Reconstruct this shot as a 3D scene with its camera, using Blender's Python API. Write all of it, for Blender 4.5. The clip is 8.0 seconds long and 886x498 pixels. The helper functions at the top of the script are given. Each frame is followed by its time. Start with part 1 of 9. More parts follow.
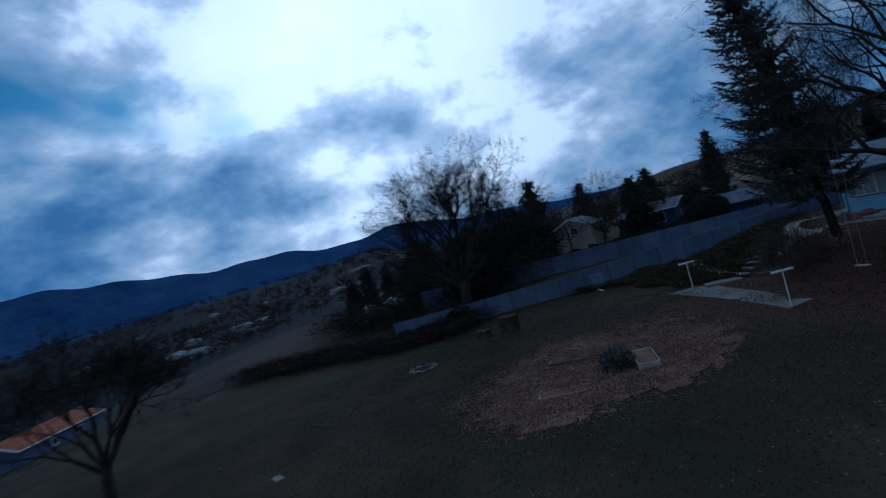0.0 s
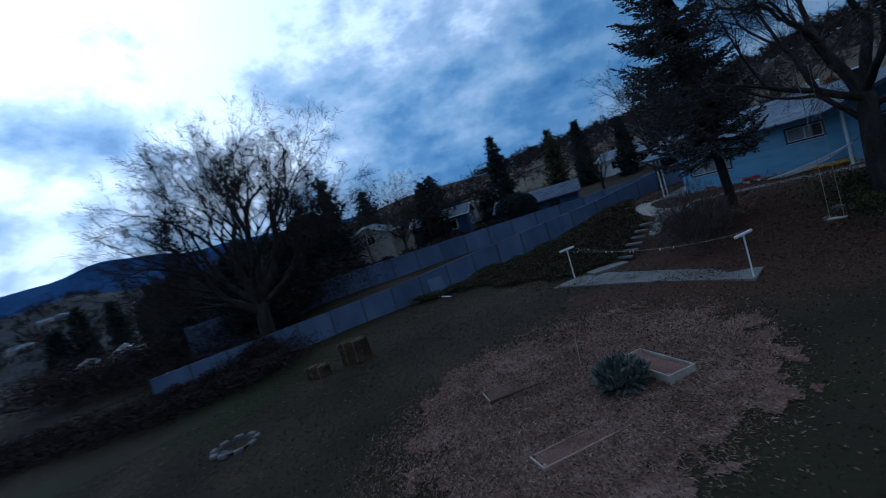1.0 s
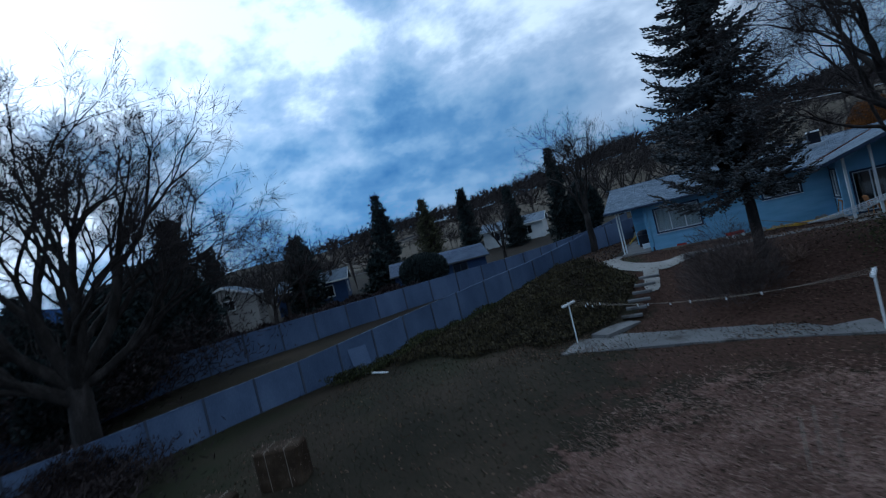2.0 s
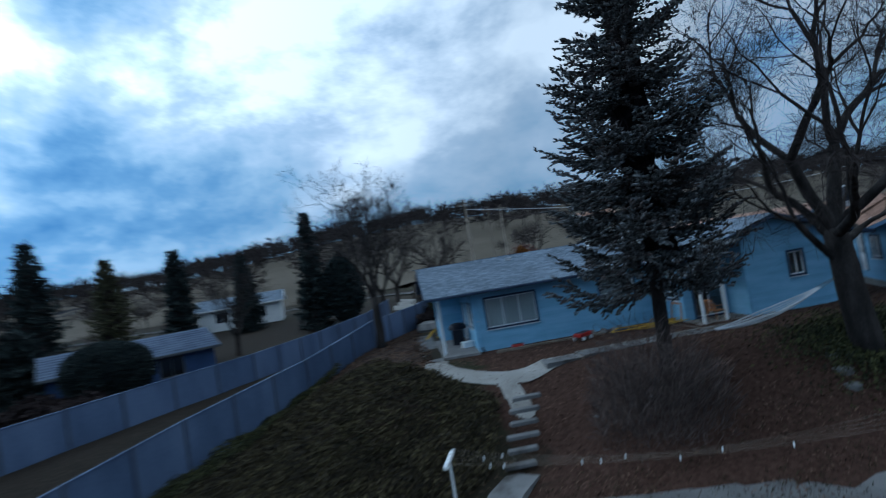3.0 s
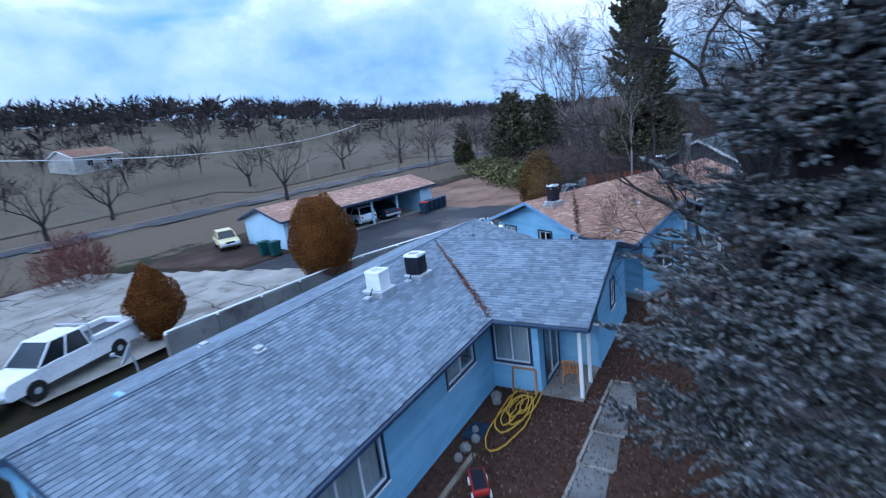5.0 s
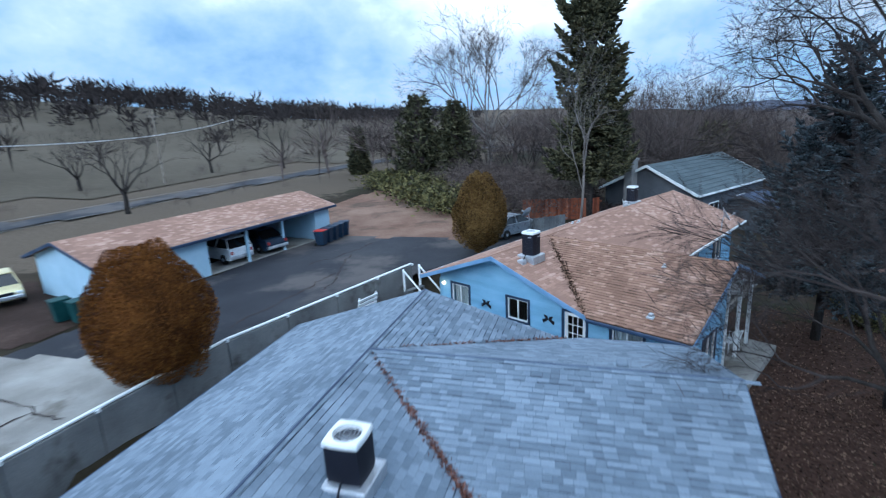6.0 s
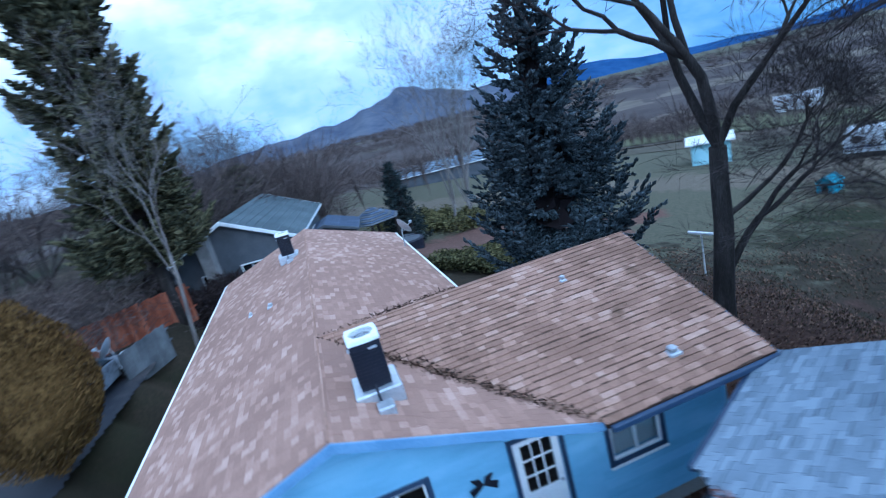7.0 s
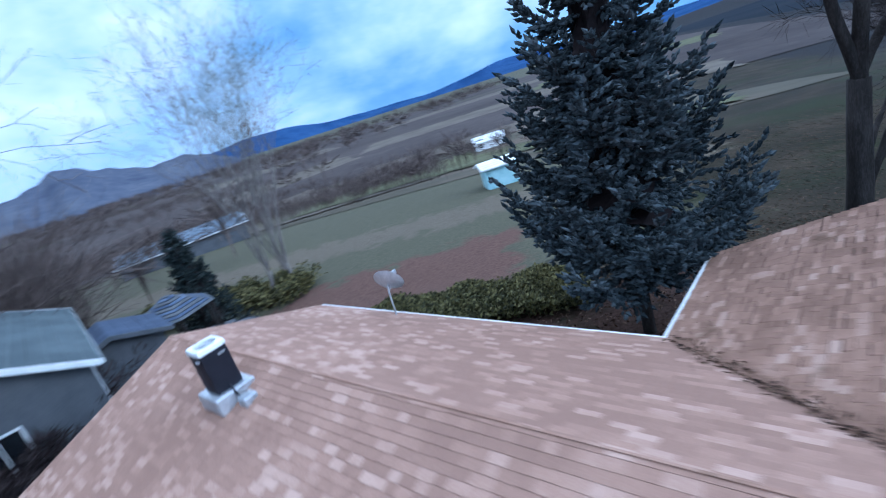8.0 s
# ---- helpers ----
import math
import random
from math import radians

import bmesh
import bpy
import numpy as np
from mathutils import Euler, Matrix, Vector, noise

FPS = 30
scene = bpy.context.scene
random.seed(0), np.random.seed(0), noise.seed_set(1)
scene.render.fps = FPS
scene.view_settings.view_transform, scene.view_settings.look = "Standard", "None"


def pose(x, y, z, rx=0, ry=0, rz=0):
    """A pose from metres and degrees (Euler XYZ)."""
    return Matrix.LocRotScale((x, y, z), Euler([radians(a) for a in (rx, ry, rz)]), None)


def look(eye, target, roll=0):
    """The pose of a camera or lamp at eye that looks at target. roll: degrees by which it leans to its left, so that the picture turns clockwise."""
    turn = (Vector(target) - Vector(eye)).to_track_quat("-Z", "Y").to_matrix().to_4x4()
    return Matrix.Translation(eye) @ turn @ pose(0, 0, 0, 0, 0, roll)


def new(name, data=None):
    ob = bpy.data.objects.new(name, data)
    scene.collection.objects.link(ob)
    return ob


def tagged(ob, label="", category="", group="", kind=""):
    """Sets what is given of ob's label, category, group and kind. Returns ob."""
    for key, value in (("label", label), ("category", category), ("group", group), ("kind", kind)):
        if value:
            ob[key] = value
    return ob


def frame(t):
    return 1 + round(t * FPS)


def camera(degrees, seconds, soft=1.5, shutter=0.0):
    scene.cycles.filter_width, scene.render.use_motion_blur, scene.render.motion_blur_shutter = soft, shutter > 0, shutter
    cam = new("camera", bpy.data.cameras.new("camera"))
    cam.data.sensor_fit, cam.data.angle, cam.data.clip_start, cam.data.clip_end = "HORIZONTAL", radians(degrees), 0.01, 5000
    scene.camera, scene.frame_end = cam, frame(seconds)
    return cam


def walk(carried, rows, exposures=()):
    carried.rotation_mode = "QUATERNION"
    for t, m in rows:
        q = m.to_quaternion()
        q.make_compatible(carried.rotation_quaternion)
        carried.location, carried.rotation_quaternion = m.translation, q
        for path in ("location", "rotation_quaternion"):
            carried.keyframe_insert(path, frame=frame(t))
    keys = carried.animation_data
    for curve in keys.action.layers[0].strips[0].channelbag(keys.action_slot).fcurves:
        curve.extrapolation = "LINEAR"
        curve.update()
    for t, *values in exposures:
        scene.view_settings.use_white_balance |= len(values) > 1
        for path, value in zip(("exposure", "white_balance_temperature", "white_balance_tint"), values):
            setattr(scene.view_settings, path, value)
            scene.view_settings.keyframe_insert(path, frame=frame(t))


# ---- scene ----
import collections

cam = camera(82.47, 8.0, soft=1.1, shutter=0.3)


def view(x, y, z, yaw, pitch, lean):
    """A camera pose from its place, heading, tilt and lean."""
    return pose(x, y, z, 90 + pitch, 0, yaw) @ pose(0, 0, 0, 0, 0, lean)


PATH = [
    (0.0, view(31.12, -35.45, 4.77, 77.48, 0.25, -15.09)),
    (0.5, view(23.80, -36.30, 4.32, 63.18, -2.55, -17.78)),
    (1.0, view(17.62, -36.58, 4.07, 49.18, -4.58, -16.99)),
    (1.5, view(11.99, -35.59, 3.52, 36.74, -4.89, -13.19)),
    (2.8, view(-0.60, -27.96, 4.07, 4.67, 2.75, -12.91)),
    (3.0, view(-1.07, -24.67, 4.37, -5.56, 1.91, -9.21)),
    (3.5, view(-1.65, -20.28, 6.12, -15.82, -1.38, -8.39)),
    (4.0, view(-3.12, -16.23, 7.03, -31.10, -3.78, -14.91)),
    (4.3, view(-3.79, -13.66, 8.01, -42.08, -10.26, -19.45)),
    (4.5, view(-3.93, -11.95, 8.76, -47.45, -12.57, -16.83)),
    (4.7, view(-3.83, -10.13, 9.32, -52.55, -13.61, -12.56)),
    (5.8, view(3.82, -1.70, 9.39, -70.50, -13.84, -2.71)),
    (6.0, view(5.93, -0.86, 9.56, -72.88, -14.61, -3.12)),
    (6.2, view(8.02, 0.53, 9.37, -80.57, -14.84, 0.29)),
    (6.5, view(11.84, 2.73, 8.67, -101.63, -13.58, -3.98)),
    (7.0, view(17.89, 4.99, 8.28, -130.35, -15.50, -14.90)),
    (7.5, view(23.48, 5.35, 7.65, -141.50, -15.45, -16.90)),
    (8.0, view(29.60, 3.50, 8.10, -163.00, -17.80, -18.30)),
]
EXPOSURE = [(0.0, -2.9, 4850, 8), (1.5, -2.18, 5000, 8), (2.8, -1.85, 5300, 3), (3.5, -1.3, 4950, 4), (4.0, -1.15, 4850, 8), (4.5, -0.7, 4850, 14), (6.0, -0.7, 5400, 7), (6.5, -0.65, 4600, 6), (7.0, -0.62, 4600, 7), (7.5, -0.65, 5000, 10), (8.0, -0.5, 5000, 10)]
walk(cam, PATH, EXPOSURE)

# ---- sky and light ----
SUN_AZ, SUN_EL = radians(173), radians(25)      # bearing from +x, counter-clockwise
SUN_WAY = Vector((math.cos(SUN_AZ) * math.cos(SUN_EL), math.sin(SUN_AZ) * math.cos(SUN_EL), math.sin(SUN_EL)))


def build_sky():
    world = bpy.data.worlds.new("sky")
    scene.world = world
    world.use_nodes = True
    nt = world.node_tree
    nt.nodes.clear()
    N, L = nt.nodes.new, nt.links.new

    def math_node(op, a, b=None, clamp=False):
        n = N("ShaderNodeMath")
        n.operation, n.use_clamp = op, clamp
        for k, v in enumerate((a, b)):
            if v is None:
                continue
            if isinstance(v, (int, float)):
                n.inputs[k].default_value = v
            else:
                L(v, n.inputs[k])
        return n.outputs[0]

    def ramp(fac, stops):
        n = N("ShaderNodeValToRGB")
        els = n.color_ramp.elements
        els[0].position, els[0].color = stops[0][0], (*stops[0][1], 1)
        els[1].position, els[1].color = stops[-1][0], (*stops[-1][1], 1)
        for p, c in stops[1:-1]:
            els.new(p).color = (*c, 1)
        L(fac, n.inputs[0])
        return n.outputs[0]

    def fbm(vec, scale, detail, rough, distort=0.0):
        n = N("ShaderNodeTexNoise")
        n.inputs["Scale"].default_value, n.inputs["Detail"].default_value = scale, detail
        n.inputs["Roughness"].default_value, n.inputs["Distortion"].default_value = rough, distort
        L(vec, n.inputs["Vector"])
        return n.outputs["Fac"]

    way = N("ShaderNodeTexCoord").outputs["Generated"]
    sep = N("ShaderNodeSeparateXYZ")
    L(way, sep.inputs[0])
    up = math_node("ADD", math_node("MAXIMUM", sep.outputs[2], 0.0), 0.24)
    flat = N("ShaderNodeCombineXYZ")
    L(math_node("DIVIDE", sep.outputs[0], up), flat.inputs[0])
    L(math_node("DIVIDE", sep.outputs[1], up), flat.inputs[1])
    deck = flat.outputs[0]
    dot = N("ShaderNodeVectorMath")
    dot.operation = "DOT_PRODUCT"
    L(way, dot.inputs[0])
    dot.inputs[1].default_value = SUN_WAY
    near_sun = math_node("MAXIMUM", dot.outputs["Value"], 0.0)
    glow = math_node("POWER", near_sun, 5.0)
    core = math_node("POWER", near_sun, 22.0)

    air = N("ShaderNodeTexSky")
    air.sky_type = "NISHITA"
    air.sun_disc = False
    air.sun_elevation, air.sun_rotation = SUN_EL, radians(90) - SUN_AZ
    blue = N("ShaderNodeMix")
    blue.data_type, blue.blend_type = "RGBA", "MULTIPLY"
    blue.inputs[0].default_value = 1.0
    L(air.outputs[0], blue.inputs[6])
    blue.inputs[7].default_value = (0.05, 0.20, 0.30, 1)

    tall = N("ShaderNodeVectorMath")
    tall.operation = "MULTIPLY"
    L(way, tall.inputs[0])
    tall.inputs[1].default_value = (1.0, 1.0, 1.6)
    billow = fbm(tall.outputs[0], 3.6, 9.0, 0.60, 0.1)
    broad = fbm(deck, 0.7, 3.0, 0.5, 0.2)
    lift = math_node("ADD", math_node("MULTIPLY", billow, 0.62), math_node("MULTIPLY", broad, 0.38))
    lift = math_node("ADD", math_node("MULTIPLY", math_node("SUBTRACT", lift, 0.5), math_node("ADD", 0.78, math_node("MULTIPLY", near_sun, 1.25))), 0.51)
    lit = math_node("ADD", lift, math_node("MULTIPLY", glow, 0.13))
    # thinner cloud overhead and towards the east
    high = math_node("MULTIPLY", math_node("SUBTRACT", math_node("MINIMUM", sep.outputs[2], 0.45), 0.16), 0.42)
    lit = math_node("ADD", lit, high)
    lit = math_node("ADD", lit, math_node("MULTIPLY", sep.outputs[0], 0.075))
    lit = math_node("ADD", lit, math_node("MULTIPLY", math_node("MAXIMUM", sep.outputs[1], 0.0), 0.035))
    # a brighter break in the cloud low in the south-west
    gap = N("ShaderNodeVectorMath")
    gap.operation = "DOT_PRODUCT"
    L(way, gap.inputs[0])
    gap.inputs[1].default_value = (-0.92, -0.36, 0.14)
    lit = math_node("ADD", lit, math_node("MULTIPLY", math_node("POWER", math_node("MAXIMUM", gap.outputs["Value"], 0.0), 16.0), 0.10))
    cloud = ramp(lit, [(0.34, (0.17, 0.46, 0.92)), (0.44, (0.37, 0.72, 1.16)), (0.52, (0.72, 1.06, 1.42)), (0.60, (1.15, 1.4, 1.7)), (0.70, (2.3, 2.45, 2.6))])
    cover = ramp(math_node("ADD", fbm(deck, 0.9, 4.0, 0.5, 0.2), math_node("MULTIPLY", math_node("MAXIMUM", math_node("SUBTRACT", 0.36, sep.outputs[2]), 0.0), 0.5)), [(0.33, (0, 0, 0)), (0.43, (1, 1, 1))])
    mixed = N("ShaderNodeMix")
    mixed.data_type = "RGBA"
    L(cover, mixed.inputs[0])
    L(blue.outputs[2], mixed.inputs[6])
    # brighter cloud on the sun's side of the sky
    side = N("ShaderNodeVectorMath")
    side.operation = "SCALE"
    L(cloud, side.inputs[0])
    L(math_node("ADD", 1.0, math_node("MULTIPLY", math_node("MAXIMUM", dot.outputs["Value"], 0.0), 1.22)), side.inputs["Scale"])
    L(side.outputs[0], mixed.inputs[7])
    # thin cloud in front of the low sun
    veil = N("ShaderNodeMix")
    veil.data_type, veil.blend_type = "RGBA", "ADD"
    L(math_node("MULTIPLY", math_node("ADD", core, math_node("MULTIPLY", glow, 0.12)), lift), veil.inputs[0])
    L(mixed.outputs[2], veil.inputs[6])
    veil.inputs[7].default_value = (3.6, 3.6, 3.5, 1)
    veil.clamp_factor = True
    back = N("ShaderNodeBackground")
    L(veil.outputs[2], back.inputs[0])
    back.inputs[1].default_value = 1.0
    out = N("ShaderNodeOutputWorld")
    L(back.outputs[0], out.inputs[0])


build_sky()
sun = new("sun", bpy.data.lights.new("sun", "SUN"))
sun.data.energy, sun.data.angle, sun.data.color = 0.7, radians(14), (1.0, 0.94, 0.86)
sun.matrix_world = look(SUN_WAY * 60, (0, 0, 0))

# ---- materials ----
def material(name, tones, rough=0.8, scale=1.0, grain=30.0, bump=0.15, metal=0.0, pieces=0.0, stretch=(1, 1, 1), stain=None, spec=0.3, space="Object", skew=0.0):
    """A surface of two or three tones: blotches at one scale, grain at another, and, for loose pieces, a tone of each piece's own."""
    m = bpy.data.materials.new(name)
    m.use_nodes = True
    nt = m.node_tree
    N, L = nt.nodes.new, nt.links.new
    bsdf = nt.nodes["Principled BSDF"]
    if space == "World":
        src = N("ShaderNodeNewGeometry").outputs["Position"]
    else:
        src = N("ShaderNodeTexCoord").outputs["Object"]
    mp = N("ShaderNodeMapping")
    mp.inputs["Scale"].default_value = stretch
    L(src, mp.inputs[0])

    def noise_at(s, detail, rgh=0.55):
        n = N("ShaderNodeTexNoise")
        n.inputs["Scale"].default_value, n.inputs["Detail"].default_value, n.inputs["Roughness"].default_value = s, detail, rgh
        L(mp.outputs[0], n.inputs["Vector"])
        return n.outputs["Fac"]

    def add(a, b, op="ADD"):
        n = N("ShaderNodeMath")
        n.operation = op
        for k, v in enumerate((a, b)):
            if isinstance(v, (int, float)):
                n.inputs[k].default_value = v
            else:
                L(v, n.inputs[k])
        return n.outputs[0]

    big, fine = noise_at(scale, 5.0), noise_at(grain, 4.0, 0.65)
    fac = add(add(add(big, 0.5, "SUBTRACT"), 1.3, "MULTIPLY"), add(add(fine, 0.5, "SUBTRACT"), 0.9, "MULTIPLY"))
    fac = add(fac, 0.5)
    if pieces:
        own = add(N("ShaderNodeObjectInfo").outputs["Random"], N("ShaderNodeNewGeometry").outputs["Random Per Island"])
        own = add(own, 1.0, "MODULO")
        if skew:
            own = add(own, skew, "POWER")
        fac = add(fac, add(add(own, 0.5, "SUBTRACT"), pieces, "MULTIPLY"))
    rp = N("ShaderNodeValToRGB")
    els = rp.color_ramp.elements
    els[0].position, els[1].position = 0.12, 0.88
    els[0].color, els[1].color = (*tones[0], 1), (*tones[-1], 1)
    if len(tones) > 2:
        els.new(0.5).color = (*tones[1], 1)
    L(fac, rp.inputs[0])
    colour = rp.outputs[0]
    if stain:
        mx = N("ShaderNodeMix")
        mx.data_type = "RGBA"
        edge = N("ShaderNodeValToRGB")
        edge.color_ramp.elements[0].position, edge.color_ramp.elements[1].position = stain[2], stain[2] + 0.12
        L(noise_at(stain[1], 6.0, 0.6), edge.inputs[0])
        L(edge.outputs[0], mx.inputs[0])
        L(colour, mx.inputs[6])
        mx.inputs[7].default_value = (*stain[0], 1)
        colour = mx.outputs[2]
    L(colour, bsdf.inputs["Base Color"])
    rg = add(add(add(fine, 0.5, "SUBTRACT"), 0.35, "MULTIPLY"), rough)
    L(rg, bsdf.inputs["Roughness"])
    bsdf.inputs["Metallic"].default_value = metal
    bsdf.inputs["Specular IOR Level"].default_value = spec
    if bump:
        b = N("ShaderNodeBump")
        b.inputs["Strength"].default_value, b.inputs["Distance"].default_value = bump, 0.02
        L(fine, b.inputs["Height"])
        L(b.outputs[0], bsdf.inputs["Normal"])
    return m


def glass_material(name, tint, rough=0.03):
    m = bpy.data.materials.new(name)
    m.use_nodes = True
    nt = m.node_tree
    N, L = nt.nodes.new, nt.links.new
    nt.nodes.remove(nt.nodes["Principled BSDF"])
    clear = N("ShaderNodeBsdfTransparent")
    clear.inputs[0].default_value = (*tint, 1)
    shine = N("ShaderNodeBsdfGlossy")
    shine.inputs["Roughness"].default_value = rough
    facing = N("ShaderNodeLayerWeight")
    facing.inputs[0].default_value = 0.5
    edge = N("ShaderNodeMath")
    edge.operation = "POWER"
    L(facing.outputs["Facing"], edge.inputs[0])
    edge.inputs[1].default_value = 4.0
    fr = N("ShaderNodeMath")
    fr.operation, fr.use_clamp = "MULTIPLY_ADD", True
    L(edge.outputs[0], fr.inputs[0])
    fr.inputs[1].default_value, fr.inputs[2].default_value = 0.85, 0.07
    mx = N("ShaderNodeMixShader")
    L(fr.outputs[0], mx.inputs[0])
    L(clear.outputs[0], mx.inputs[1])
    L(shine.outputs[0], mx.inputs[2])
    L(mx.outputs[0], nt.nodes["Material Output"].inputs[0])
    return m


def lamp_material(name, colour, power):
    m = bpy.data.materials.new(name)
    m.use_nodes = True
    b = m.node_tree.nodes["Principled BSDF"]
    b.inputs["Base Color"].default_value = (*colour, 1)
    b.inputs["Emission Color"].default_value = (*colour, 1)
    b.inputs["Emission Strength"].default_value = power
    return m


GROUND = material("leaf_strewn_turf", [(0.014, 0.013, 0.008), (0.028, 0.023, 0.015), (0.056, 0.041, 0.028)], 0.95, 0.22, 9.0, 0.6, space="World", spec=0.1, stain=((0.024, 0.027, 0.013), 0.09, 0.52))


def ground_zones(m, zones):
    """Other growth over stretches of the ground: (dark tone, light tone, bounds), bounds being (ax, ay, c, run) with (ax x + ay y + c) / run rising from 0 at the edge."""
    nt = m.node_tree
    N, L = nt.nodes.new, nt.links.new
    pos = N("ShaderNodeNewGeometry").outputs["Position"]
    sep = N("ShaderNodeSeparateXYZ")
    L(pos, sep.inputs[0])

    def calc(op, a, b, c=None):
        n = N("ShaderNodeMath")
        n.operation = op
        for k, v in enumerate((a, b) if c is None else (a, b, c)):
            if isinstance(v, (int, float)):
                n.inputs[k].default_value = v
            else:
                L(v, n.inputs[k])
        return n.outputs[0]

    def noise_at(scale, detail):
        n = N("ShaderNodeTexNoise")
        n.inputs["Scale"].default_value, n.inputs["Detail"].default_value, n.inputs["Roughness"].default_value = scale, detail, 0.65
        L(pos, n.inputs["Vector"])
        return n.outputs["Fac"]

    ragged, grain = noise_at(0.55, 8.0), noise_at(7.0, 5.0)
    bsdf = nt.nodes["Principled BSDF"]
    for dark, light, bounds in zones:
        mask = 9.0
        for ax, ay, c, run in bounds:
            edge = calc("MULTIPLY_ADD", sep.outputs[0], ax / run, calc("MULTIPLY_ADD", sep.outputs[1], ay / run, c / run))
            mask = calc("MINIMUM", mask, edge)
        mask = calc("ADD", mask, calc("MULTIPLY", calc("SUBTRACT", ragged, 0.55), 5.0))
        fac = N("ShaderNodeClamp")
        L(calc("MULTIPLY", mask, 1.6), fac.inputs[0])
        tone, over = N("ShaderNodeMix"), N("ShaderNodeMix")
        tone.data_type = over.data_type = "RGBA"
        L(calc("MULTIPLY_ADD", calc("SUBTRACT", grain, 0.5), 2.6, 0.5), tone.inputs[0])
        tone.clamp_factor = True
        tone.inputs[6].default_value, tone.inputs[7].default_value = (*dark, 1), (*light, 1)
        old = bsdf.inputs["Base Color"].links[0].from_socket
        L(fac.outputs[0], over.inputs[0])
        L(old, over.inputs[6])
        L(tone.outputs[2], over.inputs[7])
        L(over.outputs[2], bsdf.inputs["Base Color"])


ground_zones(GROUND, [
    ((0.046, 0.047, 0.029), (0.110, 0.102, 0.070), [(0, -1, -14.5, 8), (1, 0, -22, 6)]),
    ((0.066, 0.055, 0.040), (0.150, 0.128, 0.096), [(0.1, -1, -39, 2), (-0.1, 1, 47, 2), (1, 0, -18, 4)]),
    ((0.055, 0.030, 0.022), (0.145, 0.085, 0.066), [(0.3, -1, -27.5, 2), (-0.3, 1, 43, 2), (1, 0, -33, 2), (-1, 0, 52, 2)]),
    ((0.024, 0.013, 0.009), (0.080, 0.046, 0.034), [(-0.15, 1, 20.5, 3), (1, 0, -0.5, 2), (-1, 0, 34, 4), (0, -1, 3, 3)]),
    ((0.009, 0.009, 0.010), (0.026, 0.023, 0.022), [(-1, 0, -30, 5), (0, -1, 30, 8)]),
    ((0.014, 0.012, 0.009), (0.040, 0.032, 0.025), [(-1, 0.35, -5.5, 2), (0, 1, 9, 3), (0, -1, 40, 6)]),
    ((0.060, 0.046, 0.033), (0.135, 0.108, 0.080), [(0.14, 1, -34, 3), (1, 0, -3, 4)]),
    ((0.024, 0.016, 0.012), (0.085, 0.060, 0.048), [(1, 0, 5.6, 1.5), (-1, 0, 0.2, 1), (0, 1, 7, 3), (0, -1, 18, 3)]),
])
MULCH = material("straw_mulch", [(0.062, 0.037, 0.029), (0.130, 0.077, 0.061), (0.24, 0.156, 0.128)], 0.95, 0.5, 14.0, 0.8, space="World", spec=0.1)
STRAW = material("straw", [(0.080, 0.048, 0.036), (0.18, 0.116, 0.090), (0.34, 0.242, 0.195)], 0.9, 1.0, 20.0, 0.2, pieces=1.2, space="World", spec=0.15)
LEAVES = material("fallen_leaves", [(0.024, 0.015, 0.011), (0.062, 0.034, 0.022), (0.17, 0.11, 0.075)], 0.9, 1.0, 20.0, 0.2, pieces=1.3, space="World", spec=0.15)
TURF = material("short_turf", [(0.014, 0.018, 0.009), (0.026, 0.030, 0.015), (0.052, 0.048, 0.027)], 0.95, 0.4, 16.0, 0.5, pieces=1.0, space="World", spec=0.1)
FIELD = material("dry_field", [(0.058, 0.049, 0.035), (0.092, 0.078, 0.058), (0.135, 0.115, 0.088)], 0.95, 0.02, 1.2, 0.3, space="World", spec=0.1)
PASTURE = material("winter_pasture", [(0.048, 0.043, 0.030), (0.080, 0.070, 0.050), (0.122, 0.105, 0.078)], 0.95, 0.03, 1.5, 0.3, space="World", spec=0.1, stain=((0.11, 0.082, 0.062), 0.03, 0.52))
IVY = material("brown_olive_ivy", [(0.014, 0.011, 0.007), (0.033, 0.027, 0.015), (0.078, 0.064, 0.030)], 0.85, 0.8, 9.0, 0.0, pieces=1.1, spec=0.2, space="World")
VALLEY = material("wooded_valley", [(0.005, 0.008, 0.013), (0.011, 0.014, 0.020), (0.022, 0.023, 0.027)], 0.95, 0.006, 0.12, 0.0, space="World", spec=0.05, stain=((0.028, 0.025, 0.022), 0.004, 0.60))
LITTER = material("brown_leaf_litter", [(0.020, 0.013, 0.010), (0.046, 0.030, 0.024), (0.090, 0.062, 0.050)], 0.95, 0.35, 9.0, 0.7, space="World", spec=0.1, stain=((0.022, 0.022, 0.013), 0.25, 0.60))
WEST_FIELD = material("bare_brown_field", [(0.015, 0.012, 0.010), (0.026, 0.020, 0.016), (0.042, 0.033, 0.026)], 0.95, 0.05, 1.2, 0.3, space="World", spec=0.1)
GREEN_FIELD = material("green_pasture", [(0.060, 0.062, 0.032), (0.092, 0.093, 0.050), (0.125, 0.124, 0.072)], 0.95, 0.05, 1.2, 0.2, space="World", spec=0.1)
STUBBLE = material("pale_stubble", [(0.072, 0.060, 0.047), (0.108, 0.091, 0.072), (0.145, 0.124, 0.10)], 0.95, 0.05, 1.2, 0.2, space="World", spec=0.1)
EAST_VALLEY = material("brown_wooded_slopes", [(0.036, 0.030, 0.029), (0.064, 0.053, 0.050), (0.095, 0.080, 0.074)], 0.95, 0.008, 0.15, 0.0, space="World", spec=0.05, stain=((0.10, 0.105, 0.062), 0.006, 0.58))
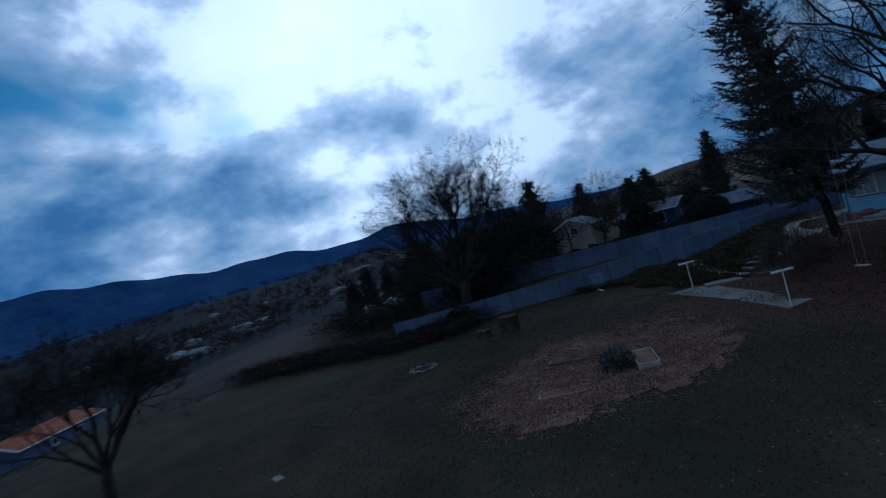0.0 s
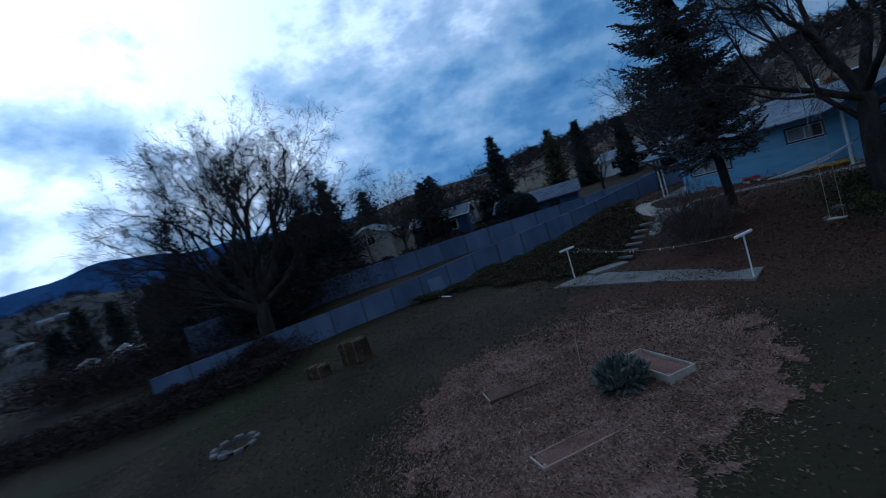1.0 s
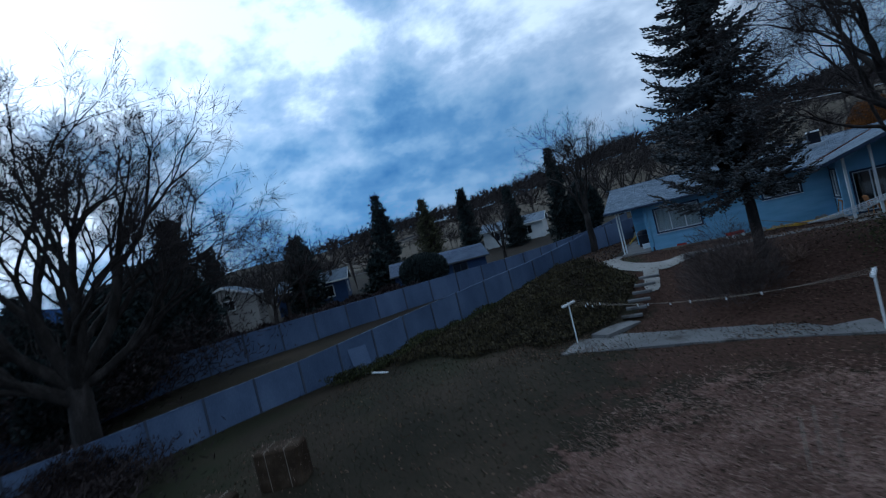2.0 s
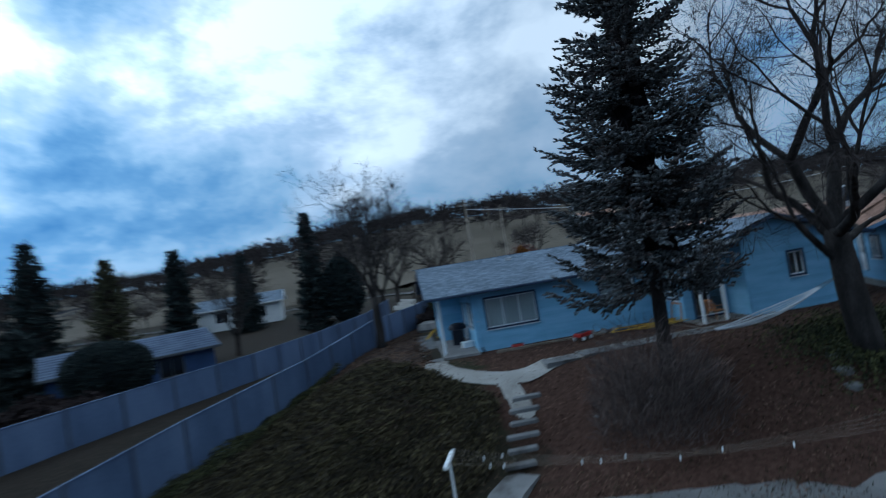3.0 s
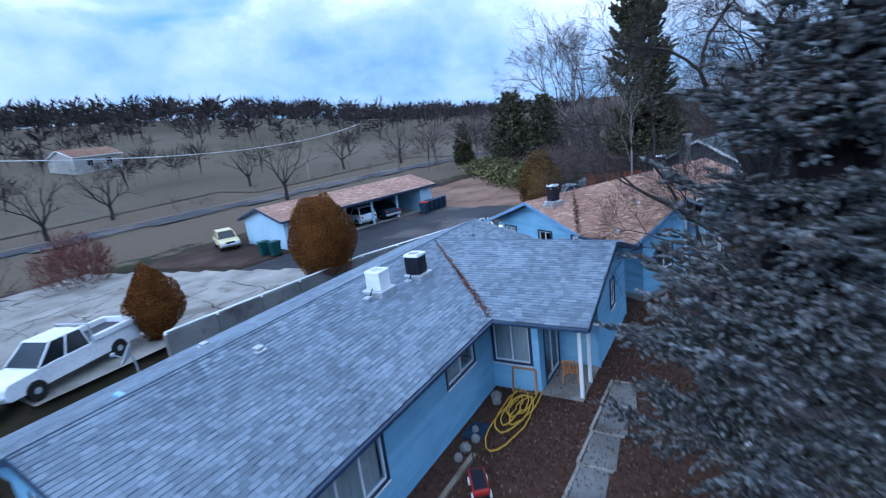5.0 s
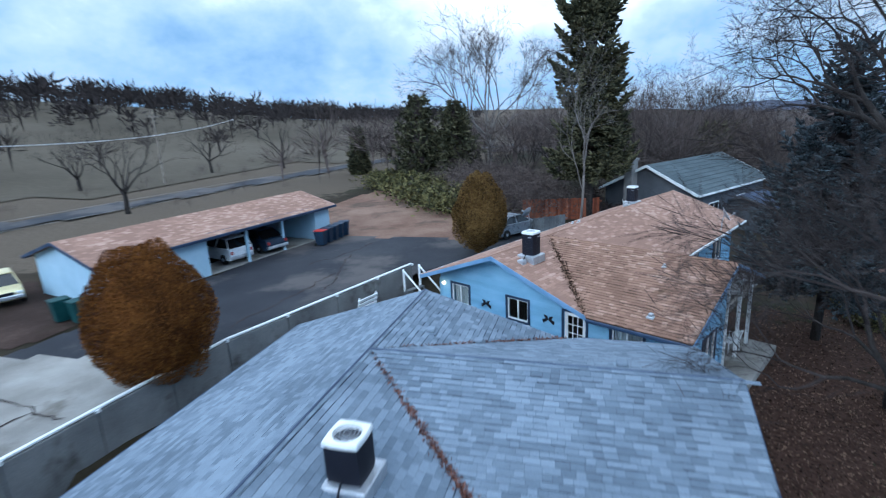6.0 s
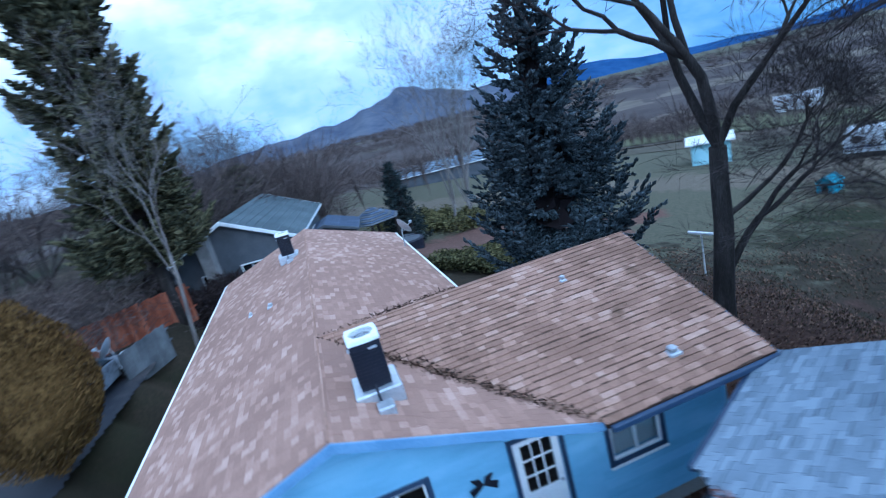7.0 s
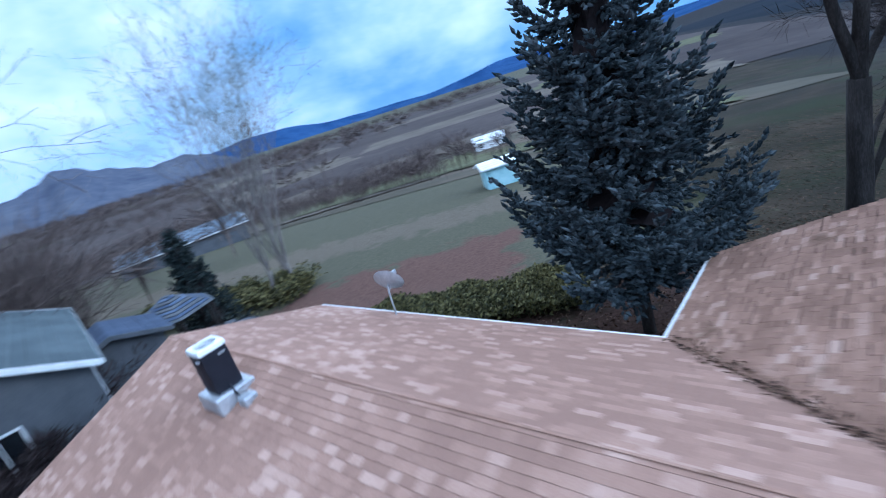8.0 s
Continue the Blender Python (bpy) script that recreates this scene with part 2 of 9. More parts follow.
BEIGE = material("dull_beige_siding", [(0.22, 0.21, 0.20), (0.30, 0.29, 0.275), (0.38, 0.37, 0.35)], 0.7, 0.6, 20.0, 0.1)
OLIVE_RUST = material("olive_rust_arborvitae", [(0.036, 0.020, 0.006), (0.105, 0.060, 0.017), (0.185, 0.112, 0.036)], 0.85, 1.2, 8.0, 0.0, pieces=1.0, spec=0.15)
TARP = material("blue_tarpaulin", [(0.03, 0.16, 0.34), (0.05, 0.24, 0.46), (0.09, 0.32, 0.56)], 0.5, 2.0, 20.0, 0.2)
SIDING = material("blue_siding_paint", [(0.17, 0.35, 0.52), (0.225, 0.44, 0.63), (0.29, 0.52, 0.71)], 0.55, 0.7, 40.0, 0.1, pieces=0.25, stretch=(1, 1, 4), spec=0.35)
PALE_SIDING = material("faded_pale_blue_paint", [(0.30, 0.45, 0.56), (0.38, 0.54, 0.66), (0.46, 0.62, 0.73)], 0.6, 0.7, 30.0, 0.1, pieces=0.2)
TRIM = material("dark_blue_trim_paint", [(0.012, 0.026, 0.060), (0.022, 0.042, 0.085), (0.04, 0.065, 0.12)], 0.5, 1.0, 30.0, 0.1, spec=0.4)
TRIM_BLUE = material("mid_blue_trim_paint", [(0.10, 0.20, 0.34), (0.15, 0.27, 0.43), (0.20, 0.33, 0.50)], 0.5, 1.0, 30.0, 0.1, spec=0.4)
WHITE = material("white_paint", [(0.55, 0.58, 0.60), (0.72, 0.75, 0.76), (0.82, 0.83, 0.82)], 0.5, 1.0, 25.0, 0.1, spec=0.4)
SHINGLE_GREY = material("grey_asphalt_shingle", [(0.108, 0.138, 0.176), (0.160, 0.200, 0.250), (0.215, 0.266, 0.325)], 0.9, 0.5, 45.0, 0.3, pieces=0.6, spec=0.2)
SHINGLE_DULL = material("dull_grey_green_shingle", [(0.062, 0.080, 0.088), (0.092, 0.116, 0.127), (0.13, 0.158, 0.17)], 0.9, 0.5, 45.0, 0.3, pieces=0.5, spec=0.2)
SHINGLE_TAN = material("tan_asphalt_shingle", [(0.25, 0.150, 0.112), (0.335, 0.205, 0.153), (0.46, 0.31, 0.245)], 0.9, 0.5, 45.0, 0.3, pieces=0.62, skew=2.6, spec=0.2)
MOSSY_TAN = material("mossy_tan_shingle", [(0.20, 0.118, 0.083), (0.30, 0.180, 0.130), (0.43, 0.29, 0.225)], 0.92, 0.8, 40.0, 0.4, pieces=0.5, skew=3.0, spec=0.15, stain=((0.13, 0.080, 0.052), 1.1, 0.60))
SLATE_FELT = material("dark_grey_felt", [(0.035, 0.046, 0.064), (0.052, 0.067, 0.090), (0.08, 0.10, 0.13)], 0.95, 1.0, 20.0, 0.2, spec=0.1)
FELT = material("roofing_felt", [(0.030, 0.020, 0.014), (0.055, 0.036, 0.026), (0.09, 0.06, 0.045)], 0.95, 1.0, 20.0, 0.2, spec=0.1)
LITTER_RED = material("red_brown_roof_litter", [(0.06, 0.026, 0.020), (0.13, 0.060, 0.046), (0.22, 0.11, 0.085)], 0.9, 1.0, 20.0, 0.0, pieces=1.0, spec=0.1)
PALE_BOARD = material("pale_bed_board", [(0.20, 0.18, 0.155), (0.31, 0.28, 0.245), (0.42, 0.39, 0.34)], 0.8, 1.5, 30.0, 0.3, pieces=0.4, spec=0.2)
OLD_BOARD = material("silvered_board", [(0.06, 0.064, 0.068), (0.105, 0.112, 0.118), (0.16, 0.168, 0.175)], 0.85, 1.5, 30.0, 0.3, pieces=0.5, spec=0.2)
CONCRETE = material("weathered_concrete", [(0.16, 0.152, 0.138), (0.255, 0.245, 0.225), (0.35, 0.34, 0.315)], 0.9, 0.6, 30.0, 0.3, spec=0.2, space="World", stain=((0.15, 0.138, 0.12), 0.45, 0.55))
PORCH = material("grey_porch_concrete", [(0.12, 0.118, 0.115), (0.185, 0.182, 0.178), (0.25, 0.245, 0.24)], 0.9, 0.6, 30.0, 0.3, spec=0.2, space="World", stain=((0.105, 0.098, 0.09), 0.5, 0.55))
CONCRETE_DARK = material("stained_concrete", [(0.085, 0.085, 0.085), (0.145, 0.145, 0.145), (0.22, 0.22, 0.215)], 0.9, 0.6, 30.0, 0.3, spec=0.2, stain=((0.06, 0.056, 0.05), 0.7, 0.55))
ASPHALT = material("worn_asphalt", [(0.010, 0.012, 0.017), (0.021, 0.023, 0.030), (0.042, 0.044, 0.050)], 0.8, 0.25, 25.0, 0.3, space="World", spec=0.3, stain=((0.080, 0.072, 0.070), 0.22, 0.49))
DIRT = material("packed_dirt", [(0.115, 0.066, 0.047), (0.185, 0.115, 0.084), (0.27, 0.185, 0.14)], 0.95, 0.3, 10.0, 0.4, space="World", spec=0.1, stain=((0.09, 0.066, 0.05), 0.28, 0.54))
FENCE = material("grey_blue_fence_paint", [(0.058, 0.088, 0.158), (0.090, 0.130, 0.222), (0.13, 0.178, 0.285)], 0.7, 0.6, 20.0, 0.15, pieces=0.4, stretch=(1, 1, 0.4), spec=0.25)
FENCE_DARK = material("dark_fence_post", [(0.035, 0.045, 0.07), (0.06, 0.075, 0.11), (0.10, 0.12, 0.16)], 0.8, 1.0, 20.0, 0.2)
BARK = material("grey_brown_bark", [(0.013, 0.011, 0.010), (0.031, 0.027, 0.025), (0.070, 0.061, 0.056)], 0.95, 3.0, 30.0, 0.9, stretch=(1, 1, 0.25), spec=0.15)
BARK_PALE = material("pale_grey_bark", [(0.08, 0.07, 0.065), (0.15, 0.135, 0.125), (0.24, 0.22, 0.20)], 0.9, 3.0, 30.0, 0.6, stretch=(1, 1, 0.25), spec=0.2)
TWIG = material("bare_twig", [(0.016, 0.013, 0.013), (0.032, 0.026, 0.025), (0.060, 0.049, 0.046)], 0.9, 1.0, 10.0, 0.0, pieces=0.6, spec=0.15)
TWIG_RED = material("reddish_twig", [(0.06, 0.02, 0.018), (0.11, 0.035, 0.03), (0.17, 0.07, 0.06)], 0.9, 1.0, 10.0, 0.0, pieces=0.8, spec=0.15)
SCRUB = material("scrub_twigs", [(0.045, 0.036, 0.033), (0.085, 0.066, 0.060), (0.13, 0.105, 0.096)], 0.95, 1.0, 10.0, 0.0, pieces=0.9, spec=0.1)
NEEDLE = material("blue_spruce_needles", [(0.022, 0.024, 0.024), (0.062, 0.067, 0.069), (0.165, 0.176, 0.184)], 0.75, 0.9, 9.0, 0.0, pieces=1.0, spec=0.25, stain=((0.075, 0.060, 0.056), 1.3, 0.53))
NEEDLE_DARK = material("dark_fir_needles", [(0.008, 0.013, 0.014), (0.019, 0.028, 0.028), (0.042, 0.056, 0.054)], 0.8, 0.9, 9.0, 0.0, pieces=0.9, spec=0.2)
NEEDLE_BLUE = material("dark_blue_spruce_needles", [(0.012, 0.018, 0.022), (0.032, 0.044, 0.051), (0.080, 0.100, 0.112)], 0.8, 0.9, 9.0, 0.0, pieces=0.9, spec=0.2)
OLIVE_HEDGE = material("olive_hedge_leaves", [(0.028, 0.028, 0.012), (0.082, 0.078, 0.030), (0.160, 0.142, 0.056)], 0.8, 0.8, 9.0, 0.0, pieces=1.1, spec=0.2, space="World")
NEEDLE_GREEN = material("olive_conifer_needles", [(0.019, 0.021, 0.011), (0.050, 0.050, 0.026), (0.105, 0.098, 0.052)], 0.8, 0.9, 9.0, 0.0, pieces=1.0, spec=0.2)
RUST_LEAF = material("rusty_arborvitae", [(0.048, 0.017, 0.004), (0.135, 0.050, 0.010), (0.23, 0.094, 0.020)], 0.85, 1.2, 8.0, 0.0, pieces=1.0, spec=0.15)
HEDGE = material("ivy_bank", [(0.014, 0.016, 0.008), (0.035, 0.040, 0.018), (0.085, 0.085, 0.032)], 0.8, 0.8, 9.0, 0.0, pieces=1.1, spec=0.2, space="World")
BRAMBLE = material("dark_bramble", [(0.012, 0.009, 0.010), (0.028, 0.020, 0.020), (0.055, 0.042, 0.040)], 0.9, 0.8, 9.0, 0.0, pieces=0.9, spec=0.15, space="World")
SAGE = material("grey_green_leaves", [(0.040, 0.050, 0.046), (0.095, 0.115, 0.108), (0.19, 0.215, 0.20)], 0.8, 1.5, 9.0, 0.0, pieces=0.9, spec=0.2)
WOOD = material("weathered_board", [(0.14, 0.115, 0.09), (0.24, 0.205, 0.165), (0.36, 0.32, 0.27)], 0.85, 1.5, 30.0, 0.4, pieces=0.5, stretch=(1, 1, 1), spec=0.2)
WOOD_RED = material("red_brown_boards", [(0.10, 0.028, 0.014), (0.19, 0.058, 0.028), (0.27, 0.10, 0.055)], 0.8, 1.0, 25.0, 0.3, pieces=0.6, spec=0.2)
HAY = material("dark_hay", [(0.022, 0.015, 0.010), (0.045, 0.031, 0.020), (0.095, 0.068, 0.046)], 0.95, 2.0, 25.0, 0.9, spec=0.1)
STEEL = material("galvanised_steel", [(0.30, 0.33, 0.36), (0.45, 0.48, 0.52), (0.60, 0.63, 0.66)], 0.4, 2.0, 20.0, 0.05, metal=0.6)
BLACK = material("black_metal_louvre", [(0.004, 0.005, 0.010), (0.009, 0.010, 0.018), (0.02, 0.022, 0.034)], 0.5, 2.0, 20.0, 0.05)
RUBBER = material("black_rubber", [(0.008, 0.008, 0.008), (0.014, 0.014, 0.014), (0.025, 0.025, 0.025)], 0.85, 3.0, 30.0, 0.1)
CREAM = material("cream_car_paint", [(0.50, 0.43, 0.22), (0.62, 0.55, 0.31), (0.68, 0.62, 0.38)], 0.35, 1.0, 8.0, 0.0, spec=0.5)
SILVER = material("silver_car_paint", [(0.14, 0.155, 0.18), (0.20, 0.22, 0.25), (0.26, 0.28, 0.31)], 0.3, 1.0, 8.0, 0.0, metal=0.3, spec=0.5)
PEARL = material("white_car_paint", [(0.55, 0.58, 0.62), (0.66, 0.69, 0.73), (0.74, 0.77, 0.80)], 0.3, 1.0, 8.0, 0.0, spec=0.5)
TINTED = material("tinted_car_glass", [(0.004, 0.005, 0.007), (0.008, 0.010, 0.013), (0.015, 0.018, 0.022)], 0.1, 1.0, 8.0, 0.0, spec=0.6)
NAVY = material("navy_siding", [(0.010, 0.025, 0.075), (0.018, 0.042, 0.11), (0.03, 0.06, 0.15)], 0.6, 0.8, 20.0, 0.1, pieces=0.3)
BIN = material("dark_blue_plastic", [(0.006, 0.016, 0.035), (0.010, 0.026, 0.052), (0.02, 0.04, 0.075)], 0.5, 2.0, 20.0, 0.05)
BIN_GREEN = material("dark_green_plastic", [(0.004, 0.030, 0.032), (0.008, 0.050, 0.052), (0.015, 0.075, 0.075)], 0.5, 2.0, 20.0, 0.05)
RED = material("red_plastic", [(0.22, 0.012, 0.010), (0.34, 0.022, 0.018), (0.42, 0.04, 0.03)], 0.5, 2.0, 20.0, 0.05)
YELLOW = material("yellow_hose", [(0.36, 0.20, 0.015), (0.52, 0.31, 0.03), (0.62, 0.40, 0.06)], 0.5, 2.0, 20.0, 0.05)
ORANGE = material("raw_orange_wood", [(0.30, 0.13, 0.05), (0.42, 0.20, 0.085), (0.52, 0.28, 0.13)], 0.8, 2.0, 30.0, 0.2)
CLOTH = material("white_rope_net", [(0.48, 0.50, 0.52), (0.62, 0.64, 0.66), (0.74, 0.75, 0.76)], 0.9, 2.0, 40.0, 0.3)
CURTAIN = material("pale_curtain", [(0.42, 0.44, 0.43), (0.54, 0.56, 0.55), (0.64, 0.66, 0.65)], 0.9, 1.0, 20.0, 0.0, stretch=(8, 8, 0.3))
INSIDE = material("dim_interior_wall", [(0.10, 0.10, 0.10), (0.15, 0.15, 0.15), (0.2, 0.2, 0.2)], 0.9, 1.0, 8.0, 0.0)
TEAL = material("turquoise_paint", [(0.02, 0.14, 0.20), (0.035, 0.21, 0.29), (0.06, 0.28, 0.36)], 0.6, 1.0, 20.0, 0.1)
PALE_TEAL = material("pale_turquoise_paint", [(0.22, 0.42, 0.48), (0.33, 0.55, 0.60), (0.42, 0.63, 0.68)], 0.6, 1.0, 20.0, 0.1)
ROCK = material("grey_stone", [(0.12, 0.115, 0.11), (0.22, 0.21, 0.20), (0.33, 0.32, 0.31)], 0.9, 1.5, 18.0, 0.5)
# Distance haze is put into these two colours as a blue cast.
RIDGE = material("haze_blue_mountain", [(0.016, 0.040, 0.105), (0.028, 0.062, 0.150), (0.044, 0.088, 0.19)], 1.0, 0.004, 0.03, 0.0, space="World", spec=0.0)
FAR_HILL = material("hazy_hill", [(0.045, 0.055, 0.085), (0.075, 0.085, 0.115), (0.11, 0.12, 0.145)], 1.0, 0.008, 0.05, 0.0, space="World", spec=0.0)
DARK_ROOF = material("dark_blue_shingle", [(0.035, 0.05, 0.085), (0.06, 0.082, 0.13), (0.10, 0.13, 0.19)], 0.85, 0.7, 30.0, 0.3, pieces=0.6)
WINDOW_GLASS = glass_material("window_glass", (0.86, 0.90, 0.92))
LAMP = lamp_material("porch_lamp_glow", (1.0, 0.72, 0.38), 14.0)


# ---- building blocks ----
class Geo:
    """Vertices and faces of one mesh in the making."""

    def __init__(self):
        self.v, self.f = [], []

    def add(self, verts, faces):
        n = len(self.v)
        self.v.extend(tuple(p) for p in verts)
        self.f.extend(tuple(i + n for i in q) for q in faces)
        return self

    def weld(self):
        """Joins points that lie together and drops the faces shut in between."""
        ids, keep = {}, []
        to = [ids.setdefault(tuple(round(c, 4) for c in p), len(ids)) for p in self.v]
        count = collections.Counter(frozenset(to[i] for i in q) for q in self.f)
        for q in self.f:
            r = tuple(dict.fromkeys(to[i] for i in q))
            if len(r) > 2 and count[frozenset(r)] == 1:
                keep.append(r)
        self.v, self.f = list(ids), keep
        return self

    def box(self, x0, y0, z0, x1, y1, z1, c=0.0, m=None):
        """A box with its edges cut off by c."""
        c = min(c, (x1 - x0) * 0.45, (y1 - y0) * 0.45, (z1 - z0) * 0.45)
        lo, hi = (x0, y0, z0), (x1, y1, z1)
        if c <= 0:
            vs = [((x0, x1)[i & 1], (y0, y1)[i >> 1 & 1], (z0, z1)[i >> 2 & 1]) for i in range(8)]
            fs = [(0, 2, 3, 1), (4, 5, 7, 6), (0, 1, 5, 4), (2, 6, 7, 3), (0, 4, 6, 2), (1, 3, 7, 5)]
        else:
            vs, ix = [], {}
            for i in range(8):
                bits = (i & 1, i >> 1 & 1, i >> 2 & 1)
                for k in range(3):
                    p = [hi[a] if bits[a] else lo[a] for a in range(3)]
                    for a in range(3):
                        if a != k:
                            p[a] += -c if bits[a] else c
                    ix[bits, k] = len(vs)
                    vs.append(p)
            fs = []
            for k in range(3):
                a, b = (k + 1) % 3, (k + 2) % 3
                for s in (0, 1):
                    ring = []
                    for u, w in ((0, 0), (1, 0), (1, 1), (0, 1)):
                        bits = [0, 0, 0]
                        bits[k], bits[a], bits[b] = s, u, w
                        ring.append(ix[tuple(bits), k])
                    fs.append(ring if s else ring[::-1])
                for u in (0, 1):
                    for w in (0, 1):
                        e0, e1 = [0, 0, 0], [0, 0, 0]
                        e0[a] = e1[a] = u
                        e0[b] = e1[b] = w
                        e1[k] = 1
                        e0, e1 = tuple(e0), tuple(e1)
                        q = [ix[e0, a], ix[e1, a], ix[e1, b], ix[e0, b]]
                        fs.append(q if u == w else q[::-1])
            for i in range(8):
                bits = (i & 1, i >> 1 & 1, i >> 2 & 1)
                t = [ix[bits, 0], ix[bits, 1], ix[bits, 2]]
                fs.append(t if sum(bits) % 2 else t[::-1])
        if m is not None:
            vs = [m @ Vector(p) for p in vs]
        return self.add(vs, fs)

    def tube(self, pts, radii, sides=6, cap=True):
        """A tapered tube along points."""
        pts = np.asarray(pts, float)
        n = len(pts)
        d = np.gradient(pts, axis=0)
        d /= np.linalg.norm(d, axis=1)[:, None] + 1e-9
        ref = np.array((0.0, 0.0, 1.0)) if abs(d[0, 2]) < 0.9 else np.array((1.0, 0.0, 0.0))
        a = np.cross(d, ref)
        a /= np.linalg.norm(a, axis=1)[:, None] + 1e-9
        b = np.cross(d, a)
        ang = np.arange(sides) * 2 * np.pi / sides
        rr = np.broadcast_to(np.asarray(radii, float), (n,))
        ring = pts[:, None] + rr[:, None, None] * (np.cos(ang)[None, :, None] * a[:, None] + np.sin(ang)[None, :, None] * b[:, None])
        vs = ring.reshape(-1, 3).tolist()
        fs = []
        for i in range(n - 1):
            for k in range(sides):
                k2 = (k + 1) % sides
                fs.append((i * sides + k, i * sides + k2, (i + 1) * sides + k2, (i + 1) * sides + k))
        if cap and sides > 2:
            fs.append(tuple(range(sides))[::-1])
            fs.append(tuple(range((n - 1) * sides, n * sides)))
        return self.add(vs, fs)

    def lathe(self, profile, sides=16, at=(0, 0, 0)):
        """A turned body: (radius, height) pairs round the z axis."""
        vs, fs = [], []
        for r, z in profile:
            for k in range(sides):
                t = 2 * math.pi * k / sides
                vs.append((at[0] + r * math.cos(t), at[1] + r * math.sin(t), at[2] + z))
        for i in range(len(profile) - 1):
            for k in range(sides):
                k2 = (k + 1) % sides
                fs.append((i * sides + k, i * sides + k2, (i + 1) * sides + k2, (i + 1) * sides + k))
        fs.append(tuple(range(sides))[::-1])
        fs.append(tuple(range((len(profile) - 1) * sides, len(profile) * sides)))
        return self.add(vs, fs)

    def prism(self, outline, z0, z1, m=None):
        """An upright prism over an outline of (x, y)."""
        n = len(outline)
        vs = [(x, y, z0) for x, y in outline] + [(x, y, z1) for x, y in outline]
        fs = [tuple(range(n))[::-1], tuple(range(n, 2 * n))] + [(i, (i + 1) % n, n + (i + 1) % n, n + i) for i in range(n)]
        if m is not None:
            vs = [m @ Vector(p) for p in vs]
        return self.add(vs, fs)

    def slab(self, corners, thick):
        """A flat plate of even thickness below its corners."""
        cs = [Vector(c) for c in corners]
        nrm = (cs[1] - cs[0]).cross(cs[2] - cs[0]).normalized()
        if nrm.z < 0:
            cs.reverse()
            nrm = -nrm
        n = len(cs)
        vs = cs + [c - nrm * thick for c in cs]
        fs = [tuple(range(n)), tuple(range(n, 2 * n))[::-1]] + [((i + 1) % n, i, n + i, n + (i + 1) % n) for i in range(n)]
        return self.add(vs, fs)

    def data(self, name, mat, smooth=False):
        me = bpy.data.meshes.new(name)
        me.from_pydata(self.v, [], self.f)
        me.materials.append(mat)
        if smooth:
            me.polygons.foreach_set("use_smooth", [True] * len(me.polygons))
        me.update()
        return me


def part(name, geo, mat, parent=None, label="", smooth=False):
    """One mesh object under a thing, under a part, or on its own."""
    ob = new(name, geo.data(name, mat, smooth))
    ob.parent = parent
    return tagged(ob, label)


def thing(name, label, category, at=(0, 0, 0), turn=0.0, group="", kind=""):
    """The Empty at a thing's base, to which its parts belong."""
    ob = new(name)
    ob.empty_display_size = 0.2
    ob.matrix_world = pose(*at, 0, 0, turn)
    return tagged(ob, label, category, group, kind)


def piece(name, data, parent, m):
    """A piece that shares its mesh with others of its kind."""
    ob = new(name, data)
    ob.parent = parent
    ob.matrix_local = m
    return ob


def smooth_step(a, b, x):
    t = np.clip((x - a) / (b - a), 0, 1)
    return t * t * (3 - 2 * t)


def blades(centres, ways, lengths, widths, rng, droop=0.0):
    """Many thin leaves: one kinked strip each. Returns vertices and faces."""
    c, w = np.asarray(centres, float), np.asarray(ways, float)
    n = len(c)
    w = w / (np.linalg.norm(w, axis=1)[:, None] + 1e-9)
    side = np.cross(w, rng.normal(size=(n, 3)))
    side /= np.linalg.norm(side, axis=1)[:, None] + 1e-9
    ln = np.broadcast_to(lengths, (n,))[:, None]
    wd = np.broadcast_to(widths, (n,))[:, None]
    mid, tip = c + w * ln * 0.5, c + w * ln
    tip[:, 2] -= droop * ln[:, 0]
    v = np.stack([c, mid + side * wd * 0.5, tip, mid - side * wd * 0.5], 1).reshape(-1, 3)
    f = np.arange(4 * n).reshape(n, 4)
    return v, f


def mass(name, v, f, mat, parent=None, label=""):
    """A mesh object out of arrays."""
    me = bpy.data.meshes.new(name)
    v, f = np.asarray(v, np.float32), np.asarray(f, np.int32)
    k = f.shape[1]
    me.vertices.add(len(v))
    me.vertices.foreach_set("co", v.ravel())
    me.loops.add(f.size)
    me.loops.foreach_set("vertex_index", f.ravel())
    me.polygons.add(len(f))
    me.polygons.foreach_set("loop_start", np.arange(0, f.size, k, dtype=np.int32))
    me.polygons.foreach_set("loop_total", np.full(len(f), k, np.int32))
    me.polygons.foreach_set("use_smooth", np.zeros(len(f), bool))
    me.materials.append(mat)
    me.update(calc_edges=True)
    ob = new(name, me)
    ob.parent = parent
    return tagged(ob, label)


# ---- the lie of the land ----
WALL_LINE = [(-60.0, 14.0), (8.0, 12.7), (19.4, 11.4), (29.2, 8.0), (43.0, -0.6), (60.0, -4.0), (400.0, -40.0)]


def lot_edge(x):
    """Where, going north, the raised car park begins."""
    return np.interp(x, [p[0] for p in WALL_LINE], [p[1] for p in WALL_LINE])


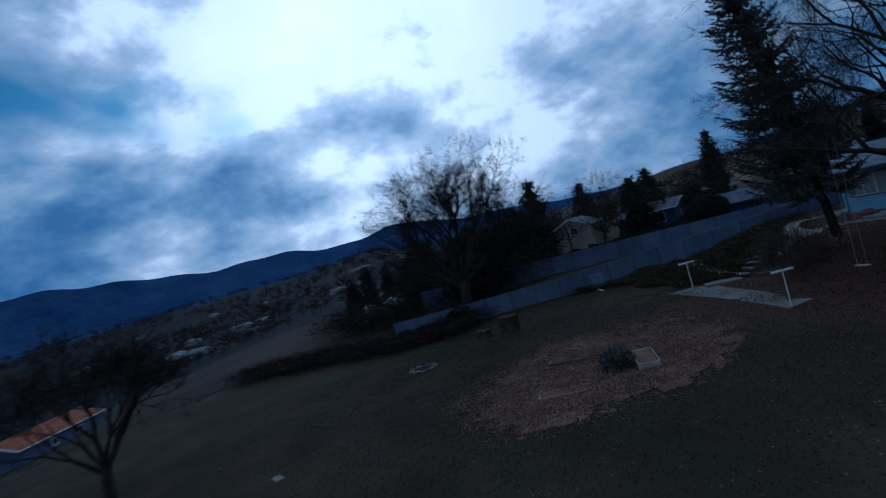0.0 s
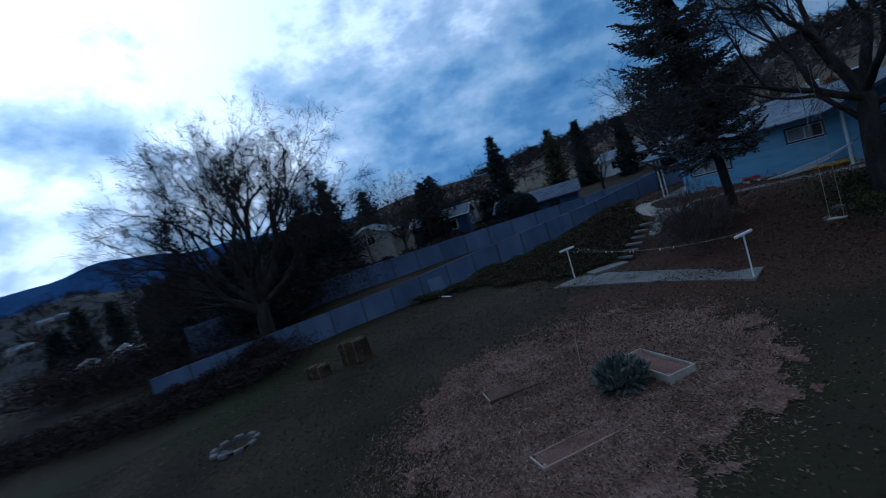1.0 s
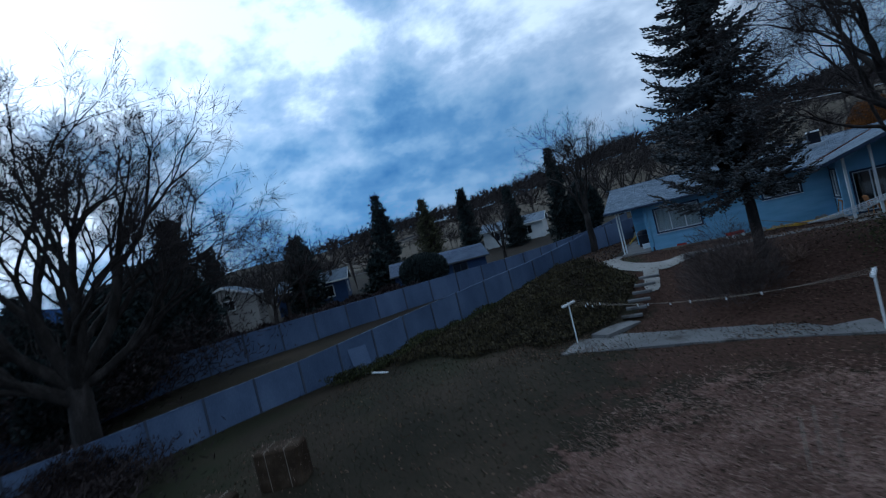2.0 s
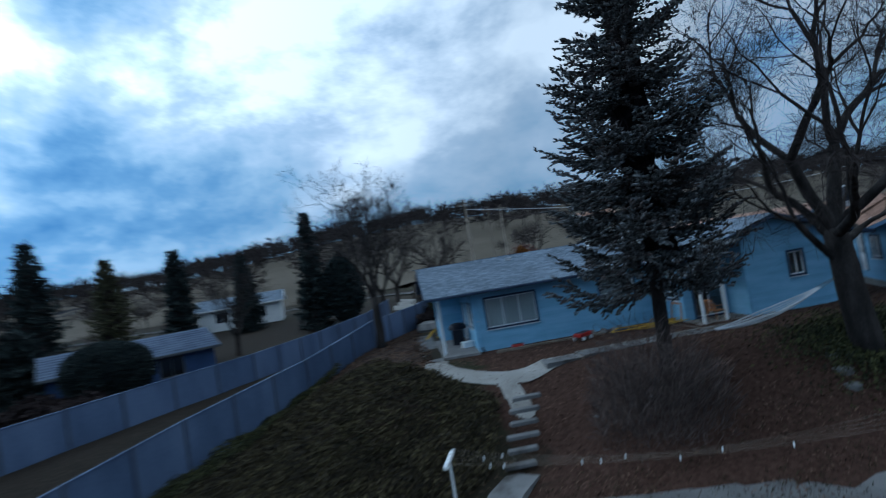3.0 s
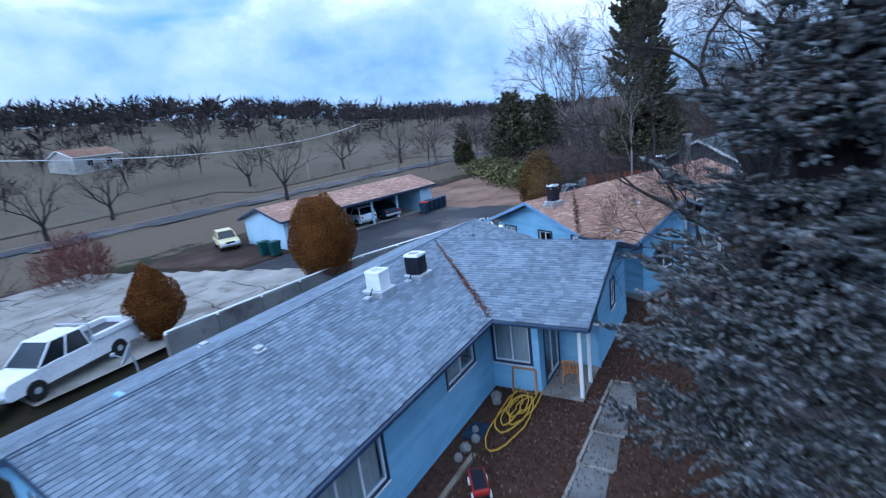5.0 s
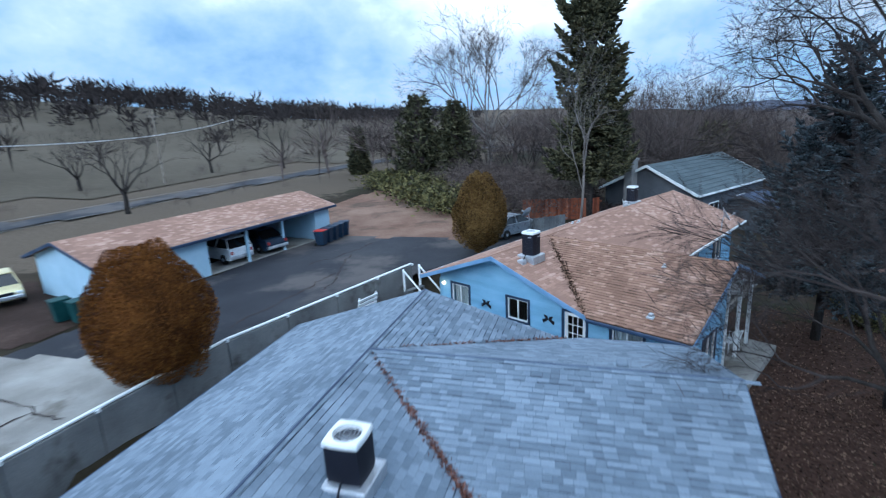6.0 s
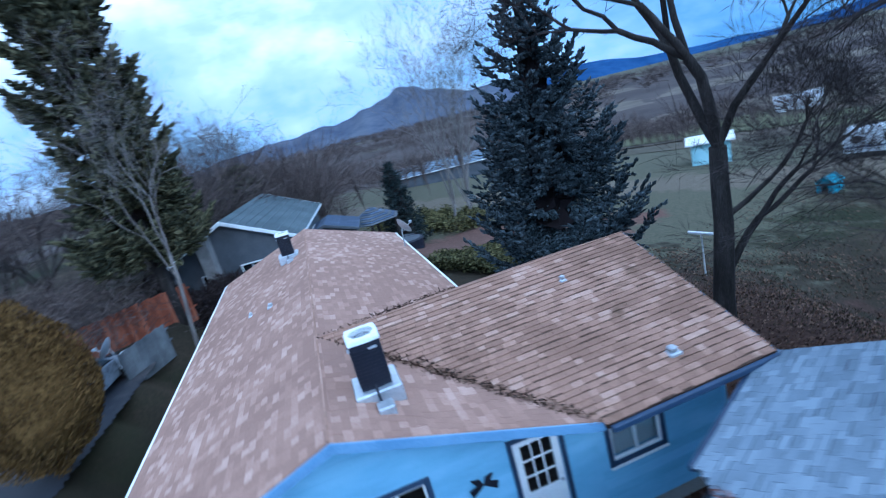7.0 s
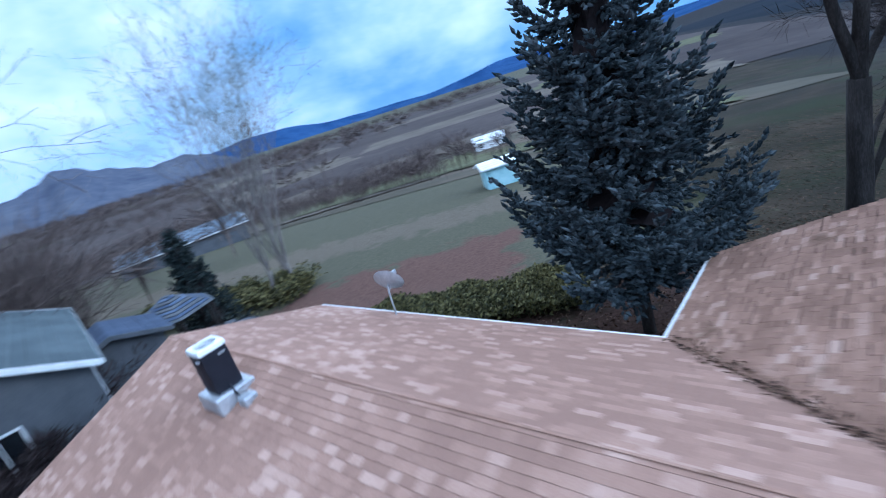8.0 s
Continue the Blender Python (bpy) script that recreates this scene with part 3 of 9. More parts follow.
def land(x, y):
    """The height of the ground."""
    x, y = np.asarray(x, float), np.asarray(y, float)
    start = -2.0 - 5.0 * smooth_step(3, 9, x) - 3.0 * smooth_step(14, 24, x)
    end = -11.2 - 2.2 * smooth_step(3, 10, x) - 10.0 * smooth_step(15, 30, x)
    z = -0.08 - 2.35 * smooth_step(0, 1, np.clip((start - y) / (start - end), 0, 1))
    z = z - 0.85 * smooth_step(-15, -34, y) - 9.0 * smooth_step(-34, -140, y) 
    # the western side falls away to the fence, and the next plots rise again
    west = -2.35 + 0.036 * np.clip(y + 15, -10, 45)
    k = smooth_step(-2.5, -9.0, x) * smooth_step(-13, -6, y)
    z = z * (1 - k) + west * k
    fence_x = np.interp(y, [-60, -15, 2.5, 8.6, 18.5, 60], [-30, -14.3, -7.0, -3.2, 1.3, 6])
    beyond = smooth_step(1.5, 5.0, fence_x - x) * smooth_step(-26, -14, y)
    z = z * (1 - beyond) + (-0.75 + 0.02 * np.clip(y, -20, 60)) * beyond
    # car park and street to the north
    lot = smooth_step(0.0, 0.25, y - lot_edge(x) - 0.15) * smooth_step(0.3, 3.6, x)
    z = z * (1 - lot) + (1.5 + 0.016 * np.clip(y - 18, 0, 40)) * lot
    north = smooth_step(14, 40, y) * smooth_step(6, -4, x)
    z = z * (1 - north) + 1.2 * north
    # the far valley and the hills behind the street
    r = np.hypot(x - 10, y)
    hill = smooth_step(58, 290, y + 0.22 * x)
    z = z + hill * (24 + 4 * np.sin(x * 0.011 + 0.9) + 2 * np.sin(x * 0.027 + 2.0)) * (1 - 0.55 * smooth_step(110, 330, x))
    low = smooth_step(60, 260, r) * (1 - smooth_step(10, 90, y))
    z = z - 6.0 * low + 62.0 * smooth_step(260, 1700, -x) * (1 - smooth_step(60, 260, y)) - 46.0 * smooth_step(150, 2000, -y)
    bumps = 0.05 * np.sin(x * 0.9 + 1.3 * np.sin(y * 0.35)) * np.sin(y * 0.8)
    return z + bumps * (1 - lot)


def ground_at(x, y):
    return float(land(x, y))


def build_ground():
    u = np.linspace(-1, 1, 270)
    grow = np.sinh(u * 5.2) / math.sinh(5.2)
    xs = 12 + 4600 * grow * 0.55 + 60 * u
    ys = -4 + 4600 * grow * 0.55 + 60 * u
    gx, gy = np.meshgrid(xs, ys, indexing="ij")
    v = np.stack([gx, gy, land(gx, gy)], -1).reshape(-1, 3)
    n = len(u)
    i = np.arange((n - 1) * (n - 1))
    a = (i // (n - 1)) * n + i % (n - 1)
    f = np.stack([a, a + n, a + n + 1, a + 1], 1)
    ob = mass("ground", v, f, GROUND)
    ob.data.polygons.foreach_set("use_smooth", [True] * len(ob.data.polygons))
    return tagged(ob, "dark winter turf with leaf litter, sloping to the valley", "ground", kind="structure")


def draped(name, inside, x0, x1, y0, y1, step, mat, label, category, lift=0.02):
    """A sheet laid on the ground wherever inside(x, y) is true."""
    nx, ny = int((x1 - x0) / step) + 1, int((y1 - y0) / step) + 1
    gx, gy = np.meshgrid(np.linspace(x0, x1, nx), np.linspace(y0, y1, ny), indexing="ij")
    keep = inside(gx, gy)
    v = np.stack([gx, gy, land(gx, gy) + lift], -1).reshape(-1, 3)
    i = np.arange((nx - 1) * (ny - 1))
    a = (i // (ny - 1)) * ny + i % (ny - 1)
    f = np.stack([a, a + ny, a + ny + 1, a + 1], 1)
    ok = keep.ravel()[f].all(1)
    f = f[ok]
    used, inv = np.unique(f, return_inverse=True)
    ob = mass(name, v[used], inv.reshape(-1, 4), mat)
    ob.data.polygons.foreach_set("use_smooth", [True] * len(ob.data.polygons))
    return tagged(ob, label, category, kind="structure")


ground = build_ground()

# ---- houses ----
def wall(house, name, origin, along, length, z0, top, openings=(), mat=SIDING, course=0.21, thick=0.14, boards=True, label=""):
    """A wall of lapped boards from origin, going along for its length; its outside is to the right. top(s) is its height at s;
    openings are (s0, s1, z0, z1)."""
    o, d = Vector((*origin, 0)), Vector((*along, 0)).normalized()
    out = Vector((d.y, -d.x, 0))
    cuts = sorted({0.0, length, *[s for q in openings for s in q[:2]], *[length * k / 8 for k in range(1, 8)]})
    g = Geo()

    def put(s0, s1, b0, b1, t0, t1):
        ps = []
        for s, b, t in ((s0, b0, t0), (s1, b1, t1)):
            p = o + d * s
            ps += [p + Vector((0, 0, b)), p + Vector((0, 0, t)), p - out * thick + Vector((0, 0, b)), p - out * thick + Vector((0, 0, t))]
        g.add(ps, [(0, 4, 5, 1), (6, 2, 3, 7), (0, 1, 3, 2), (4, 6, 7, 5), (1, 5, 7, 3), (0, 2, 6, 4)])

    for s0, s1 in zip(cuts, cuts[1:]):
        mid = (s0 + s1) / 2
        hole = sorted(q for q in openings if q[0] < mid < q[1])
        base = z0
        for q in hole:
            put(s0, s1, base, base, q[2], q[2])
            base = q[3]
        put(s0, s1, base, base, max(top(s0), base), max(top(s1), base))
    core = part(name, g.weld(), mat, house, label)
    if not boards:
        return core
    z = z0
    while z < max(top(s) for s in cuts) - 0.03:
        z1 = z + course
        spans = []
        free = [s / 40 * length for s in range(41) if top(s / 40 * length) > z + course * 0.5]
        if free:
            lo, hi = free[0], free[-1]
            spans = [(lo, hi)]
            for q in openings:
                if q[2] < z1 - 0.02 and q[3] > z + 0.02:
                    spans = [r for a, b in spans for r in ((a, min(b, q[0])), (max(a, q[1]), b)) if r[1] - r[0] > 0.04]
        for a, b in spans:
            t = min(course + 0.012, max(top(a), top(b)) - z)
            bg = Geo()
            pa, pb = o + d * a, o + d * b
            vs = []
            for p in (pa, pb):
                vs += [p + out * 0.002 + Vector((0, 0, z)), p + out * 0.024 + Vector((0, 0, z)), p + out * 0.008 + Vector((0, 0, z + t)), p + out * 0.002 + Vector((0, 0, z + t))]
            bg.add(vs, [(0, 1, 2, 3), (7, 6, 5, 4), (1, 5, 6, 2), (0, 4, 5, 1), (3, 2, 6, 7), (0, 3, 7, 4)])
            part("siding_board", bg, mat, core)
        z = z1
    return core


def window_in(house, origin, along, s0, s1, z0, z1, bars=1, trim=TRIM, sash=WHITE, curtain=None, trim_w=0.09):
    """A window with casing, sash, bars, panes and sill, in a wall that runs along from origin."""
    o, d = Vector((*origin, 0)), Vector((*along, 0)).normalized()
    m = Matrix.Translation(o) @ Matrix.Rotation(math.atan2(d.y, d.x), 4, "Z")
    w = Geo()
    for a in ((s0 - trim_w, s0 + 0.01, z0 - trim_w, z1 + trim_w), (s1 - 0.01, s1 + trim_w, z0 - trim_w, z1 + trim_w)):
        w.box(a[0], -0.055, a[2], a[1], -0.026, a[3], 0.008, m)
    w.box(s0 + 0.01, -0.055, z1 - 0.01, s1 - 0.01, -0.026, z1 + trim_w, 0.008, m)
    w.box(s0 + 0.01, -0.055, z0 - trim_w, s1 - 0.01, -0.026, z0 + 0.01, 0.008, m)
    win = part("window", w, trim, house, "window with a dark painted casing")
    f = Geo()
    t = 0.05
    f.box(s0, -0.02, z0, s0 + t, 0.05, z1, 0.006, m).box(s1 - t, -0.02, z0, s1, 0.05, z1, 0.006, m)
    f.box(s0 + t, -0.02, z1 - t, s1 - t, 0.05, z1, 0.006, m).box(s0 + t, -0.02, z0, s1 - t, 0.05, z0 + t, 0.006, m)
    part("window_frame", f, sash, win, "white sash frame")
    step = (s1 - s0) / (bars + 1)
    for k in range(bars + 1):
        a, b = s0 + step * k, s0 + step * (k + 1)
        g = Geo().box(max(a, s0 + t), 0.012, z0 + t, min(b, s1 - t), 0.018, z1 - t, 0, m)
        pane = part("pane", g, WINDOW_GLASS, win)
        pane.visible_shadow = False
        if k:
            part("mullion", Geo().box(a - 0.028, -0.015, z0 + t, a + 0.028, 0.045, z1 - t, 0.005, m), sash, win)
    part("window_sill", Geo().box(s0 - trim_w, -0.09, z0 - trim_w - 0.035, s1 + trim_w, -0.024, z0 - trim_w, 0.008, m), sash, win)
    if curtain:
        g = Geo()
        n = 24
        a, b = s0 + (s1 - s0) * curtain[0], s0 + (s1 - s0) * curtain[1]
        vs = [m @ Vector((a + (b - a) * k / n, 0.16 + 0.025 * (-1) ** k, z)) for k in range(n + 1) for z in (z0 - 0.1, z1 + 0.05)]
        vs += [v + (m.to_3x3() @ Vector((0, 0.006, 0))) for v in vs]
        h = 2 * (n + 1)
        g.add(vs, [(2 * k, 2 * k + 2, 2 * k + 3, 2 * k + 1) for k in range(n)] + [(h + 2 * k, h + 2 * k + 1, h + 2 * k + 3, h + 2 * k + 2) for k in range(n)])
        part("curtain", g, CURTAIN, win, "pale drawn curtain")
    return win


def door_in(house, origin, along, s0, s1, z0, z1, mat=WHITE, lights=True, trim=TRIM):
    """A panelled door with a glazed upper half, casing and knob."""
    o, d = Vector((*origin, 0)), Vector((*along, 0)).normalized()
    m = Matrix.Translation(o) @ Matrix.Rotation(math.atan2(d.y, d.x), 4, "Z")
    c = Geo().box(s0 - 0.09, -0.055, z0, s0, -0.026, z1 + 0.09, 0.008, m).box(s1, -0.055, z0, s1 + 0.09, -0.026, z1 + 0.09, 0.008, m).box(s0, -0.055, z1, s1, -0.026, z1 + 0.09, 0.008, m)
    door = part("door", c, trim, house, "white half-glazed door in a dark casing")
    w, h = s1 - s0, z1 - z0
    g = Geo()
    zm = z0 + h * (0.45 if lights else 0.97)
    g.box(s0 + 0.004, 0.0, z0 + 0.01, s1 - 0.004, 0.045, zm, 0.006, m)
    if lights:
        g.box(s0 + 0.004, 0.0, zm, s0 + 0.14, 0.045, z1 - 0.004, 0.006, m).box(s1 - 0.14, 0.0, zm, s1 - 0.004, 0.045, z1 - 0.004, 0.006, m)
        g.box(s0 + 0.14, 0.0, z1 - 0.14, s1 - 0.14, 0.045, z1 - 0.004, 0.006, m)
    leaf = part("door_leaf", g, mat, door)
    for k in (0, 1):
        a = s0 + 0.12 + k * (w / 2 - 0.07)
        part("door_panel", Geo().box(a, -0.012, z0 + 0.16, a + w / 2 - 0.17, 0.0, z0 + h * 0.38, 0.01, m), mat, door)
    if lights:
        a0, a1 = s0 + 0.14, s1 - 0.14
        pane = part("pane", Geo().box(a0, 0.018, zm, a1, 0.024, z1 - 0.14, 0, m), WINDOW_GLASS, door)
        pane.visible_shadow = False
        for k in (1, 2):
            x = a0 + (a1 - a0) * k / 3
            part("glazing_bar", Geo().box(x - 0.012, 0.004, zm, x + 0.012, 0.04, z1 - 0.14, 0.003, m), mat, door)
        for k in (1, 2):
            z = zm + (z1 - 0.14 - zm) * k / 3
            part("glazing_bar", Geo().box(a0, 0.006, z - 0.012, a1, 0.038, z + 0.012, 0.003, m), mat, door)
    part("door_knob", Geo().lathe([(0.02, 0), (0.03, 0.02), (0.03, 0.045), (0.012, 0.055)], 10, m @ Vector((s1 - 0.08, -0.03, z0 + h * 0.45))), STEEL, door, "metal door knob")
    return door


def shingle_data(name, mat, wide, deep, thick=0.014):
    g = Geo()
    g.add([(0, 0, 0), (wide, 0, 0), (wide, deep, 0), (0, deep, 0), (0, 0, thick), (wide, 0, thick), (wide, deep, 0.003), (0, deep, 0.003)],
          [(0, 3, 2, 1), (4, 5, 6, 7), (0, 1, 5, 4), (2, 3, 7, 6), (0, 4, 7, 3), (1, 2, 6, 5)])
    return g.data(name, mat)


def roof_slope(roof, outline, eave, mat, parts_at=None, course=0.145, tab=0.31, seed=1, lip=0.011, worn=0.0):
    """A slope of shingle courses. outline: its corners, in the house's own metres; eave: two of them, along which the courses run.
    parts_at(x, y): the stretch in which each shingle is an object of its own. Returns how many those are."""
    rng = np.random.default_rng(seed)
    p0, p1 = Vector(eave[0]), Vector(eave[1])
    u = (p1 - p0).normalized()
    nrm = max(((Vector(outline[1]) - Vector(outline[0])).cross(Vector(c) - Vector(outline[0])) for c in outline[2:]), key=lambda q: q.length).normalized()
    if nrm.z < 0:
        nrm = -nrm
    v = nrm.cross(u)
    if v.z < 0:
        u, v = -u, -v
    flat = [((Vector(c) - p0).dot(u), (Vector(c) - p0).dot(v)) for c in outline]
    top = max(q[1] for q in flat)
    base = Matrix((( u.x, v.x, nrm.x, p0.x), (u.y, v.y, nrm.y, p0.y), (u.z, v.z, nrm.z, p0.z), (0, 0, 0, 1)))
    vs, fs, made = [], [], 0
    whole = shingle_data("shingle", mat, tab - 0.006, course + 0.03)
    row = 0
    y = 0.0
    while y < top - 0.03:
        mid = y + course * 0.5
        xs = []
        for (ax, ay), (bx, by) in zip(flat, flat[1:] + flat[:1]):
            if (ay - mid) * (by - mid) < 0:
                xs.append(ax + (bx - ax) * (mid - ay) / (by - ay))
        xs.sort()
        for lo, hi in zip(xs[::2], xs[1::2]):
            x = lo - tab * rng.random()
            while x < hi:
                wide = tab if parts_at and parts_at(*(base @ Vector((x + tab / 2, mid, 0)))[:2]) else tab * rng.choice((0.55, 0.8, 1.0))
                a, b = max(x, lo), min(x + wide - 0.006, hi)
                lift = rng.uniform(0.0, 0.004)
                if b - a > 0.03:
                    c = base @ Vector(((a + b) / 2, mid, 0))
                    full = abs(b - a - (tab - 0.006)) < 1e-6
                    if parts_at and full and made < 300 and parts_at(c.x, c.y):
                        piece("shingle", whole, roof, base @ Matrix.Translation((a, y + worn * 0.4, 0.002 + lift)))
                        made += 1
                    else:
                        # worn tabs have shrunk back from the course below
                        low = y + worn * rng.uniform(0.1, 1.0) ** 2
                        deep = min(course + (0.0 if worn else 0.03), top - y)
                        t = lip + lift
                        n = len(vs)
                        for q in ((a, low, 0), (b, low, 0), (b, y + deep, 0.002), (a, y + deep, 0.002), (a, low, t), (b, low, t), (b, y + deep, 0.005), (a, y + deep, 0.005)):
                            vs.append(base @ Vector(q))
                        fs += [(n + 4, n + 5, n + 6, n + 7), (n, n + 1, n + 5, n + 4), (n, n + 4, n + 7, n + 3), (n + 1, n + 2, n + 6, n + 5)]
                x += wide
        y += course
        row += 1
    if fs:
        tagged(mass("shingle_rest", vs, fs, mat, roof), kind="stuff")
    return made


def strip_along(geo, a, b, w, h, lift=0.0):
    """A bar of width w and height h from a to b, its top lifted above the line."""
    a, b = Vector(a), Vector(b)
    d = (b - a)
    m = Matrix.Translation(a) @ d.to_track_quat("X", "Z").to_matrix().to_4x4()
    geo.box(0, -w / 2, lift - h, d.length, w / 2, lift, min(w, h) * 0.15, m)


def house_a():
    h = thing("house", "long blue clapboard house with a grey shingle roof", "house", (0, 0, 0))
    rz, ez, ry, ey, by = 4.38, 2.90, 4.13, -0.54, 8.80
    xl, xr, px, ely = 0.0, 20.05, 15.83, -3.69
    el, er = px - 4.67, px + 4.67
    slope = (rz - ez) / (ry - ey)

    def under(y):
        return rz - slope * abs(y - ry) - 0.16

    def under_ell(x):
        return rz - slope * abs(x - px) - 0.16

    zf = -0.15
    # main front, south
    wall(h, "wall", (2.32, 0.0), (1, 0), 9.68, zf, lambda s: under(0), [(0.61, 3.12, 1.0, 2.43), (6.48, 8.29, 1.65, 2.43)])
    window_in(h, (2.32, 0.0), (1, 0), 0.61, 3.12, 1.0, 2.43, 2, curtain=(0.0, 1.0))
    window_in(h, (2.32, 0.0), (1, 0), 6.48, 8.29, 1.65, 2.43, 1, curtain=(0.0, 0.7))
    # the recessed entry at the west end
    wall(h, "wall", (2.32, 5.0), (0, -1), 5.0, zf, lambda s: under(min(5.0 - s, 4.13)), [(2.6, 4.2, 1.05, 2.2), (0.5, 1.4, 0.0, 2.05)])
    window_in(h, (2.32, 5.0), (0, -1), 2.6, 4.2, 1.05, 2.2, 1, curtain=(0.0, 0.9))
    door_in(h, (2.32, 5.0), (0, -1), 0.5, 1.4, 0.0, 2.05)
    wall(h, "wall", (1.0, 5.0), (1, 0), 1.32, zf, lambda s: under(5.0))
    wall(h, "wall", (1.0, 8.25), (0, -1), 3.25, zf, lambda s: under(8.25 - s), [(0.9, 1.7, 1.25, 2.1)])
    window_in(h, (1.0, 8.25), (0, -1), 0.9, 1.7, 1.25, 2.1, 1)
    # the recess ceiling and gable above it
    g = Geo()
    g.slab([(0.3, -0.3, ez - 0.14), (2.3, -0.3, ez - 0.14), (2.3, 5.0, ez - 0.14), (0.3, 5.0, ez - 0.14)], 0.03)
    part("porch_ceiling", g, SIDING, h)
    wall(h, "wall", (0.55, 8.25), (0, -1), 8.5, ez - 0.14, lambda s: max(under(8.25 - s), ez - 0.13))
    # north and east
    wall(h, "wall", (19.6, 8.25), (-1, 0), 18.6, zf, lambda s: under(8.25), [(3.0, 4.5, 1.2, 2.2), (10.0, 11.5, 1.2, 2.2)])
    window_in(h, (19.6, 8.25), (-1, 0), 3.0, 4.5, 1.2, 2.2, 1)
    window_in(h, (19.6, 8.25), (-1, 0), 10.0, 11.5, 1.2, 2.2, 1)
    wall(h, "wall", (19.6, -3.2), (0, 1), 11.45, zf, lambda s: under(-3.2 + s) if s > 3.2 else under_ell(19.6))
    # the south wing, with its own recessed porch
    wall(h, "wall", (12.05, 0.0), (0, -1), 1.75, zf, lambda s: under_ell(12.05), [(0.14, 1.44, 1.0, 2.43)])
    window_in(h, (12.05, 0.0), (0, -1), 0.14, 1.44, 1.0, 2.43, 1, curtain=(0.0, 1.0))
    wall(h, "wall", (12.05, -1.75), (1, 0), 2.3, zf, lambda s: under_ell(12.05 + s), [(0.55, 2.0, 0.05, 2.1)])
    window_in(h, (12.05, -1.75), (1, 0), 0.55, 2.0, 0.05, 2.1, 1)
    wall(h, "wall", (14.35, -1.75), (0, -1), 1.45, zf, lambda s: under_ell(14.35))
    wall(h, "wall", (14.35, -3.2), (1, 0), 5.25, zf, lambda s: under_ell(14.35 + s), [(2.15, 2.85, 1.45, 2.5)])
    window_in(h, (14.35, -3.2), (1, 0), 2.15, 2.85, 1.45, 2.5, 1)
    g = Geo()
    for x in (12.1, 13.2):
        g = Geo().box(x - 0.06, -3.2, zf, x + 0.06, -3.08, under_ell(x), 0.012)
        part("porch_post", g, WHITE, h, "white porch post")
    g = Geo().box(11.9, -3.2, zf - 0.3, 14.35, -1.75, zf + 0.12, 0.02)
    part("porch_floor", g, CONCRETE, h)
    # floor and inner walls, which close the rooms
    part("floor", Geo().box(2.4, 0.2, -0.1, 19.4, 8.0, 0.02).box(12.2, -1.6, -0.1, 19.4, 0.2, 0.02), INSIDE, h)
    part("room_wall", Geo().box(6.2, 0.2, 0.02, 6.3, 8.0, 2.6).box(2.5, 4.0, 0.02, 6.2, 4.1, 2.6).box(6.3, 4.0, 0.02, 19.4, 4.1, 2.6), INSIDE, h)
    # foundation
    f = Geo().box(2.30, -0.01, -0.75, 12.06, 0.3, zf, 0.01).box(12.03, -1.74, -0.9, 14.4, 0.0, zf, 0.01).box(14.33, -3.21, -1.2, 19.62, 0.0, zf, 0.01).box(0.98, 5.0, -0.6, 19.62, 8.27, zf, 0.01).box(2.30, 0.3, -0.6, 3.0, 5.0, zf, 0.01)
    part("foundation", f, CONCRETE, h, "low concrete foundation")
    for x in (3.6, 6.9, 10.4):
        v = part("crawl_vent", Geo().box(x, -0.025, -0.42, x + 0.36, -0.008, -0.26, 0.004), BLACK, h, "dark crawl-space vent")
    # corner boards
    for x, y in ((2.32, 0.0), (14.35, -3.2), (19.6, -3.2), (1.0, 8.25), (19.6, 8.25), (1.0, 5.0)):
        part("corner_board", Geo().box(x - 0.05, y - 0.045, zf, x + 0.05, y + 0.055, 2.65, 0.01), SIDING, h)
    # roof
    deck = Geo()
    t = 0.12
    main_s = [(xl, ey, ez), (el, ey, ez), (px, ry, rz), (xl, ry, rz)]
    main_s2 = [(px, ry, rz), (er - 0.28, ey + 0.28, ez + 0.28 * slope), (xr, ey + 0.3, ez + 0.3 * slope), (xr, ry, rz)]
    main_n = [(xl, by, ez), (xr, by, ez), (xr, ry, rz), (xl, ry, rz)]
    ell_w = [(el, ely, ez), (px, ely, rz), (px, ry, rz), (el, ey, ez)]
    ell_e = [(er, ely, ez), (er, ey, ez), (px, ry, rz), (px, ely, rz)]
    for q in (main_s, main_s2, main_n, ell_w, ell_e):
        deck.slab(q, t)
    roof = part("roof", deck, SLATE_FELT, h, "grey asphalt shingle roof")
    roof_slope(roof, main_s, ((xl, ey, ez), (el, ey, ez)), SHINGLE_GREY, lambda x, y: 8.5 < x < 16 and y > 1.4, seed=3, worn=0.03)
    roof_slope(roof, main_s2, ((xr, ey, ez), (el, ey, ez)), SHINGLE_GREY, seed=4, worn=0.03)
    roof_slope(roof, main_n, ((xl, by, ez), (xr, by, ez)), SHINGLE_GREY, seed=5, worn=0.03)
    roof_slope(roof, ell_w, ((el, ely, ez), (el, ey, ez)), SHINGLE_GREY, seed=6, worn=0.03)
    roof_slope(roof, ell_e, ((er, ely, ez), (er, ey, ez)), SHINGLE_GREY, seed=7, worn=0.03)
    cap = shingle_data("ridge_cap", SHINGLE_GREY, 0.30, 0.26, 0.012)
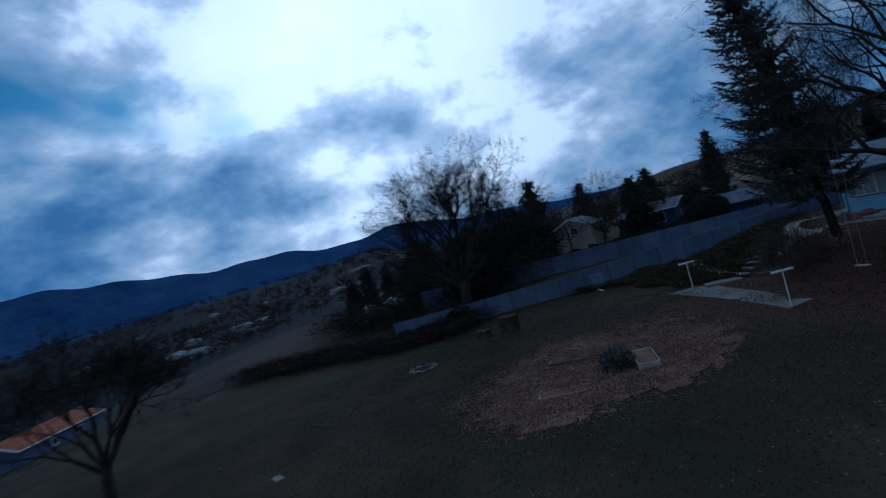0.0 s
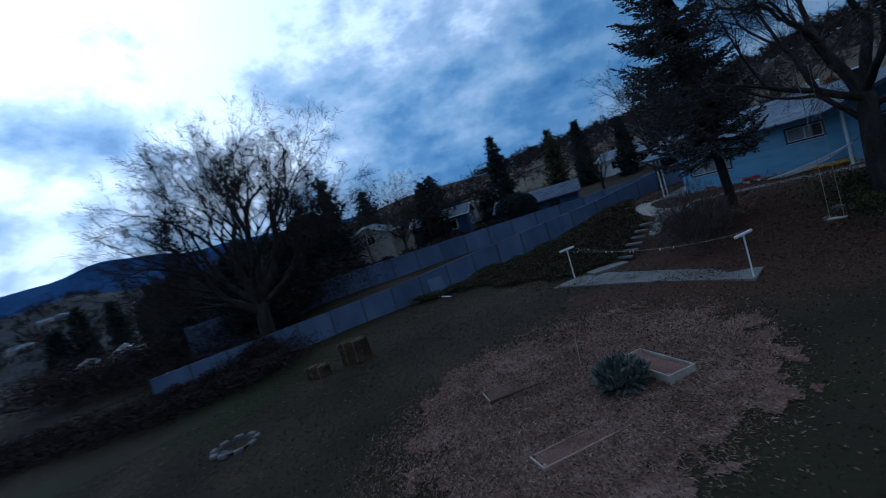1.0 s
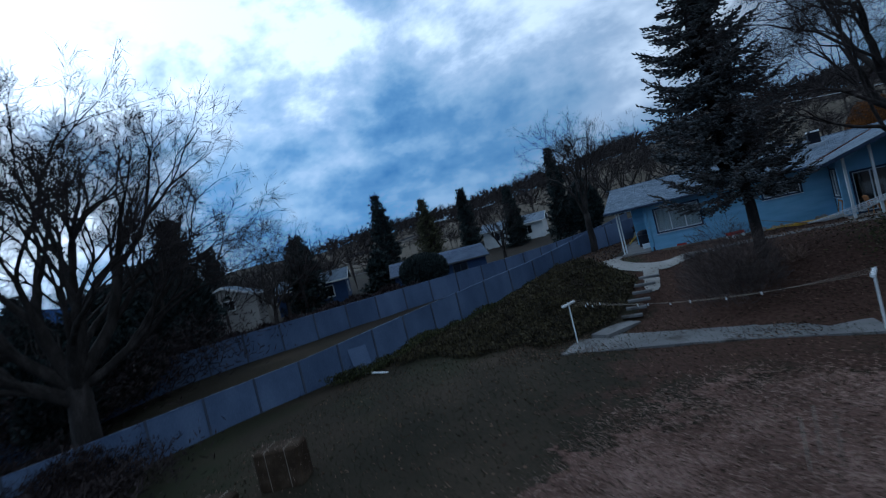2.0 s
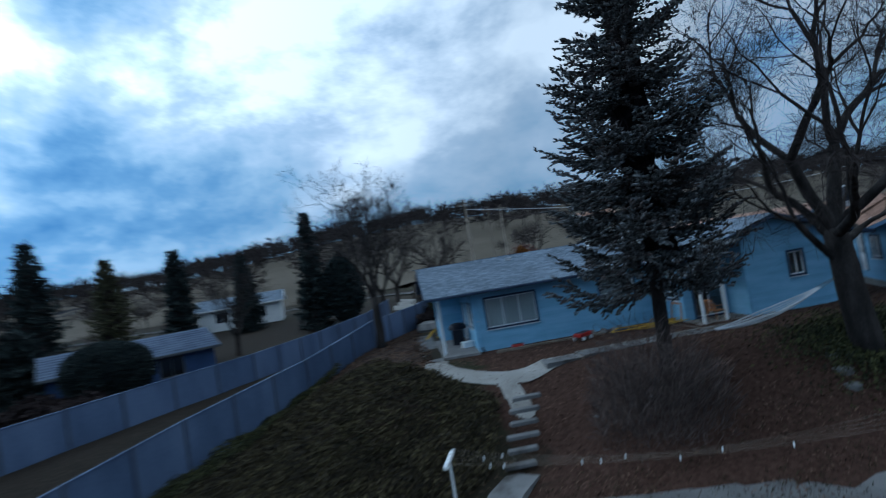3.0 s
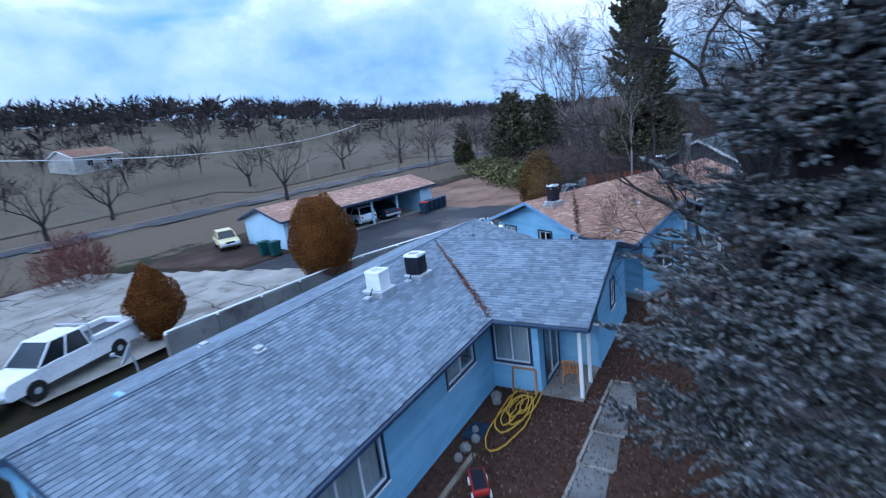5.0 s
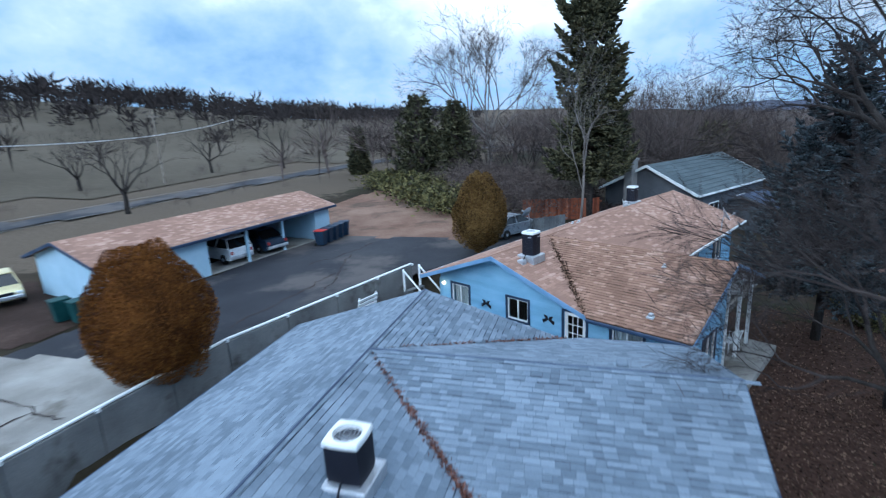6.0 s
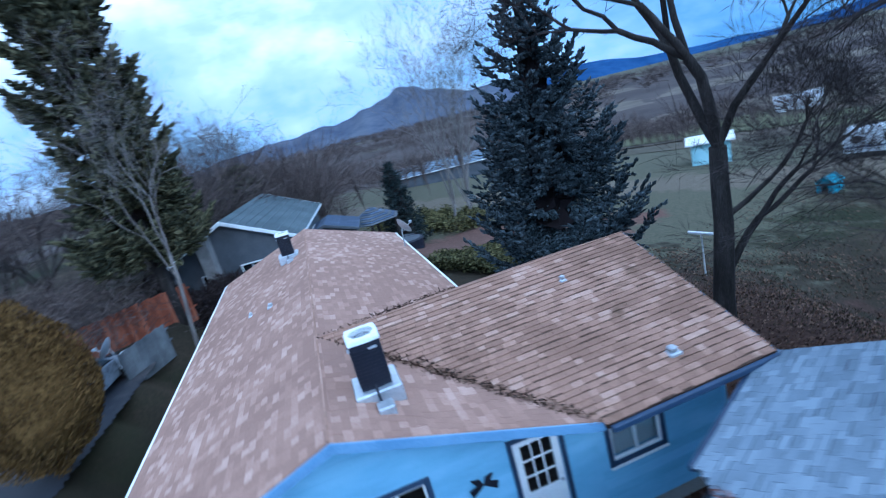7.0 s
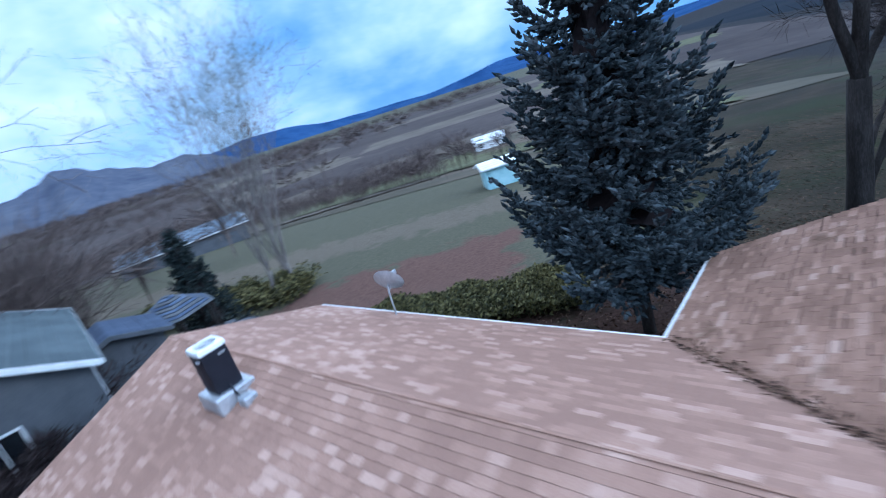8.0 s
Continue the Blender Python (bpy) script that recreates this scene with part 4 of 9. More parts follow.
    for a, b in (((xl, ry, rz), (xr, ry, rz)), ((px, ely, rz), (px, ry, rz))):
        a, b = Vector(a), Vector(b)
        n = int((b - a).length / 0.22)
        d = (b - a).normalized()
        side = Vector((-d.y, d.x, 0))
        for k in range(n):
            for s in (1, -1):
                up = Vector((0, 0, 1))
                down = (side * s - up * slope).normalized()
                nn = (d.cross(down) * (1 if d.cross(down).z > 0 else -1)).normalized()
                xax = down
                yax = nn.cross(xax)
                c = a + d * (k * 0.22) + nn * 0.016
                m = Matrix(((xax.x, yax.x, nn.x, c.x), (xax.y, yax.y, nn.y, c.y), (xax.z, yax.z, nn.z, c.z), (0, 0, 0, 1)))
                piece("ridge_cap", cap, roof, m @ Matrix.Scale(0.3, 4, (1, 0, 0)))
        # Shadow line of the lifted caps, laid on as a dark strip.
        g = Geo()
        strip_along(g, a, b, 0.05, 0.03, 0.034)
        part("ridge_strip", g, DARK_ROOF, roof, "dark strip standing for the shadow line of lifted ridge caps")
    # gutters and barge boards
    for a, b in (((xl, ey, ez), (el, ey, ez)), ((xl, by, ez), (xr, by, ez)), ((el, ely, ez), (el, ey, ez)), ((er, ely, ez), (er, ey, ez))):
        d = (Vector(b) - Vector(a)).normalized()
        off = Vector((d.y, -d.x, 0)) * (0.05 if (a[1] == ey or a[0] == er) else -0.05)
        g = Geo()
        strip_along(g, Vector(a) + off, Vector(b) + off, 0.09, 0.11, -0.015)
        part("gutter", g, TRIM, h, "dark painted gutter")
    for a, b in (((xl, ey, ez), (xl, ry, rz)), ((xl, ry, rz), (xl, by, ez)), ((xr, ry, rz), (xr, by, ez)), ((px, ely, rz), (el, ely, ez)), ((px, ely, rz), (er, ely, ez))):
        g = Geo()
        strip_along(g, a, b, 0.05, 0.17, -0.01)
        part("barge_board", g, TRIM, h)
    # leaf debris in the valleys
    rng = np.random.default_rng(12)
    for end, n, wide in (((el, ey, ez), 1500, 0.07), ((er - 0.3, ey + 0.3, ez + 0.1), 420, 0.035)):
        s = rng.beta(2.4, 1.5, n)[:, None]
        c = np.array((px, ry, rz)) * (1 - s) + np.array(end) * s + rng.normal(size=(n, 3)) * (wide, wide, 0.01) * (0.3 + s) + (0, 0, 0.03)
        v, f = blades(c, rng.normal(size=(n, 3)) * (1, 1, 0.3), 0.09, 0.03, rng)
        tagged(mass("leaf_litter", v, f, LITTER_RED, roof, "red-brown leaf litter in the roof valley"), kind="stuff")
    # roof vents and a stack
    for x, y in ((17.64, 3.2), (18.0, 2.0), (6.0, 7.0), (16.3, -1.5), (5.2, 3.4)):
        z = rz - slope * (abs(y - ry) if y > 0 else abs(x - px))
        g = Geo().box(x - 0.17, y - 0.17, z - 0.08, x + 0.17, y + 0.17, z + 0.02, 0.02).box(x - 0.12, y - 0.12, z + 0.02, x + 0.12, y + 0.12, z + 0.12, 0.025)
        part("roof_vent", g, SHINGLE_GREY if x > 15 else STEEL, h, "low metal roof vent")
    return h


def house_b():
    """The tan-roofed house, in its own metres: x along the ridge from the west gable."""
    h = thing("house", "blue house with a tan shingle roof and two coolers", "house", (22.0, 0, 0), -27.81)
    rz, ez, ry, ey, by = 4.47, 3.02, 3.29, -0.71, 7.29
    x0, x1 = 0.25, 18.09
    lx0, lx1, ly = 0.15, 8.03, -3.99
    slope = (rz - ez) / (ry - ey)
    lp = (lx0 + lx1) / 2
    ls = slope
    lz = ez + ls * (lp - lx0)
    lry = ry - (rz - lz) / slope

    def under(y):
        return rz - slope * abs(y - ry) - 0.16

    def under_l(x):
        return lz - ls * abs(x - lp) - 0.16

    zf = 0.25
    wx = 1.11
    # west gable with two windows and the door
    y_top = 6.85
    wall(h, "wall", (wx, y_top), (0, -1), y_top + 0.9, zf, lambda s: max(under(y_top - s), under_l(wx)) if s < y_top + 0.2 else under_l(wx),
         [(y_top - 6.16, y_top - 5.21, 1.77, 2.64), (y_top - 3.19, y_top - 2.22, 1.77, 2.64), (y_top - 0.67, y_top + 0.19, 0.62, 2.64)])
    window_in(h, (wx, y_top), (0, -1), y_top - 6.16, y_top - 5.21, 1.77, 2.64, 1, curtain=(0, 1))
    window_in(h, (wx, y_top), (0, -1), y_top - 3.19, y_top - 2.22, 1.77, 2.64, 1)
    door_in(h, (wx, y_top), (0, -1), y_top - 0.67, y_top + 0.19, 0.62, 2.64)
    # the wing's west side, with its sliding window
    wall(h, "wall", (wx, -0.9), (0, -1), 2.75, zf, lambda s: under_l(wx), [(0.24, 1.3, 1.42, 2.45)])
    window_in(h, (wx, -0.9), (0, -1), 0.24, 1.3, 1.42, 2.45, 1, curtain=(0.0, 1))
    wall(h, "wall", (wx, -3.65), (1, 0), 3.2, zf, lambda s: under_l(wx + s), [(1.0, 2.2, 1.2, 2.3)])
    window_in(h, (wx, -3.65), (1, 0), 1.0, 2.2, 1.2, 2.3, 1)
    # porch in the wing's south-east corner
    wall(h, "wall", (wx + 3.2, -3.65), (0, 1), 1.6, zf, lambda s: under_l(wx + 3.2))
    wall(h, "wall", (wx + 3.2, -2.05), (1, 0), 3.3, zf, lambda s: under_l(wx + 3.2 + s), [(0.6, 2.2, 0.7, 2.5)])
    window_in(h, (wx + 3.2, -2.05), (1, 0), 0.6, 2.2, 0.7, 2.5, 1)
    wall(h, "wall", (wx + 6.5, -2.05), (0, 1), 2.0, zf, lambda s: under_l(wx + 6.5))
    for x in (wx + 3.4, wx + 5.0, wx + 6.5):
        part("porch_post", Geo().box(x - 0.06, -3.7, zf - 0.6, x + 0.06, -3.58, under_l(x), 0.012), WHITE, h, "white porch post")
    part("porch_floor", Geo().box(wx + 2.8, -4.6, -0.5, wx + 7.0, -2.05, zf - 0.05, 0.02), CONCRETE, h)
    # south, east and north
    wall(h, "wall", (wx + 6.5, -0.15), (1, 0), 9.98, zf, lambda s: under(-0.15), [(3.0, 4.6, 1.3, 2.5), (7.0, 8.2, 1.3, 2.5)])
    window_in(h, (wx + 6.5, -0.15), (1, 0), 3.0, 4.6, 1.3, 2.5, 1)
    window_in(h, (wx + 6.5, -0.15), (1, 0), 7.0, 8.2, 1.3, 2.5, 1)
    wall(h, "wall", (17.6, -0.15), (0, 1), 7.0, zf, lambda s: under(-0.15 + s))
    wall(h, "wall", (17.6, y_top), (-1, 0), 16.5, zf, lambda s: under(y_top), [(4.0, 5.2, 1.6, 2.5), (10.0, 11.2, 1.6, 2.5)])
    window_in(h, (17.6, y_top), (-1, 0), 4.0, 5.2, 1.6, 2.5, 1)
    window_in(h, (17.6, y_top), (-1, 0), 10.0, 11.2, 1.6, 2.5, 1)
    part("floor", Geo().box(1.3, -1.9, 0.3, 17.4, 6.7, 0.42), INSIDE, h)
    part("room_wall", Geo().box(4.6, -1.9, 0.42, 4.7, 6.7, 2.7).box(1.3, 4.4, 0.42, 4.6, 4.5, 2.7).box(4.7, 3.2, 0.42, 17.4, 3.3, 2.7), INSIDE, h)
    part("foundation", Geo().box(wx - 0.01, -3.66, -1.0, wx + 3.21, y_top + 0.01, zf, 0.01).box(wx + 3.2, -2.06, -1.0, 17.61, y_top + 0.01, zf, 0.01), CONCRETE, h, "low concrete foundation")
    for x, y in ((wx, y_top), (wx, -3.65), (17.6, -0.15), (17.6, y_top)):
        part("corner_board", Geo().box(x - 0.05, y - 0.05, zf, x + 0.05, y + 0.05, 2.75, 0.01), SIDING, h)
    # roof
    main_a = [(x0, ey, ez), (x0 + 0.3, ey, ez), (lp, lry, lz), (lp, ry, rz), (x0, ry, rz)]
    main_b = [(lp, lry, lz), (lx1, ey, ez), (x1, ey, ez), (x1, ry, rz), (lp, ry, rz)]
    main_n = [(x0, by, ez), (x1, by, ez), (x1, ry, rz), (x0, ry, rz)]
    ell_w = [(lx0, ly, ez), (lp, ly, lz), (lp, lry, lz), (lx0, ey, ez)]
    ell_e = [(lx1, ly, ez), (lx1, ey, ez), (lp, lry, lz), (lp, ly, lz)]
    deck = Geo()
    felt = Geo()
    for q in (main_a, main_b, main_n):
        deck.slab(q, 0.12)
    for q in (ell_w, ell_e):
        felt.slab(q, 0.12)
    roof = part("roof", deck, SHINGLE_TAN, h, "tan asphalt shingle roof with lighter tabs")
    part("underlay", felt, FELT, roof, "dark roofing felt under worn shingles")
    roof_slope(roof, main_a, ((x0, ey, ez), (x1, ey, ez)), SHINGLE_TAN, course=0.135, tab=0.32, seed=13, lip=0.010, worn=0.007)
    roof_slope(roof, main_b, ((x0, ey, ez), (x1, ey, ez)), SHINGLE_TAN, lambda x, y: 4.2 < x < 12 and y > 0.6, course=0.135, tab=0.32, seed=14, lip=0.010, worn=0.007)
    roof_slope(roof, main_n, ((x0, by, ez), (x1, by, ez)), SHINGLE_TAN, course=0.135, tab=0.32, seed=15, lip=0.010, worn=0.007)
    roof_slope(roof, ell_w, ((lx0, ly, ez), (lx0, ey, ez)), MOSSY_TAN, course=0.135, tab=0.27, seed=16, lip=0.018, worn=0.032)
    roof_slope(roof, ell_e, ((lx1, ly, ez), (lx1, ey, ez)), MOSSY_TAN, course=0.135, tab=0.27, seed=17, lip=0.018, worn=0.032)
    for a, b in (((x0, ry, rz), (x1, ry, rz)), ((lp, ly, lz), (lp, lry, lz))):
        g = Geo()
        strip_along(g, a, b, 0.035, 0.02, 0.022)
        part("ridge_strip", g, MOSSY_TAN, roof)
    for a, b in (((x0, by + 0.05, ez), (x1, by + 0.05, ez)), ((lx0 - 0.05, ly, ez), (lx0 - 0.05, ey, ez)), ((lx1 + 0.05, ly, ez), (lx1 + 0.05, ey - 0.1, ez)), ((lx1, ey - 0.05, ez), (x1, ey - 0.05, ez))):
        g = Geo()
        strip_along(g, a, b, 0.09, 0.11, -0.015)
        white_run = a[0] > lx0 + 0.2 or b[0] > lx1 + 1
        part("gutter", g, WHITE if white_run else TRIM, h, "white gutter" if white_run else "dark painted gutter")
    for a, b in (((x0, ey, ez), (x0, ry, rz)), ((x0, ry, rz), (x0, by, ez)), ((x1, ry, rz), (x1, by, ez)), ((x1, ry, rz), (x1, ey, ez)), ((lp, ly, lz), (lx0, ly, ez)), ((lp, ly, lz), (lx1, ly, ez))):
        g = Geo()
        strip_along(g, a, b, 0.05, 0.16, -0.01)
        part("barge_board", g, TRIM_BLUE, h)
    rng = np.random.default_rng(22)
    for end, n in (((lx0, ey, ez), 700), ((lx1, ey, ez), 350)):
        s = rng.beta(2.0, 1.6, n)[:, None]
        c = np.array((lp, lry, lz)) * (1 - s) + np.array(end) * s + rng.normal(size=(n, 3)) * (0.07, 0.07, 0.01) + (0, 0, 0.05)
        v, f = blades(c, rng.normal(size=(n, 3)) * (1, 1, 0.3), 0.11, 0.035, rng)
        tagged(mass("leaf_litter", v, f, LEAVES, roof, "dark leaf litter in the roof valley"), kind="stuff")
    for x, y, w in ((0.85, -2.5, 0.12), (3.3, -1.9, 0.08), (9.0, 4.6, 0.1), (9.6, 5.3, 0.08)):
        z = (rz - slope * abs(y - ry)) if y > 0 else (lz - ls * abs(x - lp))
        part("roof_vent", Geo().box(x - w, y - w, z - 0.06, x + w, y + w, z + 0.03, 0.02).box(x - w * 0.6, y - w * 0.6, z + 0.03, x + w * 0.6, y + w * 0.6, z + 0.12, 0.02), STEEL, h, "low metal roof vent")
    # porch light by the north corner
    part("porch_light", Geo().lathe([(0.03, 0), (0.06, 0.03), (0.06, 0.1), (0.02, 0.13)], 12, (wx - 0.1, 6.6, 2.5)), LAMP, h, "small lit porch lamp")
    # two iron butterflies on the gable
    for y, z in ((4.25, 2.1), (1.3, 2.15)):
        g = Geo()
        for s in (1, -1):
            g.prism([(0, 0), (s * 0.22, 0.16), (s * 0.26, 0.02), (s * 0.12, -0.03), (s * 0.2, -0.17), (s * 0.05, -0.14)][::s], 0, 0.02, Matrix.Translation((wx - 0.055, y, z)) @ Matrix.Rotation(radians(-90), 4, "Y") @ Matrix.Rotation(radians(90), 4, "Z"))
        part("wall_ornament", g, BLACK, h, "dark metal butterfly on the wall")
    return h


def cooler(at, turn, body, label, size=0.62, tall=0.66, lean=0.0):
    """A rooftop cooler: louvred drum, rounded top with a fan opening, and its curb."""
    c = thing("rooftop_cooler", label, "air conditioner", at, turn, "rooftop coolers")
    s = size / 2
    part("curb", Geo().box(-s - 0.12, -s - 0.12, -0.25, s + 0.12, s + 0.12, 0.06, 0.02), STEEL, c, "sheet-metal curb")
    out = []
    for k in range(32):
        t = 2 * math.pi * k / 32
        r = s / max(abs(math.cos(t)), abs(math.sin(t))) ** 0.82
        out.append((r * math.cos(t), r * math.sin(t)))
    part("body", Geo().prism([(x * 0.97, y * 0.97) for x, y in out], 0.06, 0.06 + tall), body, c)
    for k in range(11):
        z = 0.12 + (tall - 0.12) * k / 11
        part("louvre", Geo().prism([(x, y) for x, y in out], z, z + 0.022), body, c)
    rim = Geo()
    n = len(out)
    z0, z1 = 0.06 + tall, 0.06 + tall + 0.09
    vs = [(x * 1.04, y * 1.04, z0) for x, y in out] + [(x * 1.04, y * 1.04, z1 - 0.03) for x, y in out] + [(x * 0.98, y * 0.98, z1) for x, y in out] + [(s * 0.78 * math.cos(2 * math.pi * k / n), s * 0.78 * math.sin(2 * math.pi * k / n), z1) for k in range(n)] + [(s * 0.74 * math.cos(2 * math.pi * k / n), s * 0.74 * math.sin(2 * math.pi * k / n), z0) for k in range(n)]
    fs = [(i * n + k, i * n + (k + 1) % n, (i + 1) * n + (k + 1) % n, (i + 1) * n + k) for i in range(4) for k in range(n)]
    rim.add(vs, fs)
    part("top_cover", rim, WHITE, c, "pale rounded top cover")
    for r in (0.2, 0.4, 0.6):
        ring = Geo().tube([(s * r * math.cos(2 * math.pi * k / 24), s * r * math.sin(2 * math.pi * k / 24), z1 - 0.01) for k in range(25)], 0.006, 4)
        part("fan_guard", ring, STEEL, c)
    hub = Geo().lathe([(0.05, z0 - 0.1), (0.07, z0 - 0.06), (0.05, z0 - 0.02)], 10)
    for k in range(4):
        hub.box(0.04, -0.05, z0 - 0.07, s * 0.68, 0.05, z0 - 0.055, 0, Matrix.Rotation(k * math.pi / 2, 4, "Z") @ Matrix.Rotation(0.3, 4, "X"))
    part("fan", hub, STEEL, c)
    part("junction_box", Geo().box(-s - 0.52, -0.16, -0.22, -s - 0.26, 0.1, -0.02, 0.02), STEEL, c, "grey electric box on the roof")
    part("conduit", Geo().tube([(-s - 0.3, 0.0, -0.08), (-s - 0.16, 0.02, -0.02), (-s - 0.02, 0.02, 0.14)], 0.022, 6), BLACK, c, "black flexible conduit")
    return c


house_a()
house_b()
cooler((12.15, 2.8, 4.02), 0, BLACK, "black louvred cooler on the grey roof")
cooler((10.06, 3.0, 4.14), 0, WHITE, "white louvred cooler on the grey roof", tall=0.55)
B_FRAME = pose(22.0, 0, 0, 0, 0, -27.81)
cooler(B_FRAME @ Vector((1.65, 2.45, 4.30)), -27.81, BLACK, "black cooler with a pale top on the tan roof", size=0.52, tall=0.8)
cooler(B_FRAME @ Vector((13.8, 4.0, 4.36)), -27.81, BLACK, "black cooler at the far end of the tan roof", size=0.5, tall=0.75)

# ---- trees ----
def limb_path(rng, start, way, length, n, wander, lift):
    pts, d = [np.array(start, float)], np.array(way, float)
    for k in range(n):
        d = d + rng.normal(size=3) * wander + np.array((0, 0, lift))
        d /= np.linalg.norm(d)
        pts.append(pts[-1] + d * length / n)
    return np.array(pts), d


def bare_tree(label, at, tall, girth, spread, seed, twigs=6, forks=4, first=0.3, mat=BARK, twig=TWIG, upright=0.35, group="", lean=(0, 0), dense=1.0, fine=0.006, bend=0.09, stems=None, ratio=0.80, opens=(0.25, 0.62)):
    """A leafless tree whose limbs fork again and again: trunk and limbs as one mesh, the fine crown as another."""
    rng = np.random.default_rng(seed)
    t = thing("bare_tree", label, "tree", at, 0, group)
    wood, crown, tips = Geo(), Geo(), []
    trunk, d = limb_path(rng, (0, 0, -0.3), (lean[0], lean[1], 1), tall * first + 0.3, 5, 0.05, 0.1)
    wood.tube(trunk, np.linspace(girth * 1.25, girth * 0.9, 6), 9)
    levels = twigs
    unit = tall * (1 - first) * (1 - ratio) / (1 - ratio ** (levels + 1)) * 0.98

    def grow(start, way, length, rad, level):
        n = 4 if level < 2 else (3 if level < 4 else 2)
        far = level >= (3 if group else 6)
        pts, end = limb_path(rng, start, way, length, n, bend + 0.02 * level, upright * (0.11 if level < 3 else 0.02))
        rr = np.linspace(rad, max(rad * 0.78, fine), n + 1)
        if far:
            tips.append((pts[0], (pts[-1] - pts[0]) / length, length * 1.05, rad * 2.2))
        else:
            (wood if level < 3 else crown).tube(pts, rr, 7 if level < 2 else (5 if level < 4 else 3), cap=False)
        if level >= 2:
            for q in range(int(dense * 3.2 + level * 0.6 + rng.random())):
                p = pts[rng.integers(0, n)] + end * length * rng.random() / n
                w = end * 0.8 + rng.normal(size=3) * 0.6
                tips.append((p, w / np.linalg.norm(w), unit * rng.uniform(0.14, 0.36), max(fine * 1.6, rr[-1] * 0.4)))
        if level >= levels:
            return
        kids = 3 if rng.random() < 0.12 + 0.18 * (dense - 1) + (0.25 if level == 0 else 0) else 2
        turn = np.cross(end, rng.normal(size=3))
        turn /= np.linalg.norm(turn) + 1e-9
        other = np.cross(end, turn)
        for k in range(kids):
            a = 2 * math.pi * (k + 0.25 * rng.random()) / kids
            open_by = rng.uniform(*opens)
            w = end + (turn * math.cos(a) + other * math.sin(a)) * open_by
            w[2] += upright * 0.06
            grow(pts[-1], w / np.linalg.norm(w), length * ratio * rng.uniform(0.75, 1.2), max(rr[-1] * rng.uniform(0.62, 0.9), fine), level + 1)

    for h, way, long, thick in stems or ():
        i = min(int(h * 5), 4)
        p = trunk[i] + (trunk[i + 1] - trunk[i]) * (h * 5 - i)
        grow(p, np.array(way) / np.linalg.norm(way), unit * long, girth * thick, 0)
    for k in range(0 if stems else forks):
        a = 2 * math.pi * (k + 0.35 * rng.random()) / forks
        out = spread * (1.0 if k % 3 else 0.45) * rng.uniform(0.8, 1.2)
        w = np.array((math.cos(a) * out, math.sin(a) * out, rng.uniform(0.8, 1.1)))
        src = trunk[-1] if k % 2 == 0 else trunk[-2]
        grow(src, w / np.linalg.norm(w), unit * rng.uniform(0.9, 1.2), girth * rng.uniform(0.42, 0.62), 0)
    v, f = blades(np.array([q[0] for q in tips]), np.array([q[1] for q in tips]), np.array([q[2] for q in tips]), np.array([q[3] for q in tips]), rng)
    crown.add(v.tolist(), f.tolist())
    part("trunk", wood, mat, t, "trunk and main limbs", smooth=True)
    part("crown", crown, twig, t, "fine leafless twigs")
    return t


